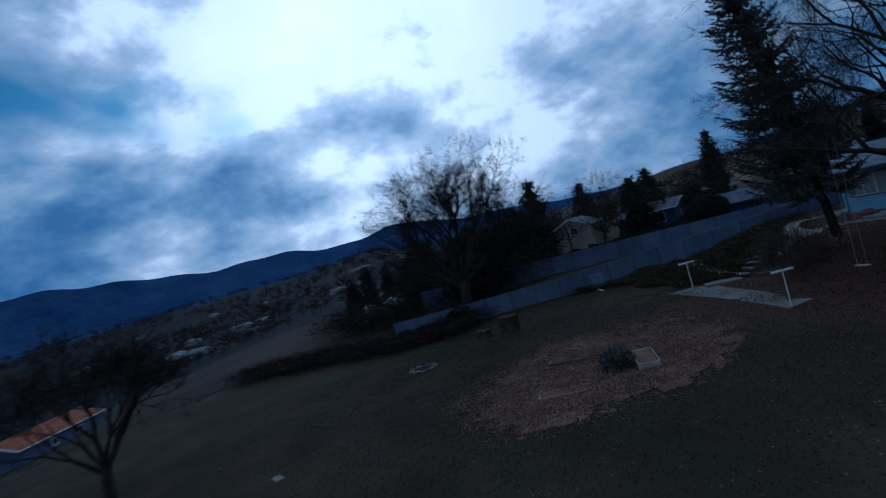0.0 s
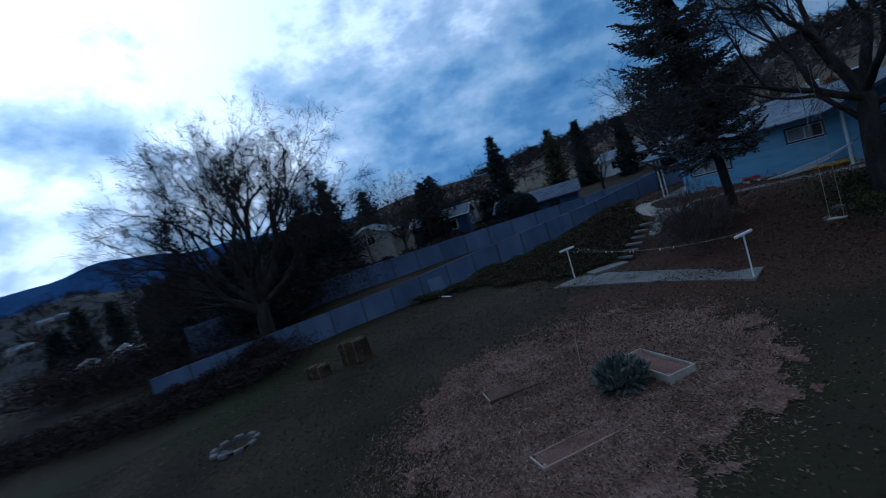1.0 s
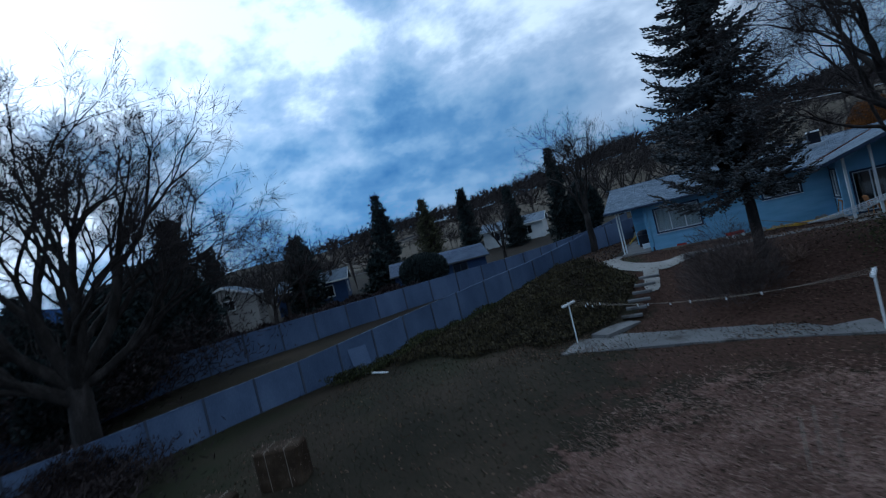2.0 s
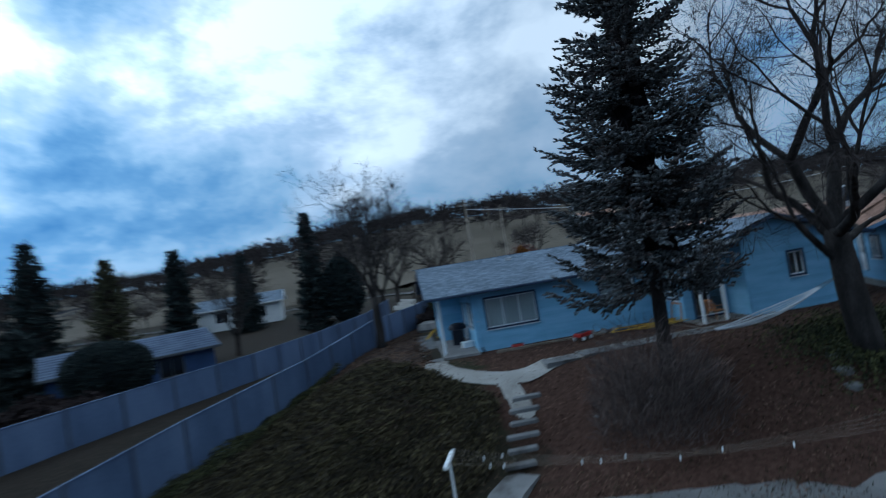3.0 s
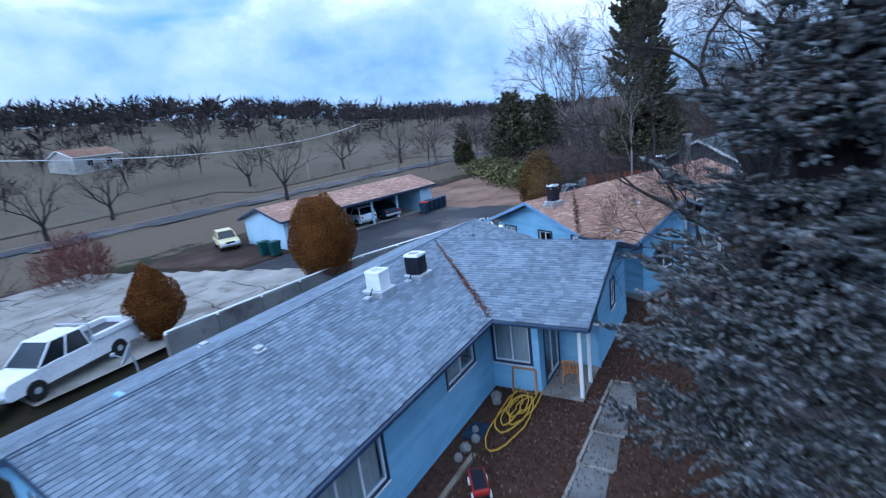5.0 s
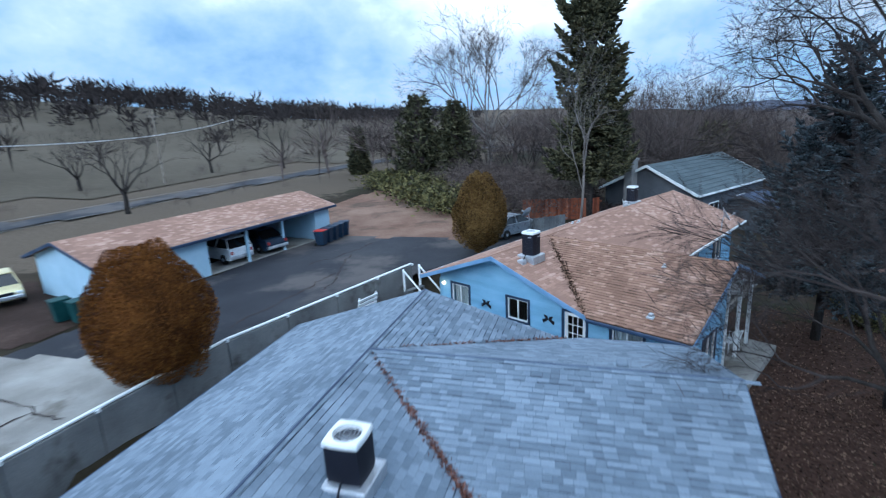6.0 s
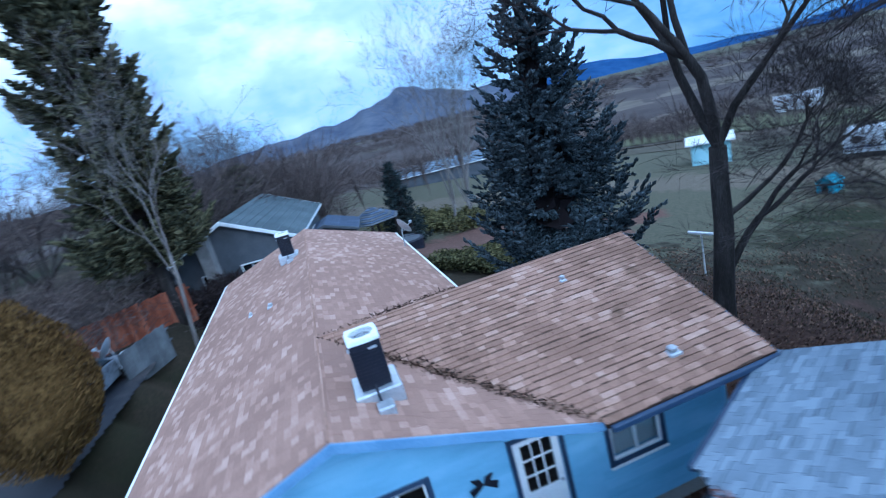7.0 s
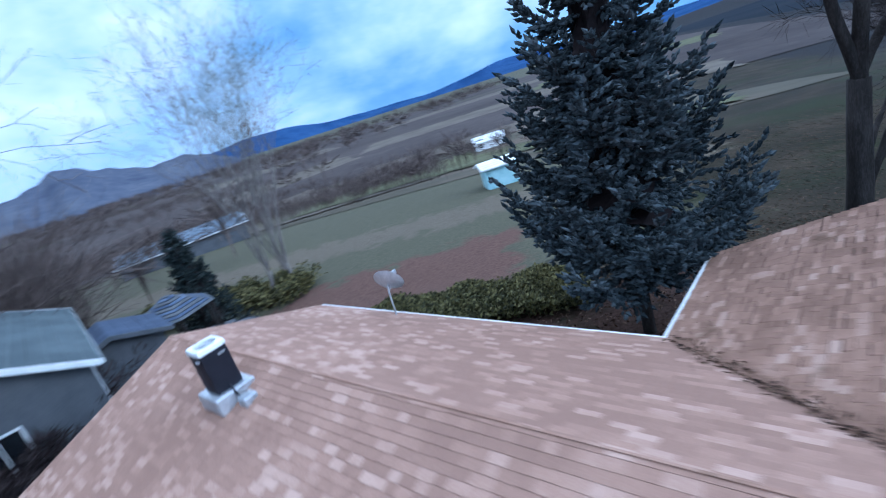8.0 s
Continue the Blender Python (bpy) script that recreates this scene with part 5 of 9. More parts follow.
def conifer(label, at, tall, radius, seed, needles=NEEDLE, whorls=30, per=9, spray=14, tuft=16, leaf=0.075, clear=0.06, droop=0.25, rise=0.35, bark=BARK, group="", shape=0.9, ragged=0.25, kind="spruce", fan=1.0, inner=0.45, slim=0.55):
    """A conifer: trunk, boughs in whorls, side shoots set all round with needles."""
    rng = np.random.default_rng(seed)
    t = thing(kind, label, "tree", at, 0, group)
    wood = Geo()
    hs = np.linspace(-0.3, tall, 12)
    wob = np.cumsum(rng.normal(size=(12, 2)) * 0.02 * tall / 12, 0)
    spine = np.column_stack([wob, hs])
    wood.tube(spine, np.linspace(tall * 0.02, 0.01, 12), 8)
    cs, ws = [], []
    for i in range(whorls):
        s = clear + (0.985 - clear) * (i / whorls) ** 0.9
        h = tall * s
        reach = radius * (1 - s) ** shape + 0.12
        base = np.array([np.interp(h, hs, spine[:, 0]), np.interp(h, hs, spine[:, 1]), h])
        count = per if s < 0.8 else max(4, per - 3)
        for k in range(count):
            a = 2 * math.pi * (k + rng.random()) / count + i * 0.7
            r = reach * rng.uniform(1 - ragged * 2, 1 + ragged * 0.4)
            n = 6
            tt = np.linspace(0, 1, n + 1)
            zz = r * (-droop * np.sin(tt * math.pi * 0.8) * 1.1 + rise * tt ** 2 * (0.4 + s)) + rng.normal() * 0.08
            pts = base + np.column_stack([np.cos(a) * tt * r, np.sin(a) * tt * r, zz])
            pts[1:-1] += rng.normal(size=(n - 1, 3)) * 0.03 * r
            wood.tube(pts, np.linspace(max(0.012, 0.014 * r), 0.004, n + 1), 4, cap=False)
            m = max(3, int(spray * r / radius + 2))
            for q in range(m):
                f = 0.18 + 0.82 * (q + rng.random()) / m
                j = min(int(f * n), n - 1)
                p = pts[j] + (pts[j + 1] - pts[j]) * (f * n - j)
                way = (pts[j + 1] - pts[j]) / (np.linalg.norm(pts[j + 1] - pts[j]) + 1e-9)
                side = np.array((-way[1], way[0], 0)) * (1 if q % 2 else -1)
                sh = way * 0.7 + side * rng.uniform(0.35, 1.0) + np.array((0, 0, rng.uniform(-0.45, 0.15)))
                sh /= np.linalg.norm(sh)
                ln = fan * (r * rng.uniform(0.12, 0.3) * (1.25 - f) + 0.12)
                g = rng.random((tuft, 1))
                cs.append(p + sh * ln * g)
                w = sh * 0.9 + rng.normal(size=(tuft, 3)) * 0.75
                ws.append(w)
    cs, ws = np.concatenate(cs), np.concatenate(ws)
    v, f = blades(cs, ws, rng.uniform(0.7, 1.3, len(cs)) * leaf * 1.6, rng.uniform(0.6, 1.2, len(cs)) * leaf * slim, rng)
    part("trunk", wood, bark, t, "trunk and boughs", smooth=True)
    # Added dark solid core: blocks light so the crown reads dark inside.
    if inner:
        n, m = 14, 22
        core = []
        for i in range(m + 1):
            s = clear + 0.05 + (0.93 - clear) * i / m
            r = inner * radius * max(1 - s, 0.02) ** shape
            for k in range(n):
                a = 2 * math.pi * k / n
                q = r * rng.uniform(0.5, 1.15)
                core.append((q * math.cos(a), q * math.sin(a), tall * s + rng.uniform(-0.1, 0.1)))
        part("inner_growth", Geo().add(core, [(i * n + k, i * n + (k + 1) % n, (i + 1) * n + (k + 1) % n, (i + 1) * n + k) for i in range(m) for k in range(n)]), BRAMBLE, t, "dark core blocking light, in place of inner twigs")
    mass("crown", v, f, needles, t, "needled boughs with gaps")
    return t


def spindles(centres, ways, lengths, widths, rng):
    """Many short plump shoots, each a four-sided spindle. Returns vertices and triangles."""
    c, w = np.asarray(centres, float), np.asarray(ways, float)
    n = len(c)
    w = w / (np.linalg.norm(w, axis=1)[:, None] + 1e-9)
    a = np.cross(w, rng.normal(size=(n, 3)))
    a /= np.linalg.norm(a, axis=1)[:, None] + 1e-9
    b = np.cross(w, a)
    ln, wd = np.asarray(lengths)[:, None], np.asarray(widths)[:, None]
    mid = c + w * ln * 0.45
    v = np.stack([c, mid + a * wd, mid + b * wd, mid - a * wd, mid - b * wd, c + w * ln], 1).reshape(-1, 3)
    f = np.array([(0, 2, 1), (0, 3, 2), (0, 4, 3), (0, 1, 4), (5, 1, 2), (5, 2, 3), (5, 3, 4), (5, 4, 1)])
    return v, (np.arange(n)[:, None, None] * 6 + f).reshape(-1, 3)


def spruce_tree(label, at, tall, radius, seed, needles, whorls=26, per=7, clear=0.1, shape=0.8, droop=0.2, lift=0.35, shoot=0.2, plump=0.034, inner=0.3, skirt=1.0, gaps=0.12, kind="spruce", lean=(0.0, 0.0), bulge=0.0, bulge_to=0.0):
    """A spruce: trunk, boughs in whorls with branchlets to both sides, and plump needled shoots along every branchlet."""
    rng = np.random.default_rng(seed)
    t = thing(kind, label, "tree", at)
    wood = Geo()
    hs = np.linspace(-0.4, tall, 14)
    wob = np.cumsum(rng.normal(size=(14, 2)) * 0.02 * tall / 14, 0) + np.outer(np.clip(hs, 0, None) ** 1.15, lean)
    spine = np.column_stack([wob, hs])
    wood.tube(spine, np.linspace(tall * 0.0155, 0.012, 14), 9)
    cs, ws = [], []
    for i in range(whorls):
        s = clear + (0.985 - clear) * (i + 0.25 * rng.normal()) / whorls
        s = min(max(s, clear), 0.985)
        reach = radius * (1 - s) ** shape * (skirt if s < 0.3 else 1.0) + 0.15
        count = per if s < 0.85 else max(4, per - 2)
        turn = rng.uniform(0, 6.28)
        for k in range(count):
            if rng.random() < gaps:
                continue
            h = tall * s + rng.normal() * 0.12
            base = np.array([np.interp(h, hs, spine[:, 0]), np.interp(h, hs, spine[:, 1]), h])
            a = turn + 2 * math.pi * (k + 0.5 * rng.random()) / count
            r = reach * rng.uniform(0.72, 1.12) * (1 + bulge * math.cos(a - bulge_to))
            n = 8
            tt = np.linspace(0, 1, n + 1)
            rise = 0.75 * max(s - 0.55, 0) - 0.05
            zz = r * (rise * tt - droop * (1 - 0.6 * s) * np.sin(tt * math.pi * 0.72) + lift * tt ** 3)
            bow = rng.normal() * 0.12 * r * tt ** 2
            pts = base + np.column_stack([np.cos(a) * tt * r - np.sin(a) * bow, np.sin(a) * tt * r + np.cos(a) * bow, zz])
            wood.tube(pts, np.linspace(max(0.014, 0.012 * r), 0.005, n + 1), 4, cap=False)
            m = max(4, int(r / 0.17))
            for q in range(m + 1):
                f = 0.14 + 0.86 * q / m
                j = min(int(f * n), n - 1)
                p = pts[j] + (pts[j + 1] - pts[j]) * (f * n - j)
                way = pts[j + 1] - pts[j]
                way /= np.linalg.norm(way) + 1e-9
                side = np.array((-way[1], way[0], 0.0))
                side /= np.linalg.norm(side) + 1e-9
                for sg in ((-1, 1) if q < m else (0,)):
                    ln = (min(1.0, 0.40 * r) * (1.08 - 0.68 * f) + 0.08) * rng.uniform(0.65, 1.2)
                    sh = way * 0.8 + side * sg * rng.uniform(0.55, 0.95) + np.array((0, 0, rng.uniform(-0.35, 0.12)))
                    sh /= np.linalg.norm(sh)
                    c = int(ln / 0.075) + 2
                    g = (np.arange(c) + rng.random(c))[:, None] / c
                    perp = np.cross(sh, (0, 0, 1.0))
                    flip = np.where(np.arange(c) % 2, 1.0, -1.0)[:, None]
                    cs.append(p + sh * ln * g + np.array((0, 0, -0.1)) * g ** 2 * ln)
                    ws.append(sh * 0.9 + perp * flip * rng.uniform(0.2, 0.9, (c, 1)) + rng.normal(size=(c, 3)) * 0.22 + np.array((0, 0, 0.12)))
    cs, ws = np.concatenate(cs), np.concatenate(ws)
    n = len(cs)
    v, f = spindles(cs, ws, rng.uniform(0.65, 1.25, n) * shoot, rng.uniform(0.7, 1.25, n) * plump, rng)
    part("trunk", wood, BARK, t, "trunk and boughs", smooth=True)
    # Dark lumpy core added behind the boughs to stop light passing through.
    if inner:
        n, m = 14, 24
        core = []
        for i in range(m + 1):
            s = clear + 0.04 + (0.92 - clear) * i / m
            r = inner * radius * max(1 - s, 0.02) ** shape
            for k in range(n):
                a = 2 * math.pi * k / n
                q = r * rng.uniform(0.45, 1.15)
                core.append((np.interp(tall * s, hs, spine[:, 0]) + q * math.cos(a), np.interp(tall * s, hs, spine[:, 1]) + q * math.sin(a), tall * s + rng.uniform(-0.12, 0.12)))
        part("inner_growth", Geo().add(core, [(i * n + k, i * n + (k + 1) % n, (i + 1) * n + (k + 1) % n, (i + 1) * n + k) for i in range(m) for k in range(n)]), BRAMBLE, t, "dark core blocking light, in place of inner twigs")
    mass("crown", v, f, needles, t, "needled boughs with gaps")
    return t


def leafy(label, name, at, rx, ry, rz, seed, mat, count=9000, leaf=0.09, category="bush", group="", lumps=14, core=True, pointed=0.0, up=0.4):
    """A dense bush: a lumpy dark core under a coat of small leaves."""
    rng = np.random.default_rng(seed)
    t = thing(name, label, category, at, 0, group)
    lump = rng.normal(size=(lumps, 3))
    lump /= np.linalg.norm(lump, axis=1)[:, None]
    amp = rng.uniform(0.03, 0.13, lumps)
    sharp = 0.12 if lumps < 30 else 0.03

    def radius(w):
        r = np.full(len(w), 0.86)
        for q, a in zip(lump, amp):
            r += a * np.exp(-((1 - w @ q) / sharp))
        return r

    w = rng.normal(size=(count, 3))
    w /= np.linalg.norm(w, axis=1)[:, None]
    r = radius(w) * (1 - 0.3 * rng.random(count) ** 2)
    taper = (1 - pointed * np.clip(w[:, 2], 0, 1)) * (1 - 0.3 * np.clip(-w[:, 2], 0, 1) ** 2)
    c = np.column_stack([w[:, 0] * r * rx * taper, w[:, 1] * r * ry * taper, rz + w[:, 2] * r * rz])
    c[:, 2] = np.maximum(c[:, 2], 0.02)
    way = w * 0.7 + rng.normal(size=(count, 3)) * 0.45 + np.array((0, 0, up))
    v, f = blades(c, way, rng.uniform(0.7, 1.4, count) * leaf * 1.6, rng.uniform(0.6, 1.3, count) * leaf * 0.7, rng)
    mass("foliage", v, f, mat, t)
    if core:
        vs, fs = [], []
        n, m = 20, 12
        for i in range(m + 1):
            for k in range(n):
                th, ph = math.pi * i / m, 2 * math.pi * k / n
                d = np.array([[math.sin(th) * math.cos(ph), math.sin(th) * math.sin(ph), math.cos(th)]])
                q = 0.80 * radius(d)[0] * (1 - pointed * max(d[0, 2], 0) * 0.9)
                vs.append((d[0, 0] * q * rx, d[0, 1] * q * ry, max(rz + d[0, 2] * 0.8 * radius(d)[0] * rz, 0.01)))
        for i in range(m):
            for k in range(n):
                fs.append((i * n + k, (i + 1) * n + k, (i + 1) * n + (k + 1) % n, i * n + (k + 1) % n))
        part("inner_growth", Geo().add(vs, fs), mat, t, smooth=True)
    return t


def thicket(label, name, spots, seed, mat, height, per=260, leaf=0.5, category="brush", width=0.02):
    """An uncountable mass of twigs rising from the ground at many spots."""
    rng = np.random.default_rng(seed)
    cs, ws = [], []
    for x, y, s in spots:
        z = ground_at(x, y)
        n = int(per * s)
        a = rng.uniform(0, 2 * math.pi, n)
        r = np.sqrt(rng.random(n)) * height * 0.55 * s
        h = rng.random(n) ** 0.8 * height * s * (1 - (r / (height * 0.62 * s)) ** 2 * 0.6)
        cs.append(np.column_stack([x + r * np.cos(a), y + r * np.sin(a), z + h]))
        ws.append(np.column_stack([np.cos(a) * 0.6, np.sin(a) * 0.6, np.full(n, 0.9)]) + rng.normal(size=(n, 3)) * 0.55)
    cs, ws = np.concatenate(cs), np.concatenate(ws)
    v, f = blades(cs, ws, rng.uniform(0.5, 1.4, len(cs)) * leaf, width * rng.uniform(0.6, 1.5, len(cs)), rng)
    return tagged(mass(name, v, f, mat), label, category, kind="stuff")


def on(x, y, dz=0.0):
    return (x, y, ground_at(x, y) + dz)


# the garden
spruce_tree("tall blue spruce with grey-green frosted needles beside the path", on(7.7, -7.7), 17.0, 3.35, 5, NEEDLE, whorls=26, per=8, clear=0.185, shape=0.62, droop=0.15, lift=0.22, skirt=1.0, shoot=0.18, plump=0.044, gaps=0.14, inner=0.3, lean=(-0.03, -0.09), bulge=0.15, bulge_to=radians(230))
bare_tree("broad leafless shade tree by the lawn fence", on(-18.9, -23.4), 15.0, 0.52, 0.75, 11, twigs=7, first=0.28, upright=0.25, dense=1.7, fine=0.012, ratio=0.84, opens=(0.2, 0.46), bend=0.07,
          stems=[(0.85, (-0.62, -0.78, 0.62), 1.05, 0.5), (0.95, (-0.55, -0.62, 0.95), 1.15, 0.58), (1.0, (-0.2, -0.25, 1.0), 1.25, 0.66), (1.0, (0.12, 0.2, 1.0), 1.25, 0.66), (1.0, (0.35, 0.62, 0.95), 1.25, 0.62), (0.9, (0.65, -0.3, 0.75), 1.15, 0.5), (0.9, (-0.6, 0.5, 0.75), 1.15, 0.5), (0.8, (-0.2, -0.9, 0.5), 0.85, 0.42), (0.95, (0.5, 0.9, 0.6), 1.05, 0.45)])
bare_tree("leafless maple with a thick dark trunk holding hammock and swing", on(13.9, -9.1), 15.5, 0.40, 0.5, 23, twigs=7, first=0.27, upright=0.45, lean=(0.03, 0.05), dense=1.5, fine=0.007, bend=0.12,
          stems=[(0.95, (-0.42, -0.88, 0.34), 0.95, 0.46), (1.0, (-0.35, -0.1, 1.0), 1.05, 0.55), (1.0, (0.3, 0.15, 1.0), 1.1, 0.62), (0.9, (-0.5, 0.55, 0.75), 0.95, 0.42), (1.0, (0.55, -0.45, 0.8), 0.95, 0.45), (0.85, (0.75, 0.45, 0.55), 0.9, 0.4), (0.7, (-0.7, 0.1, 0.8), 0.85, 0.34)])
bare_tree("low crooked fruit tree at the foot of the slope", on(-1.5, -50.5), 9.5, 0.30, 0.8, 31, twigs=6, forks=6, first=0.18, upright=0.3, dense=1.6, fine=0.018)
bare_tree("thin leafless tree beside the grey fence", on(-2.75, 7.4), 10.8, 0.25, 0.5, 37, twigs=6, forks=5, first=0.30, upright=0.45, dense=1.0, fine=0.011)
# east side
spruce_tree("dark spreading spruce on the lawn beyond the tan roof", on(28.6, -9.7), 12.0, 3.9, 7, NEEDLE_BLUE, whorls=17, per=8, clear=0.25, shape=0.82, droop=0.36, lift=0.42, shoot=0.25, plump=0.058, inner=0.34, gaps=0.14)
bare_tree("leafless dark tree with a heavy forked trunk", on(23.4, -10.1), 15.0, 0.26, 0.6, 43, twigs=7, first=0.36, upright=0.5, lean=(-0.06, 0.02), dense=0.75, fine=0.008, bend=0.13,
          stems=[(0.30, (-0.5, -0.4, 0.85), 0.9, 0.5), (0.62, (-0.5, -0.6, 0.7), 0.75, 0.32), (1.0, (0.42, 0.28, 1.2), 1.35, 0.54), (1.0, (0.0, -0.05, 1.0), 1.2, 0.66), (1.0, (-0.3, -0.1, 1.0), 1.0, 0.46)])
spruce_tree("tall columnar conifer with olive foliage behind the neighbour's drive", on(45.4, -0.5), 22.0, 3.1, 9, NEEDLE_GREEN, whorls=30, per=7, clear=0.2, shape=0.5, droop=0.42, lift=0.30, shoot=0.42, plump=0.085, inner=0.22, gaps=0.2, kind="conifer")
bare_tree("slender pale-barked tree behind the tan roof", on(41.6, 0.1), 13.0, 0.078, 0.28, 47, twigs=5, forks=4, first=0.42, mat=BARK_PALE, twig=BARK_PALE, upright=0.7)
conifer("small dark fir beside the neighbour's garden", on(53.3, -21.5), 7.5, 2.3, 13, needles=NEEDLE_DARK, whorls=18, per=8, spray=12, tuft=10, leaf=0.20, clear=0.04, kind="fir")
for k, (x, y, tall) in enumerate(((50.5, -27.0, 18.5), (52.0, -28.6, 17.0), (51.6, -25.8, 17.5))):
    bare_tree("tall pale leafless poplar tree", on(x, y), tall, 0.13, 0.22, 60 + k, twigs=5, forks=5, first=0.14, mat=BARK_PALE, twig=BARK_PALE, upright=1.3, group="pale poplars", dense=0.45, fine=0.012)
# rust-coloured clipped bushes by the drive
leafy("rust-brown rounded arborvitae beside the concrete drive", "arborvitae", on(17.5, 12.4, -0.1), 1.95, 1.95, 2.5, 3, RUST_LEAF, 44000, 0.055, group="arborvitae by the drive", pointed=0.12, up=1.3, lumps=70)
leafy("rust-brown rounded arborvitae near the pickup", "arborvitae", on(9.0, 14.8, -0.1), 1.25, 1.25, 1.75, 4, RUST_LEAF, 18000, 0.06, group="arborvitae by the drive", pointed=0.25, up=1.3, lumps=50)
leafy("tall rust-green arborvitae at the car park's edge", "arborvitae", on(34.8, 5.6, -0.1), 1.75, 1.75, 2.5, 6, OLIVE_RUST, 30000, 0.07, group="arborvitae by the drive", pointed=0.32, up=1.0, lumps=60)
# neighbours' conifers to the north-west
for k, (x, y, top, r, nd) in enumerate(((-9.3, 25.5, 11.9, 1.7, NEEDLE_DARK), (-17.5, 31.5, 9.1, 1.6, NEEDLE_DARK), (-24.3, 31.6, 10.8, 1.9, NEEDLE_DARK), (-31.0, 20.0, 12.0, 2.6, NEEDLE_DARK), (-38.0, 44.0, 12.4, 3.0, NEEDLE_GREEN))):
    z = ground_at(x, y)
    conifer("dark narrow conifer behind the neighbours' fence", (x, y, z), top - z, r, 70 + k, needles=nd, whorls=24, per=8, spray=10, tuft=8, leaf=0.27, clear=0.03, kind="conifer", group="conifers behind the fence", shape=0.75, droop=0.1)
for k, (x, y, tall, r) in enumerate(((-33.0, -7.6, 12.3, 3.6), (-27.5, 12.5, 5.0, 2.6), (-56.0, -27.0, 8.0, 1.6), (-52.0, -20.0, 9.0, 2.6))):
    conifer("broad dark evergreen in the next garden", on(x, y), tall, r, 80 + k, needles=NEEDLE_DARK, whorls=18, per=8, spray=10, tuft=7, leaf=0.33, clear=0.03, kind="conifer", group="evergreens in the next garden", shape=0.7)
for k, (x, y, tall, r) in enumerate(((66.0, 20.0, 11.0, 4.0), (67.0, 15.5, 10.0, 3.6), (78.0, 34.0, 7.0, 1.6), (72.0, -16.0, 8.5, 3.2), (76.0, -20.0, 8.0, 3.0), (62.0, -12.0, 8.0, 2.6))):
    conifer("dense dark evergreen behind the turnaround", on(x, y), tall, r, 90 + k, needles=NEEDLE_GREEN, whorls=20, per=9, spray=10, tuft=7, leaf=0.38, clear=0.03, kind="conifer", group="evergreens behind the turnaround", shape=0.5)
for k, (x, y, tall) in enumerate(((-45.0, 2.0, 10.0), (-47.0, 8.0, 11.0), (-41.0, 5.0, 9.0), (22.0, 56.0, 8.0), (44.5, 43.5, 9.5), (76.0, 60.0, 9.0), (86.0, 53.0, 11.0), (32.0, 62.0, 8.0), (56.0, 64.0, 8.0), (74.0, 26.0, 9.0), (70.0, -7.0, 12.0), (74.0, -11.0, 13.0), (60.0, 10.0, 6.0))):
    bare_tree("leafless grey roadside oak tree", on(x, y), tall, 0.22, 0.95, 100 + k, twigs=5, forks=5, first=0.22, upright=0.3, group="leafless roadside trees", dense=0.85)
leafy("rounded dark evergreen shrub before the navy house", "evergreen_shrub", on(-18.2, 6.2, -0.1), 2.4, 2.4, 2.0, 21, NEEDLE_DARK, 16000, 0.13, category="shrub")
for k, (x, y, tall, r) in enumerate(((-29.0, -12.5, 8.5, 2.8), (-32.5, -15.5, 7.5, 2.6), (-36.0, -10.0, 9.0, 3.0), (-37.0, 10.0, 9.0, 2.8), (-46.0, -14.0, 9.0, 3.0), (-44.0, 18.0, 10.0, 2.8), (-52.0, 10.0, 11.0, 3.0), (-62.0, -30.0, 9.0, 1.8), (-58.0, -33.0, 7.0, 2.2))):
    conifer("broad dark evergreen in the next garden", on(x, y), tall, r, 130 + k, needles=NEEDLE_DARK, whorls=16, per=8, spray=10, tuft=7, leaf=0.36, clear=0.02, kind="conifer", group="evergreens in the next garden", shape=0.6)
for k, (x, y, tall) in enumerate(((-33.0, -18.0, 9.0), (-37.0, -24.0, 8.0), (-42.0, -19.0, 10.0), (-34.0, 2.0, 10.5), (-36.5, 6.5, 9.5), (-15.0, 19.0, 8.0))):
    bare_tree("leafless grey garden tree beyond the fence", on(x, y), tall, 0.2, 0.7, 150 + k, twigs=5, forks=6, first=0.2, upright=0.45, group="leafless trees beyond the fence", dense=0.95, fine=0.011)
bare_tree("broad bare tree behind the columnar conifer", on(73.0, 12.5), 19.5, 0.3, 0.75, 171, twigs=6, forks=7, first=0.25, mat=BARK_PALE, twig=SCRUB, upright=0.5, dense=1.1, fine=0.016)
for k, (x, y, tall) in enumerate(((66.0, -5.0, 12.0), (69.0, -9.5, 13.0), (67.0, -13.5, 12.0), (72.0, -4.0, 13.5), (64.5, -17.0, 9.0), (74.0, -15.0, 12.0), (62.0, 3.0, 10.0), (58.0, 6.0, 8.0))):
    bare_tree("brown leafless tree behind the grey house", on(x, y), tall, 0.2, 0.7, 180 + k, twigs=5, forks=6, first=0.16, twig=SCRUB, upright=0.5, group="brown trees behind the grey house", dense=1.0, fine=0.016)
for k, (x, y, tall) in enumerate(((3.5, 33.0, 9.0), (-1.5, 36.0, 10.0), (-9.0, 44.0, 9.0), (-3.0, 28.0, 11.0))):
    bare_tree("dark leafless oak by the end of the fence", on(x, y), tall, 0.24, 0.8, 200 + k, twigs=5, forks=6, first=0.2, upright=0.35, group="oaks by the end of the fence", dense=1.0, fine=0.011)

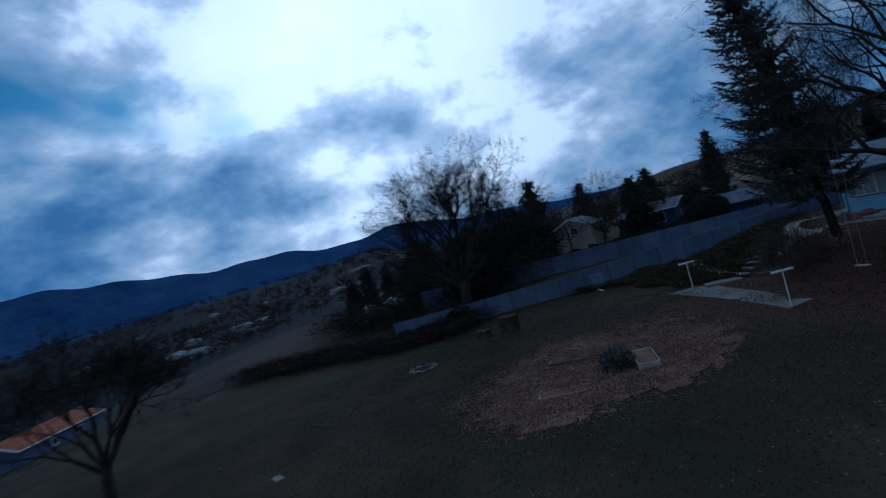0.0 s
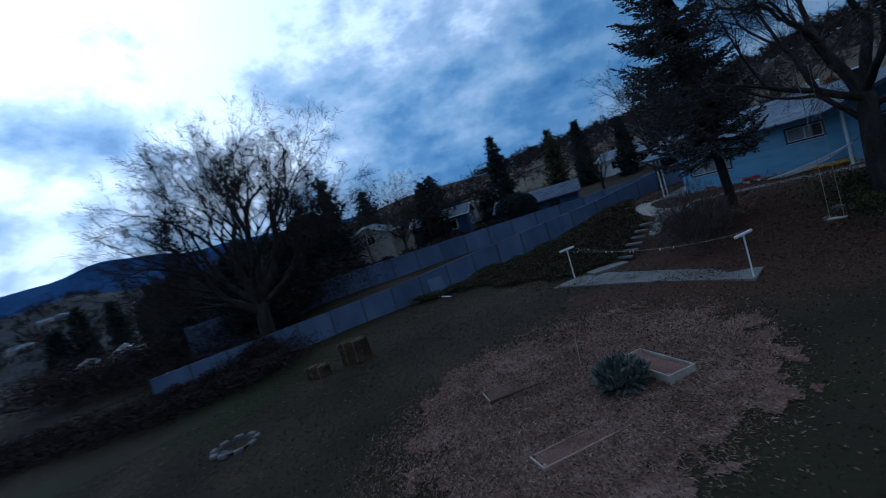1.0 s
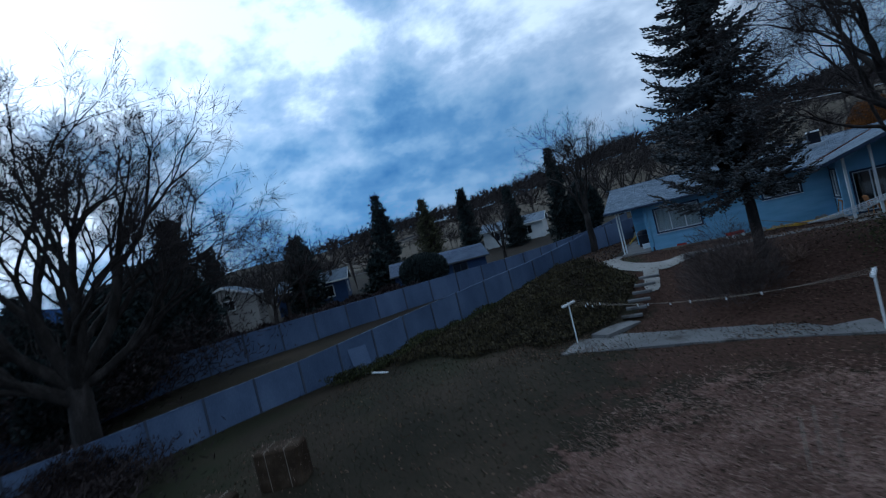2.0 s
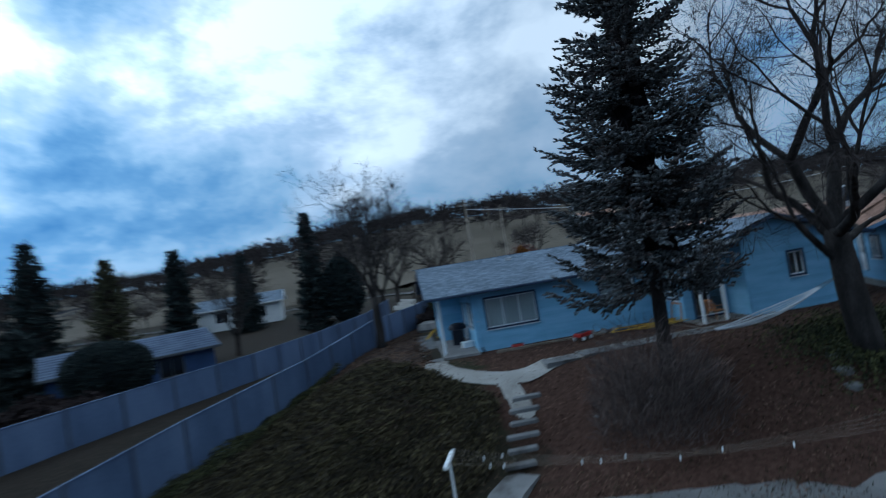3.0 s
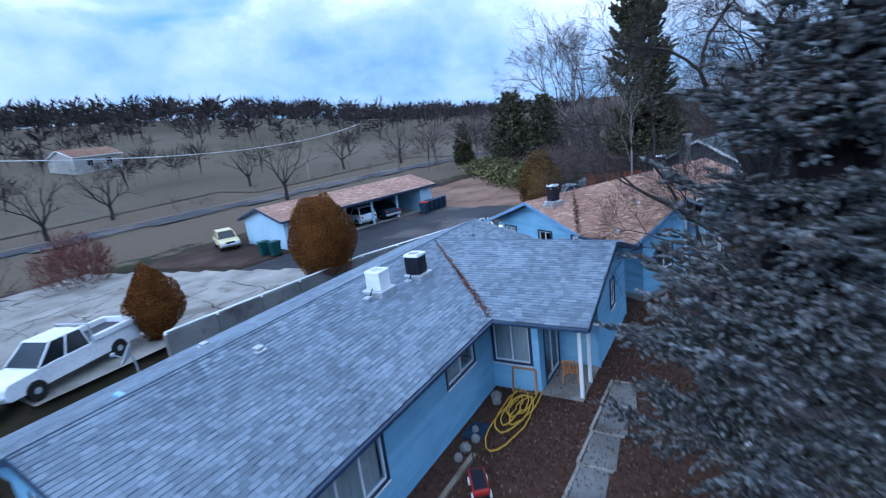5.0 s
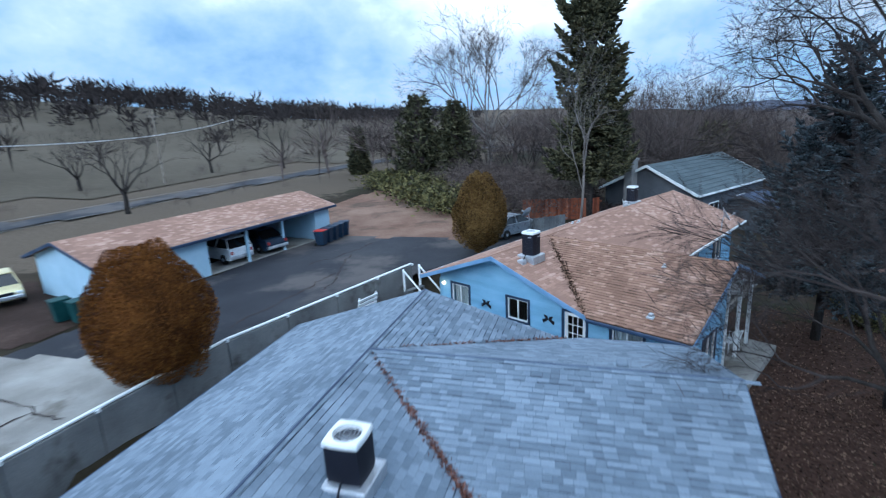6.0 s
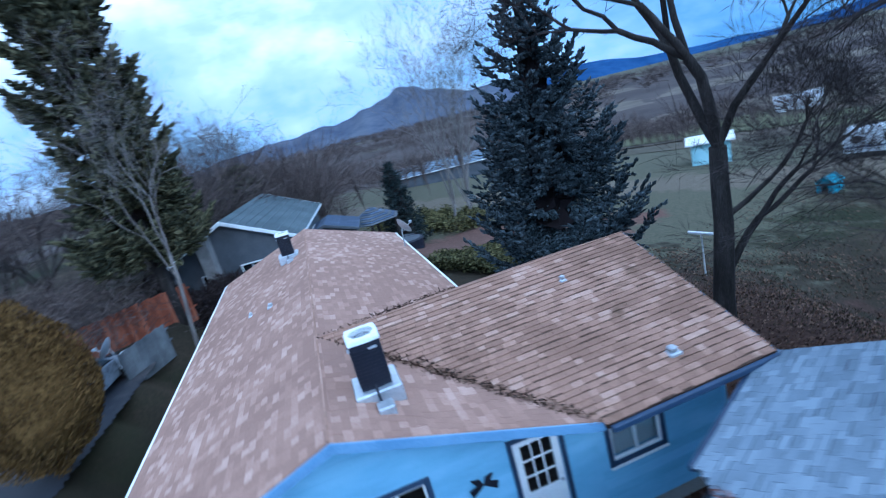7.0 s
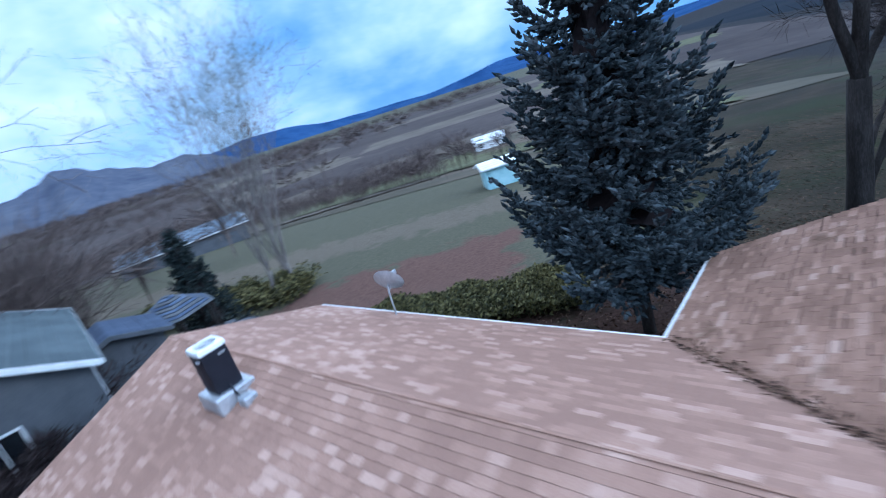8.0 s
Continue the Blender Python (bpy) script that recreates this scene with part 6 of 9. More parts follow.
for k, (x, y, r, h) in enumerate(((-6.6, 25.5, 2.0, 6.8), (-27.5, -12.4, 2.9, 8.0), (-26.0, -17.5, 2.4, 4.6), (-29.5, -21.0, 2.6, 5.0), (-25.0, -21.5, 2.0, 3.8), (-33.5, -25.5, 2.8, 4.6), (-33.0, -13.0, 2.9, 7.5), (-38.0, -17.5, 3.2, 8.0), (-44.0, -24.0, 3.2, 8.0), (-36.0, -20.5, 2.6, 5.5))):
    leafy("rounded dark yew behind the fence", "yew", on(x, y, -0.1), r, r, h / 2, 220 + k, NEEDLE_DARK, 8000, 0.26, category="tree", group="dark yews behind the fence", pointed=0.25)

# ---- paving and ground cover ----
def wobble(x, y, k=1.0):
    return 0.5 * np.sin(x * 0.9 * k + 1.7) + 0.4 * np.sin(y * 1.3 * k + x * 0.5) + 0.25 * np.sin(x * 2.7 * k - y * 2.1)


def speckle(x, y):
    """An even random number for each spot."""
    return 0.5 + 0.24 * np.sin(3.1 * x + 1.7 * np.sin(2.3 * y)) + 0.16 * np.sin(6.7 * y + 2 * np.sin(5.1 * x)) + 0.12 * np.sin(13 * x - 11 * y + 2 * np.sin(4 * y))


draped("straw_mulch", lambda x, y: 1.25 - (((x - 7.2) / 5.9) ** 2 + ((y + 24.2) / 7.0) ** 2) + 0.34 * wobble(x, y, 0.6) > 0.6 * speckle(x, y), -2, 16, -34, -15, 0.14, MULCH, "pale straw mulch round the garden beds", "mulch", 0.03)
draped("north_field", lambda x, y: (y + 0.2 * x > 66) & (y < 420), -300, 420, 20, 420, 9.0, FIELD, "dry grass field rising to wooded hills", "field", 0.12)
draped("south_field", lambda x, y: (y < -62) & (x > -5), -5, 240, -260, -60, 2.5, PASTURE, "winter pasture below the houses", "field", 0.08)
draped("west_field", lambda x, y: (x < -28) & (y < -22 + 0.1 * x) & (y > -75), -130, -28, -75, -22, 3.0, WEST_FIELD, "bare field beyond the bramble hedge", "field", 0.06)
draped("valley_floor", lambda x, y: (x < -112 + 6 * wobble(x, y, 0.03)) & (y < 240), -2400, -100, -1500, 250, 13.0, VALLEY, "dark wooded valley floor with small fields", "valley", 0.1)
draped("east_valley", lambda x, y: (x > 130) & (y < 40) | (y < -170), -100, 1500, -1500, 40, 13.0, EAST_VALLEY, "dim wooded valley below the mountains", "valley", 0.2)
def field_patch(cx, cy, long, deep, turn, mat, label):
    """One enclosed field lying in the valley, with uneven edges."""
    c, q = math.cos(radians(turn)), math.sin(radians(turn))
    far = max(long, deep)

    def inside(x, y):
        u, w = (x - cx) * c + (y - cy) * q, (y - cy) * c - (x - cx) * q
        return np.maximum(np.abs(u) / long, np.abs(w) / deep) + 0.05 * wobble(x, y, 9.0 / far) < 0.5
    return draped("field", inside, cx - far, cx + far, cy - far, cy + far, far / 60, mat, label, "field", 0.3)


for cx, cy, long, deep, turn, mat in ((76, -122, 52, 46, 20, GREEN_FIELD), (74, -80, 42, 14, 24, STUBBLE), (40, -112, 34, 44, -8, GREEN_FIELD), (20, -76, 26, 18, -12, GREEN_FIELD), (62, -190, 90, 40, 8, STUBBLE), (150, -150, 70, 44, 38, STUBBLE), (190, -260, 90, 60, 40, STUBBLE), (90, -330, 130, 60, 12, STUBBLE), (10, -210, 80, 50, -10, STUBBLE), (300, -420, 150, 90, 40, STUBBLE), (120, -560, 200, 90, 10, STUBBLE), (-20, -420, 130, 80, -6, GREEN_FIELD)):
    field_patch(cx, cy, long, deep, turn, mat, "green pasture between the valley hedges" if mat is GREEN_FIELD else "pale stubble field between the valley hedges")
draped("car_park", lambda x, y: (y > lot_edge(x) + 0.7) & (y < 30) & (x > 17.5) & (x < 41 + 0.5 * wobble(x, y)) & (y < 22.6 - 0.1 * x), 12, 46, 2, 34, 0.16, ASPHALT, "patched dark asphalt car park", "pavement", 0.03)
draped("concrete_drive", lambda x, y: (y > lot_edge(x) + 0.7) & (x > 3.0) & (x < 20.5 - 0.25 * (y - 12)) & (y < 34), 2, 21, 11, 35, 0.5, CONCRETE, "cracked pale concrete drive", "driveway", 0.045)
draped("dirt_yard", lambda x, y: (x > 38 + 0.4 * wobble(x, y)) & (y > 4 + 0.35 * (x - 38) + 0.8 * wobble(x, y, 0.5)) & (y < 30 - 0.1 * x) & (x < 75), 36, 78, 2, 32, 0.6, DIRT, "packed reddish dirt turnaround", "yard", 0.035)
draped("dirt_verge", lambda x, y: (x > 20.8 - 0.25 * (y - 12)) & (x < 25.5 + 0.8 * wobble(x, y)) & (y > 22.7 - 0.1 * x) & (y < 30.5 + 1.0 * wobble(x, y, 0.7)), 14, 28, 19, 34, 0.35, LITTER, "bare brown dirt beside the carport", "yard", 0.035)
draped("street_apron", lambda x, y: (np.abs(x - 0.3 - 0.06 * (y - 33)) < 2.3) & (y > 28) & (y < 41), -6, 6, 27, 42, 0.5, CONCRETE, "pale concrete apron at the end of the side lane", "pavement", 0.05)
draped("road", lambda x, y: np.abs(y - (49.5 - 0.14 * (x - 38))) < 3.2, -200, 260, 15, 90, 1.6, ASPHALT, "grey country road with pale edge lines", "road", 0.16)


def edge_lines():
    for off in (-2.9, 2.9):
        xs = np.linspace(-150, 230, 190)
        ys = 49.5 - 0.14 * (xs - 38) + off
        g = Geo()
        top = [(x, y + d, float(land(x, y)) + 0.19) for x, y in zip(xs, ys) for d in (-0.08, 0.08)]
        low = [(x, y, z - 0.02) for x, y, z in top]
        n = len(top)
        g.add(top + low, [(2 * i, 2 * i + 2, 2 * i + 3, 2 * i + 1) for i in range(len(xs) - 1)] + [(n + 2 * i, n + 2 * i + 1, n + 2 * i + 3, n + 2 * i + 2) for i in range(len(xs) - 1)])
        tagged(part("road_line", g, CONCRETE), "worn white road edge line", "road marking", kind="structure")


edge_lines()


def slab_path(name, outline, z, thick, mat, label):
    g = Geo().prism(outline, z - thick, z)
    return tagged(part(name, g, mat), label, "paving", kind="structure")


def ribbon(points, width):
    """The outline of a path of even width along points."""
    ps = [Vector((*p, 0)) for p in points]
    lft, rgt = [], []
    for i, p in enumerate(ps):
        d = (ps[min(i + 1, len(ps) - 1)] - ps[max(i - 1, 0)]).normalized()
        s = Vector((-d.y, d.x, 0)) * width / 2
        lft.append((p + s)[:2])
        rgt.append((p - s)[:2])
    return [tuple(q) for q in rgt + lft[::-1]]


slab_path("patio", [(0.52, -0.5), (2.28, -0.62), (2.28, 4.98), (0.95, 4.98), (0.9, 5.6), (0.52, 5.6)], 0.03, 0.5, PORCH, "raised grey concrete porch slab")
for k in range(7):
    slab_path("side_slab", [(-0.4, -1.2 + 1.55 * k), (0.49, -1.2 + 1.55 * k), (0.49, 0.3 + 1.55 * k), (-0.4, 0.3 + 1.55 * k)], -0.07, 0.5, CONCRETE_DARK, "stained concrete slab of the side path")
PATH_LINE = [(0.1, -1.0), (0.0, -2.0), (0.4, -3.0), (1.3, -3.9), (2.4, -4.5), (3.4, -4.6), (4.3, -4.35)]
PATH_LEG = [(2.5, -4.6), (2.55, -5.4), (2.65, -6.7)]


def near_line(x, y, line, half):
    """True within half a width of a line."""
    best = np.full(np.shape(x), 1e9)
    for (ax, ay), (bx, by) in zip(line, line[1:]):
        s = np.clip(((x - ax) * (bx - ax) + (y - ay) * (by - ay)) / ((bx - ax) ** 2 + (by - ay) ** 2), 0, 1)
        best = np.minimum(best, np.hypot(x - ax - s * (bx - ax), y - ay - s * (by - ay)))
    return best < half


draped("garden_path", lambda x, y: (near_line(x, y, PATH_LINE, 0.55) | near_line(x, y, PATH_LEG, 0.42)) & (y < -0.95), -1.2, 5, -7.4, -0.8, 0.06, CONCRETE, "curving pale concrete garden path", "path", 0.06)
for k in range(6):
    a = 4.25 + k * 1.55
    slab_path("path_slab", [(a, -4.75 - 0.02 * k), (a + 1.45, -4.75 + 0.03 * k), (a + 1.45, -3.95 + 0.02 * k), (a, -3.9)], ground_at(a + 0.7, -4.2) + 0.03, 0.5, CONCRETE_DARK, "stained concrete slab of the house path")
    z = ground_at(a + 0.7, -4.2) + 0.036
    slab_path("path_joint", [(a + 1.45, -4.76), (a + 1.55, -4.76), (a + 1.55, -3.9), (a + 1.45, -3.9)], z, 0.3, CONCRETE, "pale mortar joint between path slabs")
    slab_path("path_edge", [(a, -3.9 + 0.02 * k), (a + 1.55, -3.95 + 0.02 * k), (a + 1.55, -3.85 + 0.02 * k), (a, -3.81 + 0.02 * k)], z, 0.3, CONCRETE, "pale mortar edge of the house path")
slab_path("clothes_line_slab", [(-0.9, -13.3), (4.5, -13.6), (10.2, -14.7), (10.0, -12.6), (4.4, -11.7), (1.4, -11.0), (-0.5, -11.2)], -2.36, 0.6, CONCRETE_DARK, "long concrete slab under the clothes line")
slab_path("lower_path", ribbon([(0.5, -11.3), (1.0, -10.4), (1.75, -9.4)], 1.0), -2.2, 0.6, CONCRETE_DARK, "short concrete path to the garden steps")
for k in range(6):
    f = k / 5
    x, y, z = 1.75 + 0.85 * f, -9.2 + 1.9 * f, -1.95 + 1.45 * f
    g = Geo().box(x - 0.5 + 0.06 * (k % 2), y - 0.13, z - 0.12, x + 0.48 + 0.03 * (k % 3), y + 0.13, z, 0.012)
    tagged(part("garden_step", g, CONCRETE_DARK), "weathered stone garden step", "step", "garden steps", "structure")
slab_path("flower_bed_kerb", [(3.0, -1.0), (8.2, -1.05), (8.2, -0.9), (3.0, -0.85)], 0.02, 0.3, WOOD, "timber kerb of the flower bed")


# ---- fences ----
def panel_fence(name, label, line, tall, posts_every=2.44, mat=FENCE):
    """A fence of flat panels between posts, with a cap rail; one thing a run."""
    t = thing(name, label, "fence", (0, 0, 0))
    for (x0, y0, z0), (x1, y1, z1) in zip(line, line[1:]):
        n = max(1, round(math.hypot(x1 - x0, y1 - y0) / posts_every))
        for k in range(n):
            a = Vector((x0 + (x1 - x0) * k / n, y0 + (y1 - y0) * k / n, z0 + (z1 - z0) * k / n))
            b = Vector((x0 + (x1 - x0) * (k + 1) / n, y0 + (y1 - y0) * (k + 1) / n, z0 + (z1 - z0) * (k + 1) / n))
            ang = math.atan2(b.y - a.y, b.x - a.x)
            ln = math.hypot(b.x - a.x, b.y - a.y)
            rise = (b.z - a.z) / ln
            m = Matrix.Translation(a) @ Matrix.Rotation(ang, 4, "Z")
            sh = Matrix.Identity(4)
            sh[2][0] = rise
            part("panel", Geo().box(0.03, -0.02, -1.4, ln - 0.03, 0.02, tall, 0.006, m @ sh), mat, t)
            part("post", Geo().box(-0.055, -0.075, -1.2, 0.055, -0.021, tall + 0.06, 0.01, m), FENCE_DARK, t)
            part("cap_rail", Geo().box(0.0, -0.05, tall + 0.004, ln, 0.05, tall + 0.045, 0.008, m @ sh), mat, t)
    return t


panel_fence("garden_fence", "tall grey-blue panel fence along the garden", [(-20.5, -31.0, -3.0), (-14.3, -15.2, -2.55), (-10.1, -4.0, -1.8), (-6.5, 2.5, -1.2), (-4.4, 6.4, -0.65), (-3.2, 8.6, -0.3), (-0.1, 14.5, -0.12), (1.2, 18.0, 0.0)], 1.85)
panel_fence("neighbour_fence", "second grey-blue fence beyond the side lane", [(-30.0, -26.0, -1.2), (-22.0, -12.0, -0.9), (-14.6, 0.5, -0.85), (-10.4, 6.9, -0.8), (-7.4, 13.4, -0.7), (-4.1, 20.0, -0.35), (-2.4, 27.0, 0.2)], 1.75)


def retaining_wall():
    t = thing("retaining_wall", "low concrete car park wall with a white rail", "wall", (0, 0, 0))
    for (x0, y0), (x1, y1) in zip(WALL_LINE[1:4], WALL_LINE[2:4]):
        a, b = Vector((x0, y0, 0)), Vector((x1, y1, 0))
        d = b - a
        m = Matrix.Translation(a) @ Matrix.Rotation(math.atan2(d.y, d.x), 4, "Z")
        n = max(1, round(d.length / 2.4))
        for k in range(n):
            s0, s1 = d.length * k / n, d.length * (k + 1) / n
            part("wall_panel", Geo().box(s0 + 0.01, 0.0, -0.6, s1 - 0.01, 0.3, 2.32, 0.02, m), CONCRETE_DARK, t)
        part("rail", Geo().box(0, 0.0, 2.37, d.length, 0.11, 2.44, 0.015, m), WHITE, t, "white painted rail")
        for k in range(n + 1):
            s = d.length * k / n
            part("rail_post", Geo().box(s - 0.05, -0.05, 2.3, s + 0.05, 0.05, 2.40, 0.01, m), WHITE, t)
    return t


retaining_wall()


# ---- garden things ----
def clothes_post(at, turn):
    t = thing("clothes_post", "white steel clothes-line post on the slab", "clothes post", at, turn, "clothes-line posts")
    part("post", Geo().tube([(0, 0, -0.4), (0, 0, 1.85)], 0.032, 12), WHITE, t)
    part("crossbar", Geo().box(-0.06, -0.55, 1.83, 0.06, 0.55, 1.93, 0.015), WHITE, t)
    for k in range(4):
        part("hook", Geo().tube([(0.0, -0.45 + 0.3 * k, 1.93), (0.05, -0.45 + 0.3 * k, 1.98), (0.08, -0.45 + 0.3 * k, 1.95)], 0.008, 5), STEEL, t)
    return t


P1, P2 = Vector((-0.5, -11.55, -2.42)), Vector((10.05, -14.4, -2.42))
LINE_TURN = math.degrees(math.atan2(P2.y - P1.y, P2.x - P1.x))
clothes_post(P1, LINE_TURN)
clothes_post(P2, LINE_TURN)


def clothes_line():
    t = thing("clothes_line", "sagging clothes-line wires with a few pegs", "clothes line", P1, LINE_TURN)
    ln = (P2 - P1).length
    for k in range(4):
        y = -0.45 + 0.3 * k
        pts = [(ln * s, y, 1.95 - 0.55 * 4 * s * (1 - s) * (0.6 + 0.15 * k)) for s in np.linspace(0, 1, 17)]
        part("wire", Geo().tube(pts, 0.0035, 4), WOOD, t)
        for s in ((0.1, 0.13, 0.5, 0.72), (0.3, 0.34), (0.08, 0.6), (0.12, 0.4))[k]:
            z = 1.95 - 0.55 * 4 * s * (1 - s) * (0.6 + 0.15 * k)
            part("peg", Geo().box(ln * s - 0.02, y - 0.01, z - 0.09, ln * s + 0.015, y + 0.01, z + 0.02, 0.004), WHITE, t)
    return t


clothes_line()


def raised_bed(label, a, b, wide, tall=0.2, fill=MULCH, board=PALE_BOARD, heap=-0.09):
    a, b = Vector((*a, 0)), Vector((*b, 0))
    d = b - a
    t = thing("raised_bed", label, "garden bed", (a.x, a.y, ground_at((a.x + b.x) / 2, (a.y + b.y) / 2)), math.degrees(math.atan2(d.y, d.x)), "raised garden beds")
    ln = d.length
    for q in ((0, 0, ln, 0.05), (0, -wide, ln, 0.05 - wide), (0, -wide + 0.05, 0.05, 0), (ln - 0.05, -wide + 0.05, ln, 0)):
        part("board", Geo().box(q[0], q[1], -0.15, q[2], q[3], tall, 0.008), board if q[0] < 0.01 else PALE_BOARD, t)
    part("soil", Geo().box(0.05, -wide + 0.05, -0.15, ln - 0.05, 0, tall + heap, 0.05), fill, t)
    for x in (0.05, ln - 0.13):
        for y in (-0.08, -wide + 0.05):
            part("stake", Geo().box(x, y, -0.2, x + 0.08, y + 0.08, tall + 0.03, 0.01), board, t)
    return t


raised_bed("weathered timber garden bed with pale frame", (8.5, -21.6), (10.75, -22.65), 0.95)
raised_bed("long timber bed full of dry straw", (7.55, -21.2), (4.9, -25.6), 1.0, 0.05, board=STRAW, heap=-0.01)
raised_bed("narrow timber bed with a pale end board", (10.35, -24.75), (8.9, -28.0), 0.75, 0.08, board=STRAW, heap=-0.01)
leafy("mound of grey-green strappy leaves by the garden beds", "perennial_clump", on(9.0, -23.75), 0.66, 0.66, 0.36, 8, SAGE, 1900, 0.2, category="plant", core=False, up=0.9)
for k, (x, y) in enumerate(((7.0, -21.9), (7.3, -22.4), (6.7, -22.6))):
    tagged(part("garden_stake", Geo().tube([(x, y, ground_at(x, y) - 0.2), (x + 0.05, y + 0.1 * (k - 1), ground_at(x, y) + 1.15)], 0.014, 5), WOOD), "thin wooden plant stake in the bed", "stake", "plant stakes")


def hay_bale(label, at, turn, size):
    sx, sy, sz = size
    t = thing("hay_bale", label, "hay bale", at, turn, "old hay bales")
    part("bale", Geo().box(-sx / 2, -sy / 2, -0.05, sx / 2, sy / 2, sz, 0.07), HAY, t)
    for k in (-0.22, 0.22):
        part("twine", Geo().box(sx * k - 0.012, -sy / 2 - 0.006, -0.03, sx * k + 0.012, sy / 2 + 0.006, sz + 0.006, 0.004), WOOD, t)
    rng = np.random.default_rng(int(sx * 100))
    n = 700
    c = rng.uniform(-0.5, 0.5, (n, 3)) * (sx, sy, sz) + (0, 0, sz / 2)
    ax = rng.integers(0, 3, n)
    sg = rng.choice((-1, 1), n)
    half = np.array((sx / 2, sy / 2, sz / 2))
    for a in range(3):
        k = ax == a
        c[k, a] = sg[k] * half[a] + (sz / 2 if a == 2 else 0)
    v, f = blades(c, rng.normal(size=(n, 3)), 0.1, 0.012, rng)
    tagged(mass("loose_straw", v, f, STRAW, t), kind="stuff")
    return t


hay_bale("old dark hay bale lying on the lawn", on(-8.7, -25.1), 20, (1.35, 0.65, 0.6))
hay_bale("large dark hay bale standing on the lawn", on(-7.6, -23.2), 25, (1.5, 0.95, 1.25))


def hammock():
    a, b = Vector((7.9, -7.6, 1.15)), Vector((13.4, -8.5, 1.75))
    t = thing("hammock", "white string hammock between spruce and maple", "hammock", (0, 0, 0))
    d = (b - a).normalized()
    side = Vector((-d.y, d.x, 0))
    s0, s1 = 0.3, 0.95
    vs = []
    n, m = 30, 10
    for i in range(n + 1):
        s = s0 + (s1 - s0) * i / n
        p = a.lerp(b, s) - Vector((0, 0, 1.05 * 4 * s * (1 - s) * 0.75))
        w = 0.12 + 0.36 * math.sin(math.pi * i / n)
        for k in range(m + 1):
            q = k / m * 2 - 1
            vs.append(p + side * q * w * 0.85 + Vector((0, 0, 0.22 * q * q * math.sin(math.pi * i / n))))
    net = Geo()
    for k in range(m + 1):
        net.tube(vs[k::m + 1], 0.022 if k in (0, m) else 0.013, 5)
    for i in range(n + 1):
        net.tube(vs[i * (m + 1):(i + 1) * (m + 1)], 0.012, 4)
    part("bed", net, CLOTH, t, "knotted white cord net")
    for p, q in ((a, a.lerp(b, s0) - Vector((0, 0, 0.66))), (Vector((13.75, -8.9, 2.0)), a.lerp(b, s1) - Vector((0, 0, 0.15)))):
        for k in (-1, 0, 1):
            part("rope", Geo().tube([p, q + side * 0.16 * k], 0.008, 5), WOOD, t)
    return t


hammock()


def swing():
    t = thing("rope_swing", "wooden swing seat on two long pale ropes", "swing", (12.9, -13.0, -0.45))
    for k in (-0.22, 0.22):
        part("rope", Geo().tube([(k * 0.9, 0, 5.6), (k, 0, -0.25)], 0.011, 6), WOOD, t)
    part("seat", Geo().box(-0.3, -0.12, -0.3, 0.3, 0.12, -0.25, 0.012), WOOD, t)
    return t


swing()
for k, (x, y, s) in enumerate(((12.4, -9.6, 0.6), (12.1, -10.2, 0.5), (12.7, -9.0, 0.45), (6.6, -8.4, 0.25), (4.8, -7.9, 0.2))):
    g = Geo().lathe([(s * 0.5, -0.2), (s * 0.54, 0.0), (s * 0.5, 0.045), (s * 0.3, 0.055)], 7)
    st = thing("stone", "flat pale stone set in the bank", "stone", on(x, y), 40 * k, "stones in the bank")
    part("block", g, CONCRETE_DARK, st)

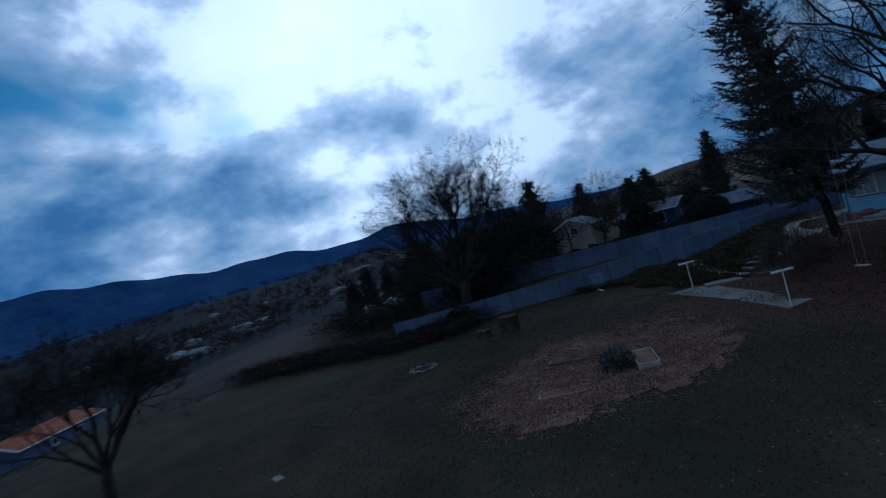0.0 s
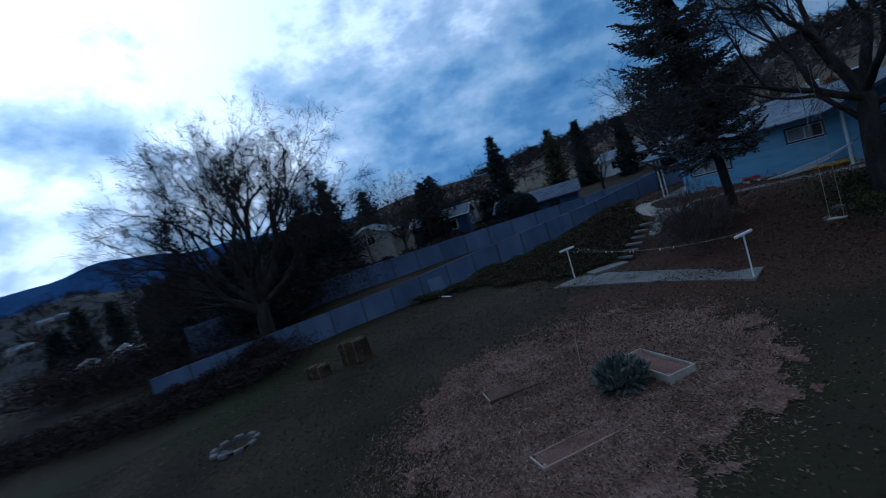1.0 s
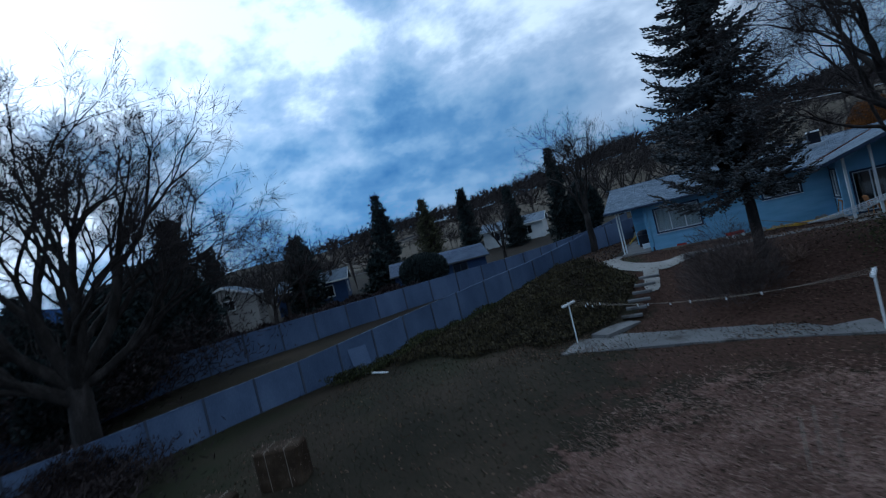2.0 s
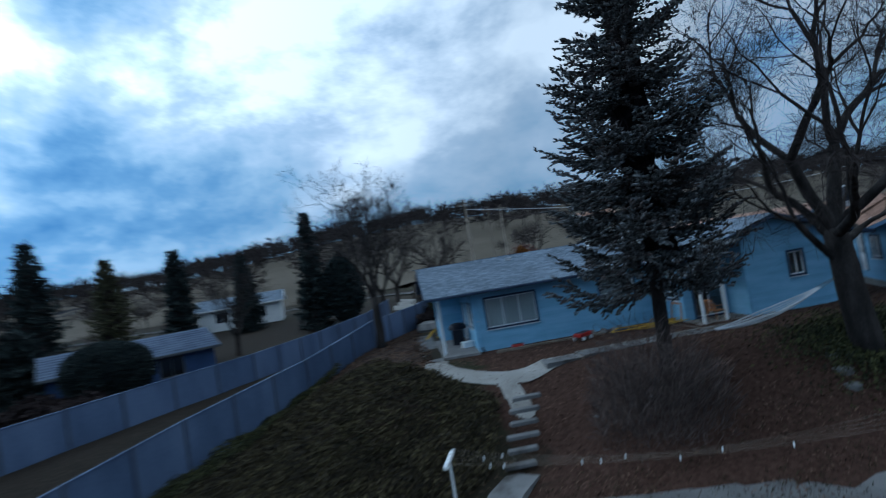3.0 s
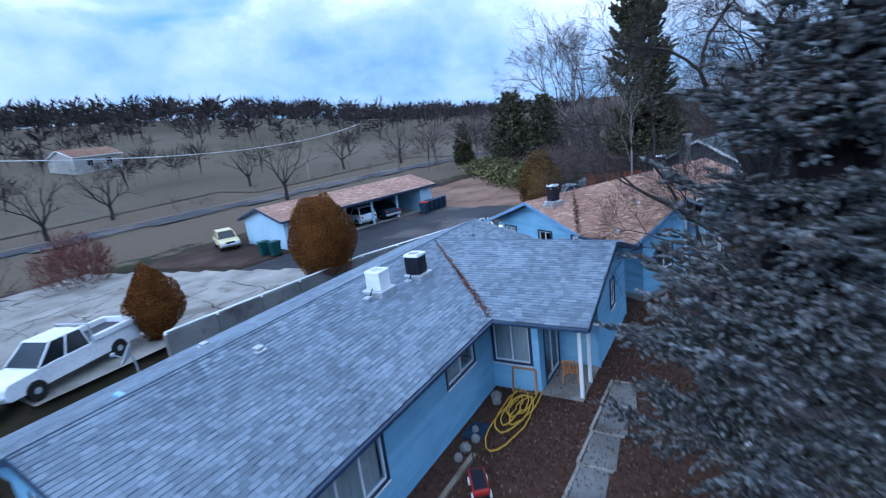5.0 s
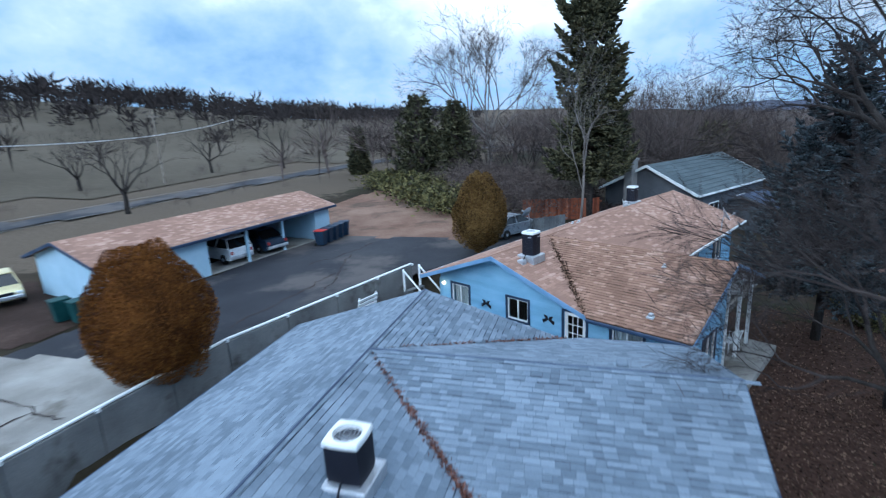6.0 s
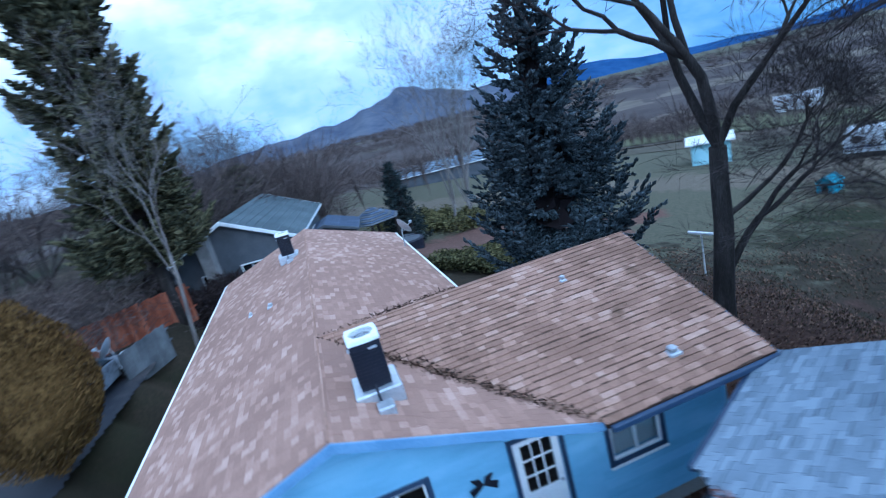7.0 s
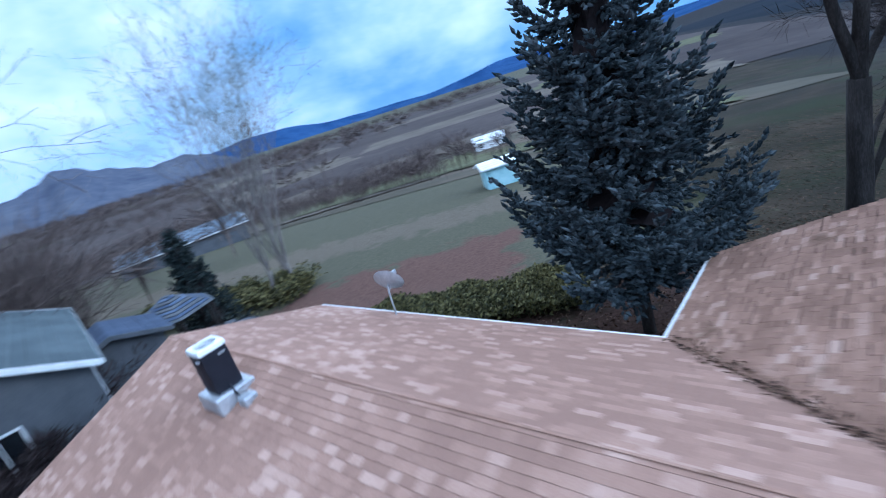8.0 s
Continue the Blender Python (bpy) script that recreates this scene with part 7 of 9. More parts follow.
# ---- buildings round about ----
def plain_house(label, at, turn, long, deep, eave, rise, wall_mat, roof_mat, openings=(), trim=WHITE, over=0.4, name="house", group="", chimney=None):
    """A gabled house: x along its ridge, y across; openings are (side, s, z, w, h), with side south, north, east or west."""
    h = thing(name, label, "house", at, turn, group)
    x1, y1 = long / 2, deep / 2
    g = Geo()
    vs = [(-x1, -y1, -0.8), (x1, -y1, -0.8), (x1, y1, -0.8), (-x1, y1, -0.8), (-x1, -y1, eave), (x1, -y1, eave), (x1, y1, eave), (-x1, y1, eave), (-x1, 0, eave + rise * (1 - over / (y1 + over)) - 0.05), (x1, 0, eave + rise * (1 - over / (y1 + over)) - 0.05)]
    g.add(vs, [(0, 1, 5, 4), (2, 3, 7, 6), (1, 2, 6, 9, 5), (3, 0, 4, 8, 7), (0, 3, 2, 1)])
    part("wall", g, wall_mat, h)
    k = rise / (y1 + over)
    roof = Geo()
    for s in (1, -1):
        roof.slab([(-x1 - over, s * (y1 + over), eave - 0.02), (x1 + over, s * (y1 + over), eave - 0.02), (x1 + over, 0, eave + rise), (-x1 - over, 0, eave + rise)], 0.12)
    rf = part("roof", roof, roof_mat, h)
    for s in (1, -1):
        n = int((y1 + over) / 0.4)
        for i in range(n):
            f = i / n
            y = s * (y1 + over) * (1 - f)
            z = eave + rise * f + 0.012
            b = Geo()
            strip_along(b, (-x1 - over, y, z), (x1 + over, y, z), 0.05, 0.03, 0.012)
            part("shingle_course", b, roof_mat, rf)
    for x in (-x1 - over, x1 + over):
        for s in (1, -1):
            b = Geo()
            strip_along(b, (x, s * (y1 + over), eave), (x, 0, eave + rise), 0.06, 0.2, 0.0)
            part("barge_board", b, trim, h)
    for s in (1, -1):
        b = Geo()
        strip_along(b, (-x1 - over, s * (y1 + over), eave), (x1 + over, s * (y1 + over), eave), 0.08, 0.16, 0.0)
        part("fascia", b, trim, h)
    for side, s, z, w, hh in openings:
        turn_by = {"south": 0, "east": 90, "north": 180, "west": 270}[side]
        off = y1 if side in ("south", "north") else x1
        m = Matrix.Rotation(radians(turn_by), 4, "Z") @ Matrix.Translation((s, -off, z))
        wf = Geo().box(-w / 2 - 0.08, -0.05, -hh / 2 - 0.08, -w / 2, 0.0, hh / 2 + 0.08, 0.01, m).box(w / 2, -0.05, -hh / 2 - 0.08, w / 2 + 0.08, 0.0, hh / 2 + 0.08, 0.01, m).box(-w / 2, -0.05, hh / 2, w / 2, 0, hh / 2 + 0.08, 0.01, m).box(-w / 2, -0.05, -hh / 2 - 0.08, w / 2, 0, -hh / 2, 0.01, m).box(-0.02, -0.045, -hh / 2, 0.02, -0.005, hh / 2, 0.005, m)
        win = part("window", wf, trim, h)
        part("pane", Geo().box(-w / 2, -0.02, -hh / 2, w / 2, -0.004, hh / 2, 0, m), TINTED, win)
    if chimney:
        cx, cy, top = chimney
        part("chimney", Geo().box(cx - 0.4, cy - 0.35, -0.5, cx + 0.4, cy + 0.35, top, 0.03).box(cx - 0.48, cy - 0.43, top, cx + 0.48, cy + 0.43, top + 0.18, 0.03), ROCK, h, "pale masonry chimney")
    return h


SLATE = material("slate_siding", [(0.045, 0.05, 0.06), (0.075, 0.083, 0.095), (0.11, 0.12, 0.135)], 0.8, 0.8, 20.0, 0.1)
plain_house("grey neighbouring house with white fascia and chimney", on(52.6, -8.2, 0.3), -36, 11.5, 7.6, 3.0, 2.0, SLATE, SHINGLE_DULL, (("west", 0.9, 1.4, 1.2, 1.4), ("west", -1.6, 1.4, 0.9, 1.3), ("south", -3, 1.4, 1.4, 1.2), ("south", 1.5, 1.4, 1.4, 1.2)), chimney=(-6.25, 1.2, 5.3))
plain_house("lower dark-roofed wing of the grey house", on(50.9, -12.9, 0.1), -36, 3.2, 3.8, 2.0, 0.8, SLATE, DARK_ROOF, (("south", 0, 1.2, 1.6, 1.1),), trim=SLATE)
plain_house("tall narrow white outbuilding with a dark window", on(-38.5, 0.8, 0), 128, 4.6, 6.0, 4.0, 1.3, BEIGE, SHINGLE_GREY, (("west", 0.4, 3.3, 1.0, 0.9), ("north", 0.0, 1.2, 0.9, 1.0)), over=0.2)
plain_house("low blue house with a white columned porch", on(-40.0, 15.0, 0.3), 35, 8.5, 6.5, 2.5, 1.3, NAVY, SHINGLE_GREY, (("south", -2.2, 1.3, 1.3, 1.2), ("south", 1.8, 1.3, 1.6, 1.3), ("east", 0, 1.3, 1.2, 1.2)))
plain_house("navy house with a dark blue shingle roof", on(-20.6, 13.4, -0.3), 32, 9.5, 7.0, 2.2, 1.2, NAVY, DARK_ROOF, (("east", 0.5, 1.3, 1.0, 1.3), ("south", 2, 1.3, 1.4, 1.2), ("south", -2, 1.3, 1.4, 1.2)), trim=SLATE)
plain_house("white bungalow with a pale roof among conifers", on(-20.0, 38.5, 0), 10, 9.0, 6.0, 2.4, 1.2, WHITE, SHINGLE_GREY, (("south", -2, 1.4, 1.4, 1.1), ("south", 2.2, 1.4, 1.2, 1.1)))
plain_house("long low shed with a rust-coloured roof", on(-47.0, -77.5, 0), -8, 16.0, 6.0, 2.2, 1.4, FENCE, WOOD_RED, (("north", 3, 1.2, 1.0, 0.8), ("north", -2, 1.2, 1.0, 0.8)), name="shed")
plain_house("pale turquoise garden shed in the pasture", on(37.0, -48.2, 0), 20, 3.4, 2.6, 2.3, 0.5, PALE_TEAL, WHITE, (), name="shed")
plain_house("white farmhouse across the pasture", on(52.0, -150.0, 0), 15, 9.0, 6.0, 2.6, 1.5, WHITE, PEARL, (("north", -3, 1.6, 1.4, 1.3), ("north", 2, 1.6, 1.4, 1.3)))
plain_house("long white-roofed barn beyond the poplars", on(88.0, -60.0, 0), 40, 18.0, 7.0, 2.6, 1.4, SLATE, SHINGLE_GREY, (), name="barn")
plain_house("tan house on the hill above the road", (58.0, 118.0, ground_at(58, 118)), 10, 11.0, 8.0, 3.0, 1.8, BEIGE, MOSSY_TAN, (("south", -2, 1.6, 1.4, 1.4), ("south", 2.5, 1.6, 1.4, 1.4)))
rng_v = np.random.default_rng(41)
for k in range(22):
    d, a = rng_v.uniform(260, 820), radians(rng_v.uniform(158, 214))
    x, y = 10 + d * math.cos(a), -20 + d * math.sin(a)
    plain_house("small pale house down in the valley", on(x, y), rng_v.uniform(0, 180), rng_v.uniform(9, 16), 7.5, 3.0, 1.8, (BEIGE, SLATE, BEIGE)[k % 3], (SHINGLE_GREY, DARK_ROOF, SHINGLE_GREY)[k % 3], (("south", 0, 1.6, 1.6, 1.2), ("north", 0, 1.6, 1.6, 1.2)), group="valley houses")


def pavilion(at, turn):
    t = thing("party_tent", "white peaked party tent with open sides", "tent", at, turn, "white party tents")
    s = 2.2
    for x in (-s, s):
        for y in (-s, s):
            part("pole", Geo().tube([(x, y, -0.2), (x, y, 1.6)], 0.05, 8), WHITE, t)
    v = [(-s - 0.1, -s - 0.1, 1.6), (s + 0.1, -s - 0.1, 1.6), (s + 0.1, s + 0.1, 1.6), (-s - 0.1, s + 0.1, 1.6), (0, 0, 2.9)]
    g = Geo().add(v + [(x * 0.97, y * 0.97, z - 0.03) for x, y, z in v], [(0, 1, 4), (1, 2, 4), (2, 3, 4), (3, 0, 4), (6, 5, 9), (7, 6, 9), (8, 7, 9), (5, 8, 9)])
    part("canopy", g, WHITE, t)
    part("side_panel", Geo().box(-s, s - 0.02, 0.1, s, s + 0.02, 1.6).box(-s - 0.02, -s, 0.1, -s + 0.02, s, 1.6), WHITE, t)
    return t


pavilion(on(-50.0, -31.4), 10)
pavilion(on(-51.0, -27.6), 10)


def carport():
    k1, k3 = Vector((22.4, 20.9, 0)), Vector((38.8, 17.3, 0))
    d = k3 - k1
    ang = math.degrees(math.atan2(d.y, d.x))
    t = thing("carport", "long open carport with pale blue ends and tan roof", "carport", (k1.x, k1.y, 1.5), ang)
    ln, ez, rz, dep = d.length, 2.3, 3.25, 6.6
    part("floor_slab", Geo().box(0.3, 0.4, -0.6, ln - 0.3, dep - 0.3, 0.06, 0.02), CONCRETE, t)
    part("end_wall", Geo().prism([(0.4, 0.0), (dep - 0.4, 0.0), (dep - 0.4, ez), (dep / 2, rz - 0.16), (0.4, ez)], 0.4, 0.54, Matrix(((0, 0, 1, 0), (1, 0, 0, 0), (0, 1, 0, 0), (0, 0, 0, 1)))), PALE_SIDING, t)
    part("end_wall", Geo().prism([(0.4, 0.0), (dep - 0.4, 0.0), (dep - 0.4, ez), (dep / 2, rz - 0.16), (0.4, ez)], ln - 0.54, ln - 0.4, Matrix(((0, 0, 1, 0), (1, 0, 0, 0), (0, 1, 0, 0), (0, 0, 0, 1)))), PALE_SIDING, t)
    part("front_wall", Geo().box(0.54, 0.4, 0, 6.2, 0.54, ez, 0.01), PALE_SIDING, t)
    part("front_wall", Geo().box(14.9, 0.4, 0, ln - 0.54, 0.54, ez, 0.01), PALE_SIDING, t)
    part("back_wall", Geo().box(0.54, dep - 0.54, 0, ln - 0.54, dep - 0.4, ez, 0.01), PALE_SIDING, t)
    part("divider", Geo().box(6.06, 0.54, 0, 6.2, dep - 0.54, ez, 0.01), PALE_SIDING, t)
    part("divider", Geo().box(14.9, 0.54, 0, 15.04, dep - 0.54, ez, 0.01), PALE_SIDING, t)
    for x in (9.0, 11.9):
        part("post", Geo().box(x - 0.08, 0.42, 0, x + 0.08, 0.58, ez, 0.015), PALE_SIDING, t, "pale blue post")
    part("header_beam", Geo().box(6.2, 0.42, ez - 0.02, 14.9, 0.58, ez + 0.14, 0.01), TRIM, t)
    roof = Geo()
    front = [(0, 0, ez), (ln, 0, ez), (ln, dep / 2, rz), (0, dep / 2, rz)]
    back = [(0, dep, ez), (ln, dep, ez), (ln, dep / 2, rz), (0, dep / 2, rz)]
    roof.slab(front, 0.1).slab(back, 0.1)
    rf = part("roof", roof, SHINGLE_TAN, t)
    roof_slope(rf, front, ((0, 0, ez), (ln, 0, ez)), SHINGLE_TAN, course=0.16, tab=0.4, seed=51)
    roof_slope(rf, back, ((0, dep, ez), (ln, dep, ez)), SHINGLE_TAN, course=0.16, tab=0.4, seed=52)
    for y in (-0.03, dep + 0.03):
        b = Geo()
        strip_along(b, (0, y, ez), (ln, y, ez), 0.06, 0.16, 0.0)
        part("fascia", b, TRIM, t)
    for x in (-0.02, ln + 0.02):
        for y in (0, dep):
            b = Geo()
            strip_along(b, (x, y, ez), (x, dep / 2, rz), 0.05, 0.16, 0.0)
            part("barge_board", b, TRIM, t)
    return t


carport()


# ---- vehicles ----
def vehicle(name, label, at, turn, long, wide, profile, cabin, paint, wheel_x, wheel_r, extra=None):
    """A car: profile is its lower body's side outline (x, z); cabin that of the glasshouse. x points forward."""
    t = thing(name, label, "car", at, turn)

    def skin(outline, w_low, w_high, z_low, z_high):
        n = len(outline)
        vs = []
        for s in (-1, 1):
            for x, z in outline:
                f = (z - z_low) / (z_high - z_low + 1e-6)
                w = w_low + (w_high - w_low) * f
                pull = 1 - 0.10 * max(0, abs(x) / (long / 2) - 0.55) ** 1.2
                vs.append((x, s * w / 2 * pull, z))
        fs = [tuple(range(n))[::-1], tuple(range(n, 2 * n))] + [(i, (i + 1) % n, n + (i + 1) % n, n + i) for i in range(n)]
        return Geo().add(vs, fs)

    zs = [z for x, z in profile]
    body = part("body", skin(profile, wide, wide * 0.97, min(zs), max(zs)), paint, t)
    m = body.modifiers.new("edge", "BEVEL")
    m.width, m.segments = 0.05, 2
    zc = [z for x, z in cabin]
    cab = part("cabin", skin(cabin, wide * 0.93, wide * 0.74, min(zc), max(zc)), TINTED, t, "dark tinted windows")
    zt = max(zc)
    top = [p for p in cabin if p[1] > zt - 0.08]
    x0, x1 = min(p[0] for p in top), max(p[0] for p in top)
    part("roof_panel", Geo().box(x0 - 0.06, -wide * 0.375, zt - 0.03, x1 + 0.06, wide * 0.375, zt + 0.03, 0.028), paint, t)
    xa, xb = min(p[0] for p in cabin), max(p[0] for p in cabin)
    for s in (-1, 1):
        for (bx, tx) in ((xa + 0.02, x0), ((xa + xb) / 2, (x0 + x1) / 2), (xb - 0.02, x1)):
            part("pillar", Geo().tube([(bx, s * wide * 0.465, min(zc)), (tx, s * wide * 0.372, zt)], 0.035, 6), paint, t)
    for x in wheel_x:
        for s in (-1, 1):
            y = s * (wide / 2 - 0.10)
            rot = Matrix.Translation((x, y, wheel_r)) @ Matrix.Rotation(radians(90), 4, "X")
            prof = [(wheel_r * 0.62, -0.1), (wheel_r * 0.94, -0.1), (wheel_r, -0.06), (wheel_r, 0.06), (wheel_r * 0.94, 0.1), (wheel_r * 0.62, 0.1)]
            g = Geo().lathe(prof, 20)
            g.v = [tuple(rot @ Vector(p)) for p in g.v]
            wheel = part("wheel", g, RUBBER, t)
            g = Geo().lathe([(wheel_r * 0.2, -0.105), (wheel_r * 0.6, -0.09), (wheel_r * 0.64, 0.0), (wheel_r * 0.6, 0.09), (wheel_r * 0.2, 0.105)], 16)
            g.v = [tuple(rot @ Vector(p)) for p in g.v]
            part("rim", g, STEEL, wheel)
    hl = max(x for x, z in profile)
    ht = min(x for x, z in profile)
    zl = min(zs) + (max(zs) - min(zs)) * 0.62
    for s in (-1, 1):
        part("headlight", Geo().box(hl - 0.1, s * wide * 0.36 - 0.13, zl - 0.07, hl + 0.012, s * wide * 0.36 + 0.13, zl + 0.07, 0.03), PEARL, t)
        part("tail_light", Geo().box(ht - 0.012, s * wide * 0.38 - 0.1, zl - 0.1, ht + 0.08, s * wide * 0.38 + 0.1, zl + 0.1, 0.03), RED, t)
    part("front_bumper", Geo().box(hl - 0.08, -wide * 0.46, min(zs) + 0.08, hl + 0.07, wide * 0.46, min(zs) + 0.28, 0.04), STEEL, t)
    part("rear_bumper", Geo().box(ht - 0.07, -wide * 0.46, min(zs) + 0.08, ht + 0.08, wide * 0.46, min(zs) + 0.28, 0.04), STEEL, t)
    part("grille", Geo().box(hl - 0.03, -wide * 0.22, zl - 0.12, hl + 0.018, wide * 0.22, zl + 0.06, 0.015), BLACK, t)
    if extra:
        extra(t)
    return t


SEDAN = [(-2.2, 0.3), (-2.25, 0.62), (-2.1, 0.92), (-1.3, 0.98), (0.75, 0.95), (1.7, 0.84), (2.15, 0.70), (2.22, 0.4), (2.1, 0.24), (-2.05, 0.24)]
SEDAN_TOP = [(-1.75, 0.93), (-0.95, 1.40), (0.15, 1.42), (1.05, 0.92)]
HATCH = [(-1.95, 0.3), (-2.0, 0.7), (-1.95, 1.02), (0.7, 1.0), (1.6, 0.88), (1.95, 0.72), (2.0, 0.4), (1.9, 0.26), (-1.85, 0.26)]
HATCH_TOP = [(-1.93, 1.0), (-1.55, 1.52), (0.05, 1.55), (0.98, 0.98)]
OLD = [(-1.75, 0.35), (-1.8, 0.7), (-1.5, 0.88), (0.6, 0.86), (1.5, 0.80), (1.78, 0.66), (1.8, 0.4), (1.7, 0.28), (-1.7, 0.28)]
OLD_TOP = [(-1.5, 0.85), (-1.1, 1.36), (0.15, 1.38), (0.75, 0.86)]
TRUCK = [(-2.75, 0.5), (-2.78, 1.12), (0.0, 1.12), (1.05, 1.12), (1.2, 1.1), (2.55, 1.02), (2.75, 0.86), (2.78, 0.5), (2.6, 0.4), (-2.6, 0.4)]
TRUCK_TOP = [(-0.55, 1.1), (-0.45, 1.76), (0.75, 1.78), (1.5, 1.1)]


def truck_bed(t):
    part("bed_liner", Geo().box(-2.62, -0.74, 1.123, -0.68, 0.74, 1.13, 0), BLACK, t)
    for s in (-1, 1):
        part("bed_rail", Geo().box(-2.74, s * 0.88 - 0.09, 1.12, -0.64, s * 0.88 + 0.09, 1.36, 0.03), PEARL, t)
    part("tailgate", Geo().box(-2.78, -0.86, 1.12, -2.66, 0.86, 1.36, 0.03), PEARL, t)
    part("rack", Geo().tube([(-0.66, -0.9, 1.2), (-0.66, -0.84, 1.86), (-0.66, 0.84, 1.86), (-0.66, 0.9, 1.2)], 0.04, 6), STEEL, t)


vehicle("pickup_truck", "white pickup truck parked on the concrete drive", on(5.3, 15.1, 0.05), 194, 5.1, 1.8, TRUCK, TRUCK_TOP, PEARL, (-1.65, 1.75), 0.38, truck_bed)
vehicle("car", "cream vintage small car on bare dirt", on(22.9, 28.0, 0.03), -118, 3.6, 1.55, OLD, OLD_TOP, CREAM, (-1.15, 1.15), 0.3)
vehicle("car", "white hatchback under the carport", (31.6, 21.6, 1.57), 72, 4.0, 1.72, HATCH, HATCH_TOP, PEARL, (-1.25, 1.25), 0.31)
vehicle("car", "dark sedan deep in the carport", (34.2, 21.0, 1.57), 72, 4.4, 1.75, SEDAN, SEDAN_TOP, BIN, (-1.35, 1.35), 0.32)
vehicle("car", "silver sedan behind the rusty arborvitae", on(39.6, 4.5, 0.04), -35, 4.45, 1.76, SEDAN, SEDAN_TOP, SILVER, (-1.35, 1.35), 0.32)


def wheelie_bin(at, turn, mat, label, group, lid=None):
    t = thing("wheeled_bin", label, "bin", at, turn, group)
    g = Geo()
    lo, hi = (0.24, 0.28), (0.30, 0.36)
    vs = [(x * lo[0], y * lo[1], 0.06) for x, y in ((-1, -1), (1, -1), (1, 1), (-1, 1))] + [(x * hi[0], y * hi[1], 1.0) for x, y in ((-1, -1), (1, -1), (1, 1), (-1, 1))]
    g.add(vs, [(0, 3, 2, 1), (4, 5, 6, 7), (0, 1, 5, 4), (1, 2, 6, 5), (2, 3, 7, 6), (3, 0, 4, 7)])
    part("body", g, mat, t)
    part("lid", Geo().box(-0.33, -0.40, 1.0, 0.33, 0.40, 1.07, 0.03), lid or mat, t)
    part("handle", Geo().tube([(-0.25, 0.44, 0.96), (0.25, 0.44, 0.96)], 0.02, 6), RUBBER, t)
    for x in (-0.26, 0.26):
        part("wheel", Geo().tube([(x - 0.03, 0.3, 0.11), (x + 0.03, 0.3, 0.11)], 0.11, 12), RUBBER, t)
    return t


for k, (x, y) in enumerate(((21.35, 21.9), (21.45, 20.9))):
    wheelie_bin(on(x, y, 0.03), 250 + 8 * k, BIN_GREEN, "dark green wheeled bin beside the carport wall", "green bins")
for k in range(5):
    wheelie_bin(on(35.6 + 0.75 * k, 16.9 - 0.05 * k, 0.04), 5 * k, BIN, "dark blue wheeled bin in a row by the carport", "blue bins", RED if k == 0 else None)


# ---- poles and wires ----
def utility_pole(at, tall, turn, label="weathered wooden utility pole with a crossarm"):
    t = thing("utility_pole", label, "utility pole", at, turn, "utility poles")
    part("pole", Geo().tube([(0, 0, -0.5), (0, 0, tall)], [0.16, 0.10], 10), WOOD, t)
    part("crossarm", Geo().box(-1.1, -0.06, tall - 0.75, 1.1, 0.06, tall - 0.62, 0.01), WOOD, t)
    for x in (-1.0, -0.4, 0.4, 1.0):
        part("insulator", Geo().lathe([(0.03, 0), (0.05, 0.05), (0.03, 0.12)], 8, (x, 0, tall - 0.62)), ROCK, t)
    return t


utility_pole(on(9.0, 40.5), 10.6, 5)
utility_pole(on(17.0, 66.0), 11.5, 5, "taller wooden pole at the field's edge")
utility_pole(on(19.5, 67.0), 11.5, 5, "wooden pole paired with another at the field")
utility_pole(on(64.0, 58.0), 10.0, 0, "slim wooden pole beside the road")
tagged(part("overhead_wire", Geo().tube([(9.0 + 80 * s, 40.5 + 24 * s, 11.2 - 9.0 * s * (1 - s)) for s in np.linspace(0, 1, 24)], 0.03, 4), PEARL), "pale sagging overhead wire above the field", "wire")

# ---- small things about the houses ----
def barbecue(at, turn):
    t = thing("barbecue", "covered black barbecue on the porch", "barbecue", at, turn)
    out = [(-0.55, -0.3), (0.55, -0.3), (0.6, 0.0), (0.55, 0.3), (-0.55, 0.3), (-0.6, 0.0)]
    g = Geo().prism(out, 0.05, 0.85)
    part("cover", g, BLACK, t)
    part("hood", Geo().lathe([(0.5, 0.85), (0.48, 1.0), (0.36, 1.12), (0.12, 1.17)], 16), BLACK, t)
    for x in (-0.45, 0.45):
        part("wheel", Geo().tube([(x - 0.03, -0.25, 0.08), (x + 0.03, -0.25, 0.08)], 0.08, 12), RUBBER, t)
    return t


barbecue((1.72, 3.1, 0.0), 80)
for x, y in ((0.62, 0.1), (0.72, 0.5)):
    tagged(part("porch_post", Geo().box(x - 0.04, y - 0.04, 0.0, x + 0.04, y + 0.04, 2.74, 0.01), WHITE), "slim white porch post under the roof corner", "post", "porch posts")
st = thing("storage_tub", "white plastic tub on the porch", "tub", (1.95, 1.5, 0.0), 10)
part("tub", Geo().box(-0.3, -0.2, 0, 0.3, 0.2, 0.28, 0.04), WHITE, st)
part("lid", Geo().box(-0.32, -0.22, 0.28, 0.32, 0.22, 0.32, 0.015), WHITE, st)
st = thing("slide", "yellow plastic play slide by the gable wall", "slide", (0.70, 6.75, 0.0), 95)
st.scale = (0.6, 0.6, 0.75)
part("chute", Geo().slab([(-0.25, 0, 0.75), (0.25, 0, 0.75), (0.25, 1.0, 0.08), (-0.25, 1.0, 0.08)], 0.05), YELLOW, st)
for x in (-0.25, 0.25):
    part("side_rail", Geo().tube([(x, 0, 0.82), (x, 1.0, 0.14)], 0.045, 6), YELLOW, st)
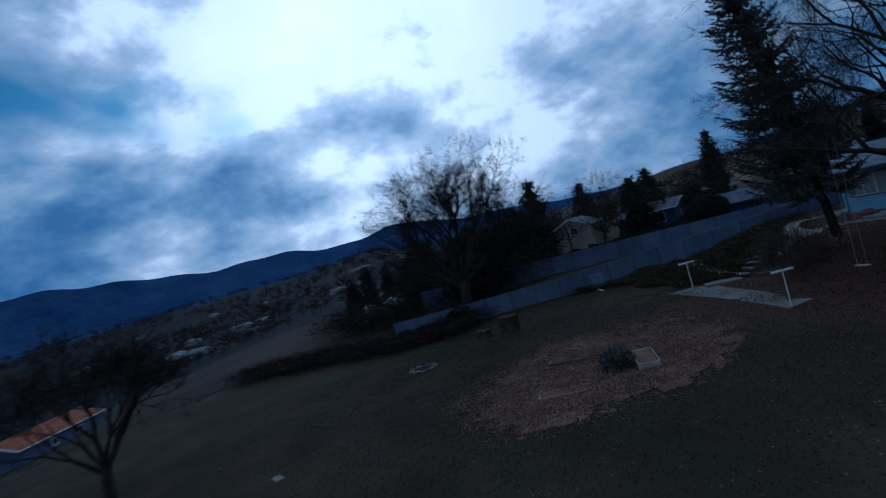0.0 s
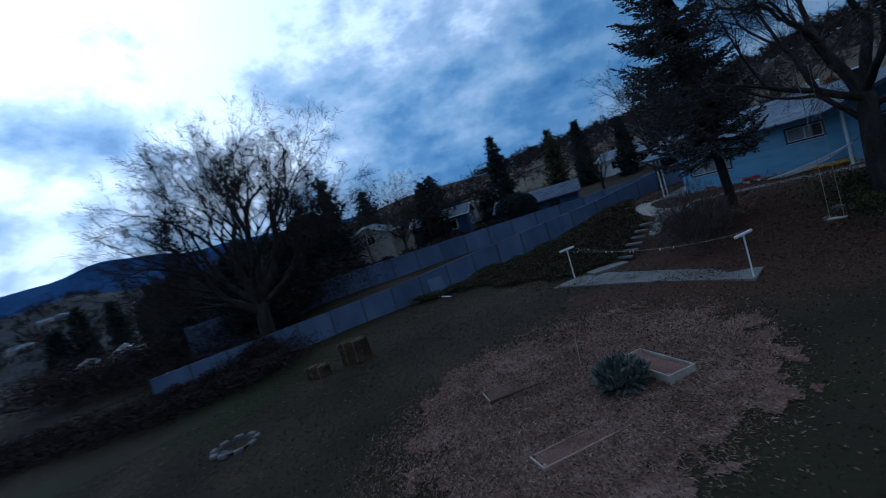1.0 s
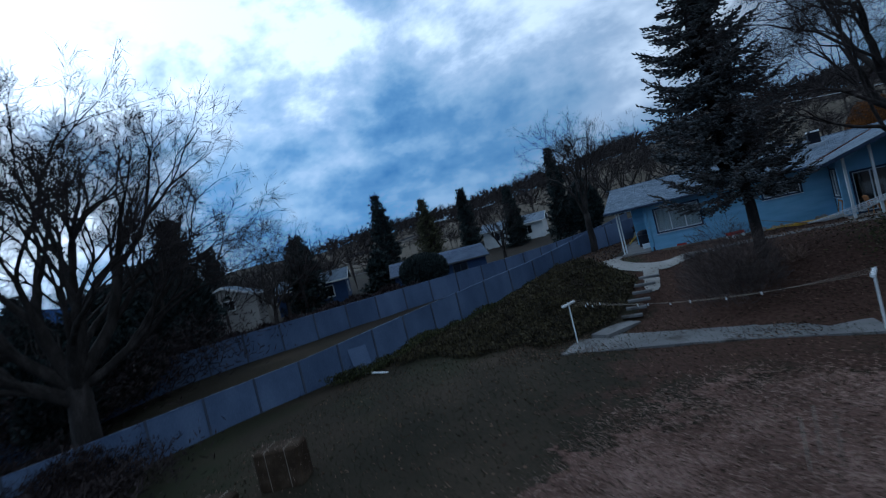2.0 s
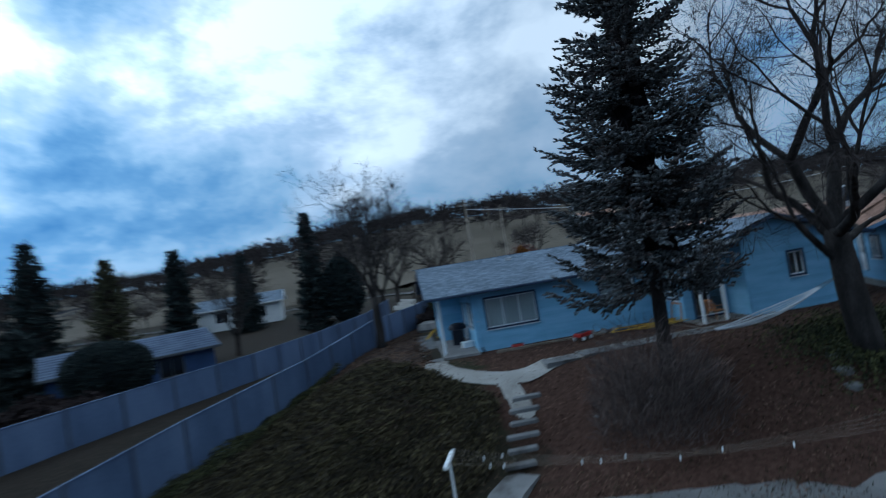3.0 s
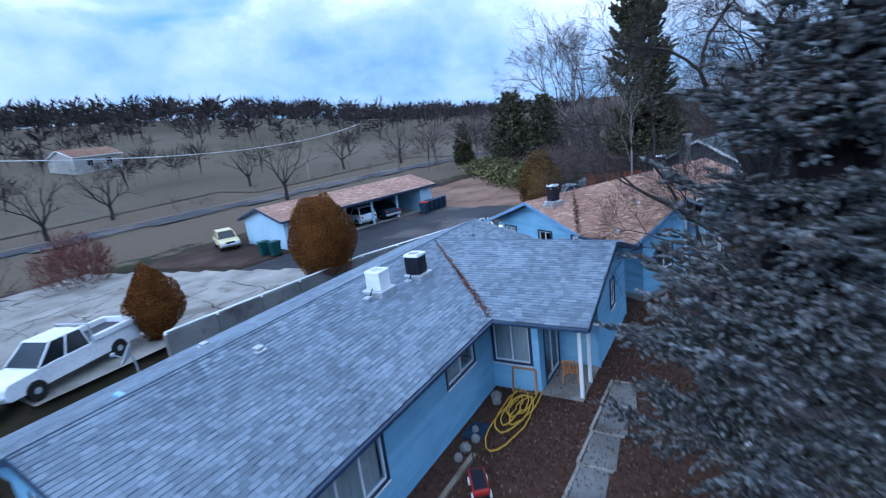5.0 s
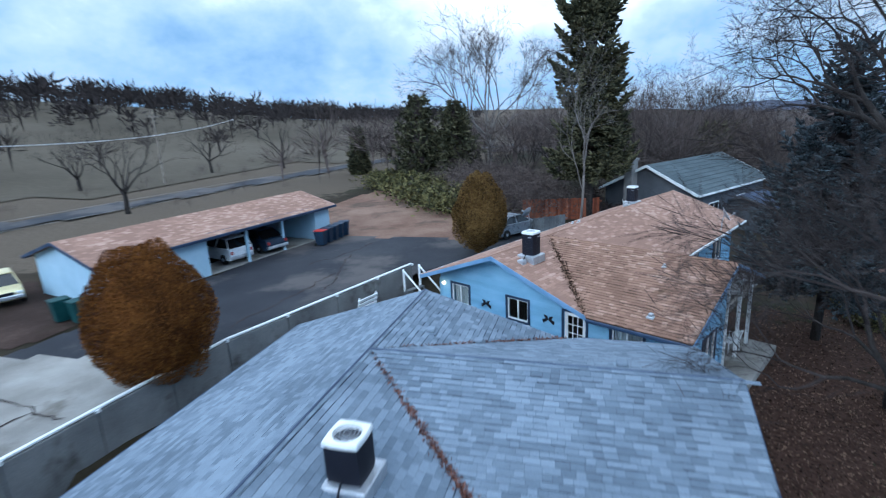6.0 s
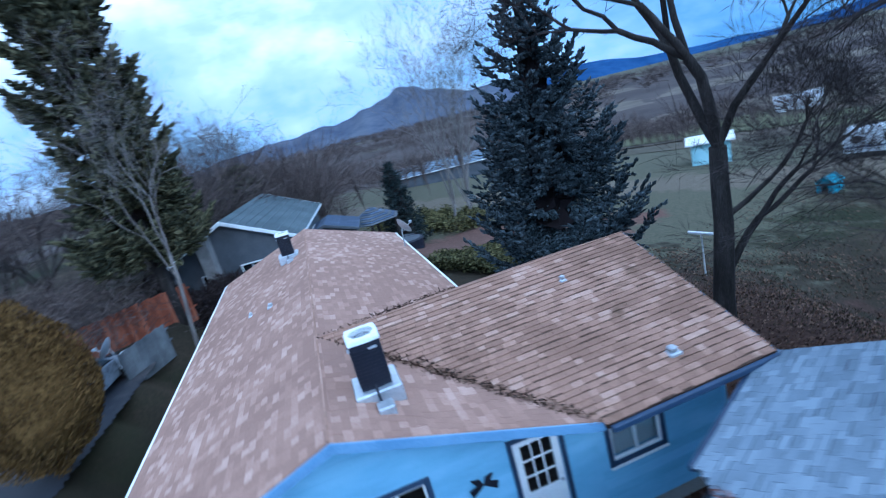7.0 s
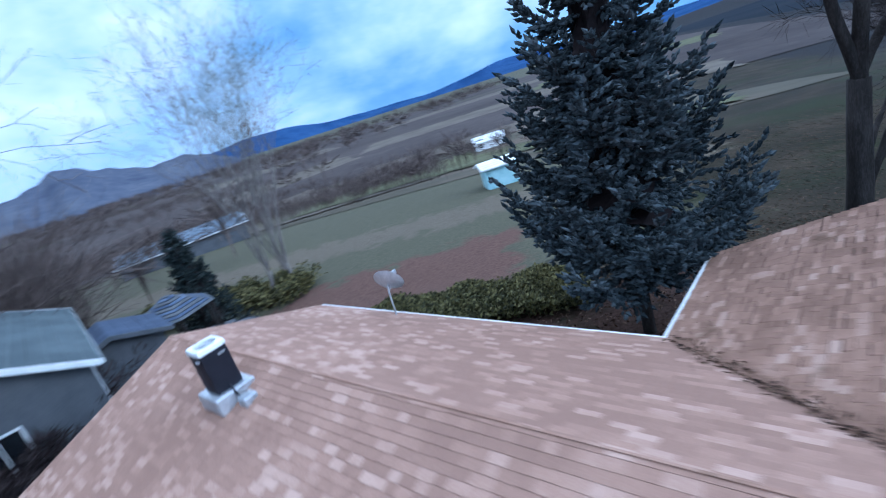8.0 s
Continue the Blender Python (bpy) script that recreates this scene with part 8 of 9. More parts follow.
part("ladder", Geo().tube([(-0.2, -0.05, 0.75), (-0.2, -0.25, 0.0)], 0.03, 6).tube([(0.2, -0.05, 0.75), (0.2, -0.25, 0.0)], 0.03, 6), YELLOW, st)


def wagon(at, turn):
    t = thing("toy_wagon", "small red toy wagon on the lawn", "wagon", at, turn)
    part("tray", Geo().box(-0.45, -0.22, 0.18, 0.45, 0.22, 0.36, 0.03), RED, t)
    part("tray_floor", Geo().box(-0.40, -0.18, 0.355, 0.40, 0.18, 0.363), BLACK, t)
    for x in (-0.3, 0.3):
        for y in (-0.24, 0.24):
            part("wheel", Geo().tube([(x, y - 0.025, 0.1), (x, y + 0.025, 0.1)], 0.1, 12), WHITE, t)
    part("handle", Geo().tube([(0.45, 0, 0.2), (0.8, 0, 0.12), (1.0, 0.0, 0.5)], 0.015, 6), BLACK, t)
    return t


wagon(on(6.95, -1.75), 35)
st = thing("planter", "small red planter against the foundation", "planter", (4.1, -0.55, -0.12), 5)
part("box", Geo().box(-0.28, -0.14, 0, 0.28, 0.14, 0.22, 0.03), RED, st)
part("soil", Geo().box(-0.24, -0.10, 0.2, 0.24, 0.10, 0.225), BRAMBLE, st)
for k, (x, y, s) in enumerate(((8.4, -0.6, 0.16), (8.9, -0.7, 0.13), (7.9, -0.62, 0.12), (11.3, -0.35, 0.18), (11.0, -0.5, 0.14), (9.3, -0.5, 0.1))):
    st = thing("stone", "rough grey stone by the foundation", "stone", on(x, y), 50 * k, "stones by the foundation")
    part("block", Geo().lathe([(s, -0.05), (s * 1.15, 0.06), (s * 0.9, 0.16), (s * 0.4, 0.22)], 7), ROCK, st)


def hose(at):
    t = thing("garden_hose", "tangled yellow hose lying on the ground", "hose", at)
    pts = []
    for k in range(120):
        a = k * 0.31
        r = 0.55 + 0.35 * math.sin(k * 0.11) + 0.14 * math.sin(k * 0.37)
        pts.append((r * 1.9 * math.cos(a) + 0.3 * math.sin(k * 0.07), r * 0.6 * math.sin(a), 0.03 + 0.02 * (k % 5)))
    part("hose", Geo().tube(pts, 0.022, 6), YELLOW, t)
    return t


hose(on(10.7, -1.35, 0.05))
tagged(part("doormat", Geo().box(8.85, -0.85, ground_at(9.3, -0.5) - 0.02, 9.75, -0.2, ground_at(9.3, -0.5) + 0.05, 0.01), BIN), "dark blue mat lying by the house wall", "mat")
g = Geo()
for q in ((0, 0, 0.07, 0.95), (0.83, 0, 0.9, 0.95), (0.07, 0.88, 0.83, 0.95), (0.07, 0, 0.83, 0.07)):
    g.box(q[0], 0, q[1], q[2], 0.035, q[3], 0.006)
ob = tagged(part("wooden_screen", g, ORANGE), "raw orange wood screen leaning on the wall", "screen")
ob.matrix_world = pose(11.86, -0.72, -0.12, -8, 0, -90)


def garden_chair(label, at, turn, mat, group=""):
    t = thing("garden_chair", label, "chair", at, turn, group)
    part("seat", Geo().box(-0.26, -0.25, 0.38, 0.26, 0.25, 0.42, 0.02), mat, t)
    for k in range(5):
        x = -0.22 + 0.11 * k
        part("back_slat", Geo().tube([(x, 0.24, 0.42), (x * 1.1, 0.36, 0.88)], 0.025, 5), mat, t)
    part("top_rail", Geo().tube([(-0.28, 0.35, 0.88), (0, 0.38, 0.93), (0.28, 0.35, 0.88)], 0.03, 6), mat, t)
    for x in (-0.25, 0.25):
        for y in (-0.22, 0.22):
            part("leg", Geo().tube([(x * 1.1, y * 1.15, 0), (x, y, 0.4)], 0.025, 6), mat, t)
        part("armrest", Geo().tube([(x * 1.15, -0.25, 0.0), (x * 1.15, -0.27, 0.62), (x * 1.15, 0.28, 0.64)], 0.025, 6), mat, t)
    return t


for k, (x, y) in enumerate(((5.3, -3.1), (6.6, -3.3))):
    p = B_FRAME @ Vector((x, y, 0.2))
    garden_chair("white moulded garden chair on the porch", p, 150 - 25 * k, WHITE, "white porch chairs")
garden_chair("orange wooden chair on the wing's porch", (13.1, -2.5, -0.03), 100, ORANGE)


def dish(at, turn, label):
    t = thing("satellite_dish", label, "satellite dish", at, turn, "satellite dishes")
    g = Geo().lathe([(0.02, 0.0), (0.15, 0.02), (0.30, 0.075), (0.38, 0.13), (0.39, 0.135), (0.30, 0.095), (0.15, 0.04), (0.02, 0.02)], 20)
    m = Matrix.Translation((0, 0, 0.75)) @ Matrix.Rotation(radians(60), 4, "Y")
    g.v = [tuple(m @ Vector(p)) for p in g.v]
    part("dish", g, STEEL, t, smooth=True)
    part("mast", Geo().tube([(-0.1, 0, -0.1), (-0.06, 0, 0.55), (0, 0, 0.75)], 0.025, 8), STEEL, t)
    part("feed_arm", Geo().tube([(0.05, 0, 0.6), (0.42, 0, 0.85)], 0.015, 6).box(0.38, -0.05, 0.82, 0.5, 0.05, 0.92, 0.01), STEEL, t)
    return t


dish((34.55, -7.3, 3.15), -100, "grey satellite dish on the tan roof's corner")
dish((4.6, 8.6, 2.9), 150, "grey satellite dish at the grey roof's eave")
dish((38.9, 3.3, 2.4), 60, "grey satellite dish behind the tan roof")


def steps_and_rail():
    """The white stair from the car park down to the tan-roofed house."""
    t = thing("stair", "white wooden stair with handrails beside the wall", "stair", (28.0, 7.6, 0.1), -27)
    for k in range(7):
        part("tread", Geo().box(-0.5, -0.3 - 0.26 * k, 1.42 - 0.2 * k, 0.5, -0.05 - 0.26 * k, 1.47 - 0.2 * k, 0.008), OLD_BOARD, t)
    for x in (-0.52, 0.52):
        part("stringer", Geo().slab([(x - 0.03, 0.0, 1.5), (x + 0.03, 0.0, 1.5), (x + 0.03, -1.95, 0.05), (x - 0.03, -1.95, 0.05)], 0.22), OLD_BOARD, t)
        part("handrail", Geo().tube([(x, 0.0, 2.45), (x, -1.95, 1.0)], 0.035, 6), WHITE, t)
        part("newel", Geo().box(x - 0.04, -0.04, 1.4, x + 0.04, 0.04, 2.5, 0.01), WHITE, t)
        part("newel", Geo().box(x - 0.04, -1.99, 0.0, x + 0.04, -1.91, 1.05, 0.01), WHITE, t)
    return t


steps_and_rail()
st = thing("leaning_pallet", "white slatted pallet leaning by the car park wall", "pallet", (24.9, 8.75, 1.05), -18)
for k in range(6):
    part("slat", Geo().box(-0.6, -0.05, 0.05 + 0.2 * k, 0.6, 0.0, 0.18 + 0.2 * k, 0.008, Matrix.Rotation(radians(14), 4, "X")), WHITE, st)
for x in (-0.55, 0.5):
    part("bearer", Geo().box(x, 0.003, 0.0, x + 0.06, 0.06, 1.25, 0.008, Matrix.Rotation(radians(14), 4, "X")), WHITE, st)


def board_fence(label, a, b, tall, mat):
    a, b = Vector(a), Vector(b)
    d = b - a
    t = thing("board_fence", label, "fence", a, math.degrees(math.atan2(d.y, d.x)))
    ln = math.hypot(d.x, d.y)
    n = int(ln / 0.19)
    for k in range(n):
        part("board", Geo().box(k * 0.19, -0.012, -0.4, k * 0.19 + 0.175, 0.012, tall + 0.02 * ((k * 7) % 3), 0.006), mat, t)
    for z in (0.3, tall - 0.3):
        part("rail", Geo().box(0, 0.013, z, ln, 0.06, z + 0.09, 0.006), mat, t)
    return t


board_fence("red-brown board fence behind the tan-roofed house", on(44.4, 4.4), on(45.3, -1.4), 1.6, WOOD_RED)
board_fence("weathered grey board fence by the tan house", on(39.6, 3.1), on(41.4, 0.9), 1.1, OLD_BOARD)


def gazebo(at):
    t = thing("gazebo", "dark slatted gazebo over a garden deck", "gazebo", at, 20)
    r, n = 2.3, 6
    ring = [(r * math.cos(2 * math.pi * k / n), r * math.sin(2 * math.pi * k / n)) for k in range(n)]
    part("deck", Geo().prism([(x * 1.5, y * 1.3) for x, y in ring], -0.5, 0.25), SLATE, t)
    for x, y in ring:
        part("post", Geo().box(x * 0.9 - 0.07, y * 0.9 - 0.07, 0.25, x * 0.9 + 0.07, y * 0.9 + 0.07, 2.5, 0.01), BARK, t)
    for k in range(n):
        (ax, ay), (bx, by) = ring[k], ring[(k + 1) % n]
        for i in range(9):
            f0, f1 = i / 9, (i + 1) / 9
            q = [(ax * (1 - f0), ay * (1 - f0), 2.5 + 1.1 * f0), (bx * (1 - f0), by * (1 - f0), 2.5 + 1.1 * f0), (bx * (1 - f1), by * (1 - f1), 2.5 + 1.1 * f1 - 0.04), (ax * (1 - f1), ay * (1 - f1), 2.5 + 1.1 * f1 - 0.04)]
            part("roof_slat", Geo().slab(q if i < 8 else q[:3], 0.04), DARK_ROOF if i % 2 else SLATE, t)
    return t


gazebo(on(51.4, -17.2))
st = thing("hot_tub", "dark round hot tub beside the gazebo", "hot tub", on(48.6, -18.0), 0)
part("shell", Geo().lathe([(1.1, -0.1), (1.15, 0.75), (1.05, 0.85), (0.95, 0.8)], 20), BLACK, st)
part("cover", Geo().lathe([(0.94, 0.76), (0.94, 0.84), (0.5, 0.88), (0.1, 0.88)], 20), SLATE, st)


def dog_house(at, turn):
    t = thing("dog_house", "turquoise wooden dog house with an arched door", "dog house", at, turn)
    w, d, h = 0.62, 0.75, 0.95
    part("side_wall", Geo().box(-w, -d, 0, -w + 0.04, d, h, 0.005), TEAL, t)
    part("side_wall", Geo().box(w - 0.04, -d, 0, w, d, h, 0.005), TEAL, t)
    part("front_wall", Geo().box(-w + 0.04, -d, 0, -0.28, -d + 0.04, h).box(0.28, -d, 0, w - 0.04, -d + 0.04, h).box(-0.28, -d, 0.72, 0.28, -d + 0.04, h), TEAL, t)
    part("back_wall", Geo().box(-w + 0.04, d - 0.04, 0, w - 0.04, d, h), TEAL, t)
    part("gable", Geo().prism([(-w, h), (w, h), (0, h + 0.42)], -d, -d + 0.04, Matrix(((1, 0, 0, 0), (0, 0, 1, 0), (0, 1, 0, 0), (0, 0, 0, 1)))), TEAL, t)
    for s in (-1, 1):
        part("roof_board", Geo().slab([(s * (w + 0.12), -d - 0.1, h - 0.06), (s * (w + 0.12), d + 0.1, h - 0.06), (0, d + 0.1, h + 0.46), (0, -d - 0.1, h + 0.46)], 0.04), TEAL, t)
    return t


dog_house(on(25.1, -34.4), 165).scale = (0.8, 0.8, 0.8)


def travel_trailer(at, turn):
    t = thing("travel_trailer", "white travel trailer parked by the pasture", "trailer", at, turn)
    prof = [(-3.2, 0.55), (-3.25, 1.6), (-3.0, 2.5), (-2.6, 2.72), (2.4, 2.72), (2.9, 2.5), (3.25, 1.5), (3.1, 0.55)]
    m = Matrix(((1, 0, 0, 0), (0, 0, 1, 0), (0, 1, 0, 0), (0, 0, 0, 1)))
    part("body", Geo().prism(prof[::-1], -1.15, 1.15, m), PEARL, t)
    for x, w in ((-2.2, 0.8), (-0.2, 1.0), (2.2, 0.8)):
        for y in (-1.16, 1.15):
            part("window", Geo().box(x - w / 2, y, 1.5, x + w / 2, y + 0.012, 2.1, 0.004), TINTED, t)
    part("stripe", Geo().box(-3.15, -1.162, 1.0, 3.1, -1.152, 1.15).box(-3.15, 1.152, 1.0, 3.1, 1.162, 1.15), NAVY, t)
    for x in (-0.45, 0.45):
        for y in (-1.0, 1.0):
            part("wheel", Geo().tube([(x, y - 0.1, 0.35), (x, y + 0.1, 0.35)], 0.35, 16), RUBBER, t)
    part("drawbar", Geo().tube([(3.0, -0.5, 0.55), (4.3, 0, 0.5), (3.0, 0.5, 0.55)], 0.05, 6), BLACK, t)
    return t


travel_trailer(on(23.4, -45.0), 8).scale = (0.82, 0.82, 0.82)
clothes_post(on(26.0, -15.6), 80)
ob = tagged(part("plywood_sheet", Geo().box(-0.6, 0, 0, 0.6, 0.03, 1.75, 0.008), FENCE), "pale panel leaning against the garden fence", "panel")
ob.matrix_world = pose(-12.7, -12.0, -2.45, -14, 0, 70)
ob = tagged(part("loose_board", Geo().box(0, -0.08, 0, 1.9, 0.08, 0.05, 0.008), WHITE), "pale board lying by the fence", "board")
ob.matrix_world = pose(-12.3, -12.6, ground_at(-11.8, -12.6) + 0.03, 0, 0, -12)


# ---- undergrowth ----
def scatter_on(name, label, n, spot, seed, mat, leaf, width, up=0.3, lift=0.02, category="leaves"):
    """Small leaves or straws lying on, or standing out of, the ground."""
    rng = np.random.default_rng(seed)
    xy = spot(rng, n)
    z = land(xy[:, 0], xy[:, 1]) + lift * rng.random(len(xy))
    w = rng.normal(size=(len(xy), 3)) * (1, 1, 0.25) + np.array((0, 0, up))
    v, f = blades(np.column_stack([xy, z + 0.03]), w, rng.uniform(0.5, 1.4, len(xy)) * leaf, width * rng.uniform(0.6, 1.4, len(xy)), rng)
    return tagged(mass(name, v, f, mat), label, category, kind="stuff")


def ring_spot(cx, cy, rx, ry):
    def spot(rng, n):
        a, r = rng.uniform(0, 6.283, n), np.sqrt(rng.random(n)) * (1 + 0.1 * rng.normal(size=n))
        return np.column_stack([cx + rx * r * np.cos(a), cy + ry * r * np.sin(a)])
    return spot


def strip_spot(x0, x1, y0, y1, keep=None):
    def spot(rng, n):
        q = np.column_stack([rng.uniform(x0, x1, n), rng.uniform(y0, y1, n)])
        return q if keep is None else q[keep(q[:, 0], q[:, 1])]
    return spot


scatter_on("straw_litter", "loose straw and leaves over the mulch", 52000, ring_spot(7.2, -24.3, 6.0, 7.2), 3, STRAW, 0.13, 0.022, 0.25)
scatter_on("lawn_leaves", "fallen leaves scattered over the lawn", 18000, strip_spot(-12, 30, -44, -11), 4, LEAVES, 0.10, 0.055, 0.1)
scatter_on("lawn_tufts", "short dull winter grass tufts", 50000, strip_spot(-12, 26, -40, -10), 5, TURF, 0.13, 0.02, 1.0)
scatter_on("bank_leaves", "brown leaf litter on the bank", 26000, strip_spot(-4, 24, -14, -1, lambda x, y: ~((x > 1.9) & (y > -0.1))), 6, LEAVES, 0.085, 0.045, 0.15)
scatter_on("west_leaves", "brown leaves between house and fence", 9000, strip_spot(-7, 0, -3, 14), 7, LEAVES, 0.12, 0.06, 0.1)
scatter_on("east_leaves", "brown leaves under the leaning tree", 9000, strip_spot(19, 32, -22, -5), 8, LEAVES, 0.12, 0.06, 0.1)


def in_bank(x, y):
    west = np.interp(y, [-12, -4, 1], [-10.8, -8.6, -5.5])
    east = np.interp(y, [-12, -9, -6, -3, 0.5], [-2.0, 1.0, 1.9, -0.4, -2.2])
    return (x > west) & (x < east) & (y < 0.6 + 0.4 * np.sin(x * 1.7)) & (y > -11.6 + 0.5 * np.sin(x * 1.3))


def ivy(rng, n):
    q = np.column_stack([rng.uniform(-11.5, 2.2, n), rng.uniform(-12.5, 1.5, n)])
    return q[in_bank(q[:, 0], q[:, 1])]


def low_cover(name, label, spot, n, seed, mat, tall, leaf, category="ground cover", slim=0.6):
    """Knee-high cover in uneven lumps."""
    rng = np.random.default_rng(seed)
    xy = spot(rng, n)
    x, y = xy[:, 0], xy[:, 1]
    lump = 0.55 + 0.45 * np.sin(x * 1.9 + 1.2 * np.sin(y * 1.1)) * np.sin(y * 1.6 + 0.8 * np.sin(x * 0.7))
    h = rng.random(len(xy)) ** 0.6 * tall * (0.35 + 0.65 * lump)
    w = rng.normal(size=(len(xy), 3)) * (1, 1, 0.5) + (0, 0, 0.6)
    v, f = blades(np.column_stack([x, y, land(x, y) + h]), w, rng.uniform(0.6, 1.4, len(xy)) * leaf, leaf * slim, rng)
    return tagged(mass(name, v, f, mat), label, category, kind="stuff")


low_cover("ivy_bank", "dark ivy and low shrubs covering the bank", ivy, 70000, 9, IVY, 0.5, 0.14)
low_cover("bramble_hedge", "dark bramble hedge along the lower fence", lambda rng, n: np.column_stack([np.interp(t := rng.random(n), [0, 0.35, 1], [-15.5, -18.5, -31.0]) + rng.normal(size=n) * 1.5, np.interp(t, [0, 0.35, 1], [-24.0, -32.0, -48.0]) + rng.normal(size=n) * 1.2]), 42000, 10, BRAMBLE, 1.5, 0.3, "hedge", 0.2)
low_cover("fence_foot_shrubs", "dark shrubs at the foot of the fence", lambda rng, n: np.column_stack([np.interp(t := rng.random(n), [0, 1], [-13.4, -6.2]) + rng.random(n) * 1.2, np.interp(t, [0, 1], [-14.5, 5.0]) + rng.normal(size=n) * 0.3]), 16000, 11, HEDGE, 0.6, 0.13, "shrubs")
low_cover("clipped_hedge", "low olive hedge south of the tan-roofed house", lambda rng, n: np.column_stack([34.5 + rng.uniform(-4.5, 5.0, n), -14.2 + rng.uniform(-2.6, 2.6, n) - 0.45 * rng.random(n)]), 45000, 12, OLIVE_HEDGE, 0.9, 0.16, "hedge")
low_cover("far_hedge", "green hedges round the neighbour's deck", lambda rng, n: np.column_stack([56.5 + rng.uniform(-7, 8, n), -27.0 + rng.normal(size=n) * 1.2]), 20000, 13, OLIVE_HEDGE, 1.8, 0.25, "hedge")
low_cover("yard_shrubs", "olive shrubs at the edge of the turnaround", lambda rng, n: np.column_stack([np.interp(t := rng.random(n), [0, 1], [47.0, 66.0]) + rng.normal(size=n) * 1.3, np.interp(t, [0, 1], [9.0, 24.0]) + rng.normal(size=n) * 1.6]), 36000, 14, OLIVE_HEDGE, 2.0, 0.36, "shrubs")
low_cover("grey_brush", "grey leafless brush beside the turnaround", lambda rng, n: np.column_stack([np.interp(t := rng.random(n), [0, 1], [45.0, 60.0]) + rng.normal(size=n) * 2.0, np.interp(t, [0, 1], [3.5, 12.0]) + rng.normal(size=n) * 2.0]), 42000, 15, SCRUB, 3.6, 0.6, "brush", 0.05)
low_cover("house_corner_brush", "tangled brush behind the house corner", lambda rng, n: np.column_stack([rng.uniform(0.0, 1.4, n), rng.uniform(12.0, 16.5, n)]), 9000, 16, BRAMBLE, 1.1, 0.25, "brush")
thicket("pale leafless shrub beside the spruce", "leafless_shrub", [(6.2, -9.4, 1.0), (6.7, -9.9, 0.8), (5.6, -9.8, 0.8)], 17, SCRUB, 3.3, 2600, 0.6, "shrub", 0.016)
thicket("reddish leafless shrub behind the drive", "red_shrub", [(12.5, 30.0, 1.0), (13.6, 31.0, 0.9)], 18, TWIG_RED, 3.6, 1600, 0.7, "shrub", 0.03)
thicket("brown leafless shrubs between the fence and the drive", "brown_shrub", [(2.0, 19.6, 1.0), (2.6, 22.2, 1.0), (1.9, 17.4, 0.75), (3.0, 25.0, 1.1)], 71, BRAMBLE, 3.6, 1500, 0.6, "shrub", 0.03)
leafy("low dark evergreen bush at the end of the fence", "evergreen_bush", on(1.9, 15.4, -0.1), 0.9, 0.9, 1.0, 72, HEDGE, 5000, 0.1)
low_cover("maple_ivy", "dark ivy round the foot of the maple", lambda rng, n: np.column_stack([14.6 + rng.normal(size=n) * 1.4, -8.9 + rng.normal(size=n) * 1.0]), 14000, 73, HEDGE, 0.5, 0.12, "ivy")
thicket("dry pampas clump under the spruce", "pampas_clump", [(8.7, -8.9, 0.45), (8.2, -8.9, 0.35)], 19, STRAW, 1.2, 500, 0.4, "plant", 0.02)
st = thing("boulder", "large pale boulder behind the house corner", "boulder", on(0.55, 12.2), 15)
part("rock", Geo().lathe([(0.7, -0.2), (0.85, 0.15), (0.7, 0.55), (0.35, 0.72)], 9), ROCK, st)
st = thing("garden_pond", "small stone-edged pond on the lawn", "pond", on(-5.8, -31.0), 30)
part("basin", Geo().lathe([(0.8, -0.2), (0.85, 0.06), (0.75, 0.07), (0.65, -0.02)], 18), BLACK, st)
for k in range(9):
    a = 2 * math.pi * k / 9
    part("edge_stone", Geo().box(-0.2, -0.12, -0.05, 0.2, 0.12, 0.14, 0.04, Matrix.Translation((0.95 * math.cos(a), 0.95 * math.sin(a), 0)) @ Matrix.Rotation(a + 1.57, 4, "Z")), CONCRETE_DARK, st)
st = tagged(part("paving_slab", Geo().box(-0.35, -0.2, -0.05, 0.35, 0.2, 0.05, 0.015), CONCRETE), "pale slab lying on the lawn", "slab")
st.matrix_world = pose(6.4, -40.2, ground_at(6.4, -40.2) + 0.03, 0, 0, 25)
low_cover("tree_foot_brush", "dark brush and suckers round the foot of the shade tree", lambda rng, n: np.column_stack([np.interp(t := rng.random(n), [0, 1], [-17.4, -25.0]) + rng.normal(size=n) * 1.0, np.interp(t, [0, 1], [-24.2, -29.5]) + rng.normal(size=n) * 0.8]), 26000, 24, BRAMBLE, 2.3, 0.34, "brush", 0.12)
low_cover("west_brush", "dark tangled brush under the broad shade tree", lambda rng, n: np.column_stack([np.interp(t := rng.random(n), [0, 1], [-23.0, -44.0]) + rng.normal(size=n) * 2.2, np.interp(t, [0, 1], [-15.0, -37.0]) + rng.normal(size=n) * 2.4]), 42000, 22, BRAMBLE, 4.4, 0.5, "brush", 0.12)
low_cover("lane_shrubs", "dark shrubs between the two fences' gardens", lambda rng, n: np.column_stack([np.interp(t := rng.random(n), [0, 1], [-25.0, -17.0]) - rng.random(n) * 4.0, np.interp(t, [0, 1], [-10.0, 5.0]) + rng.normal(size=n) * 1.0]), 34000, 23, BRAMBLE, 1.7, 0.28, "shrubs")


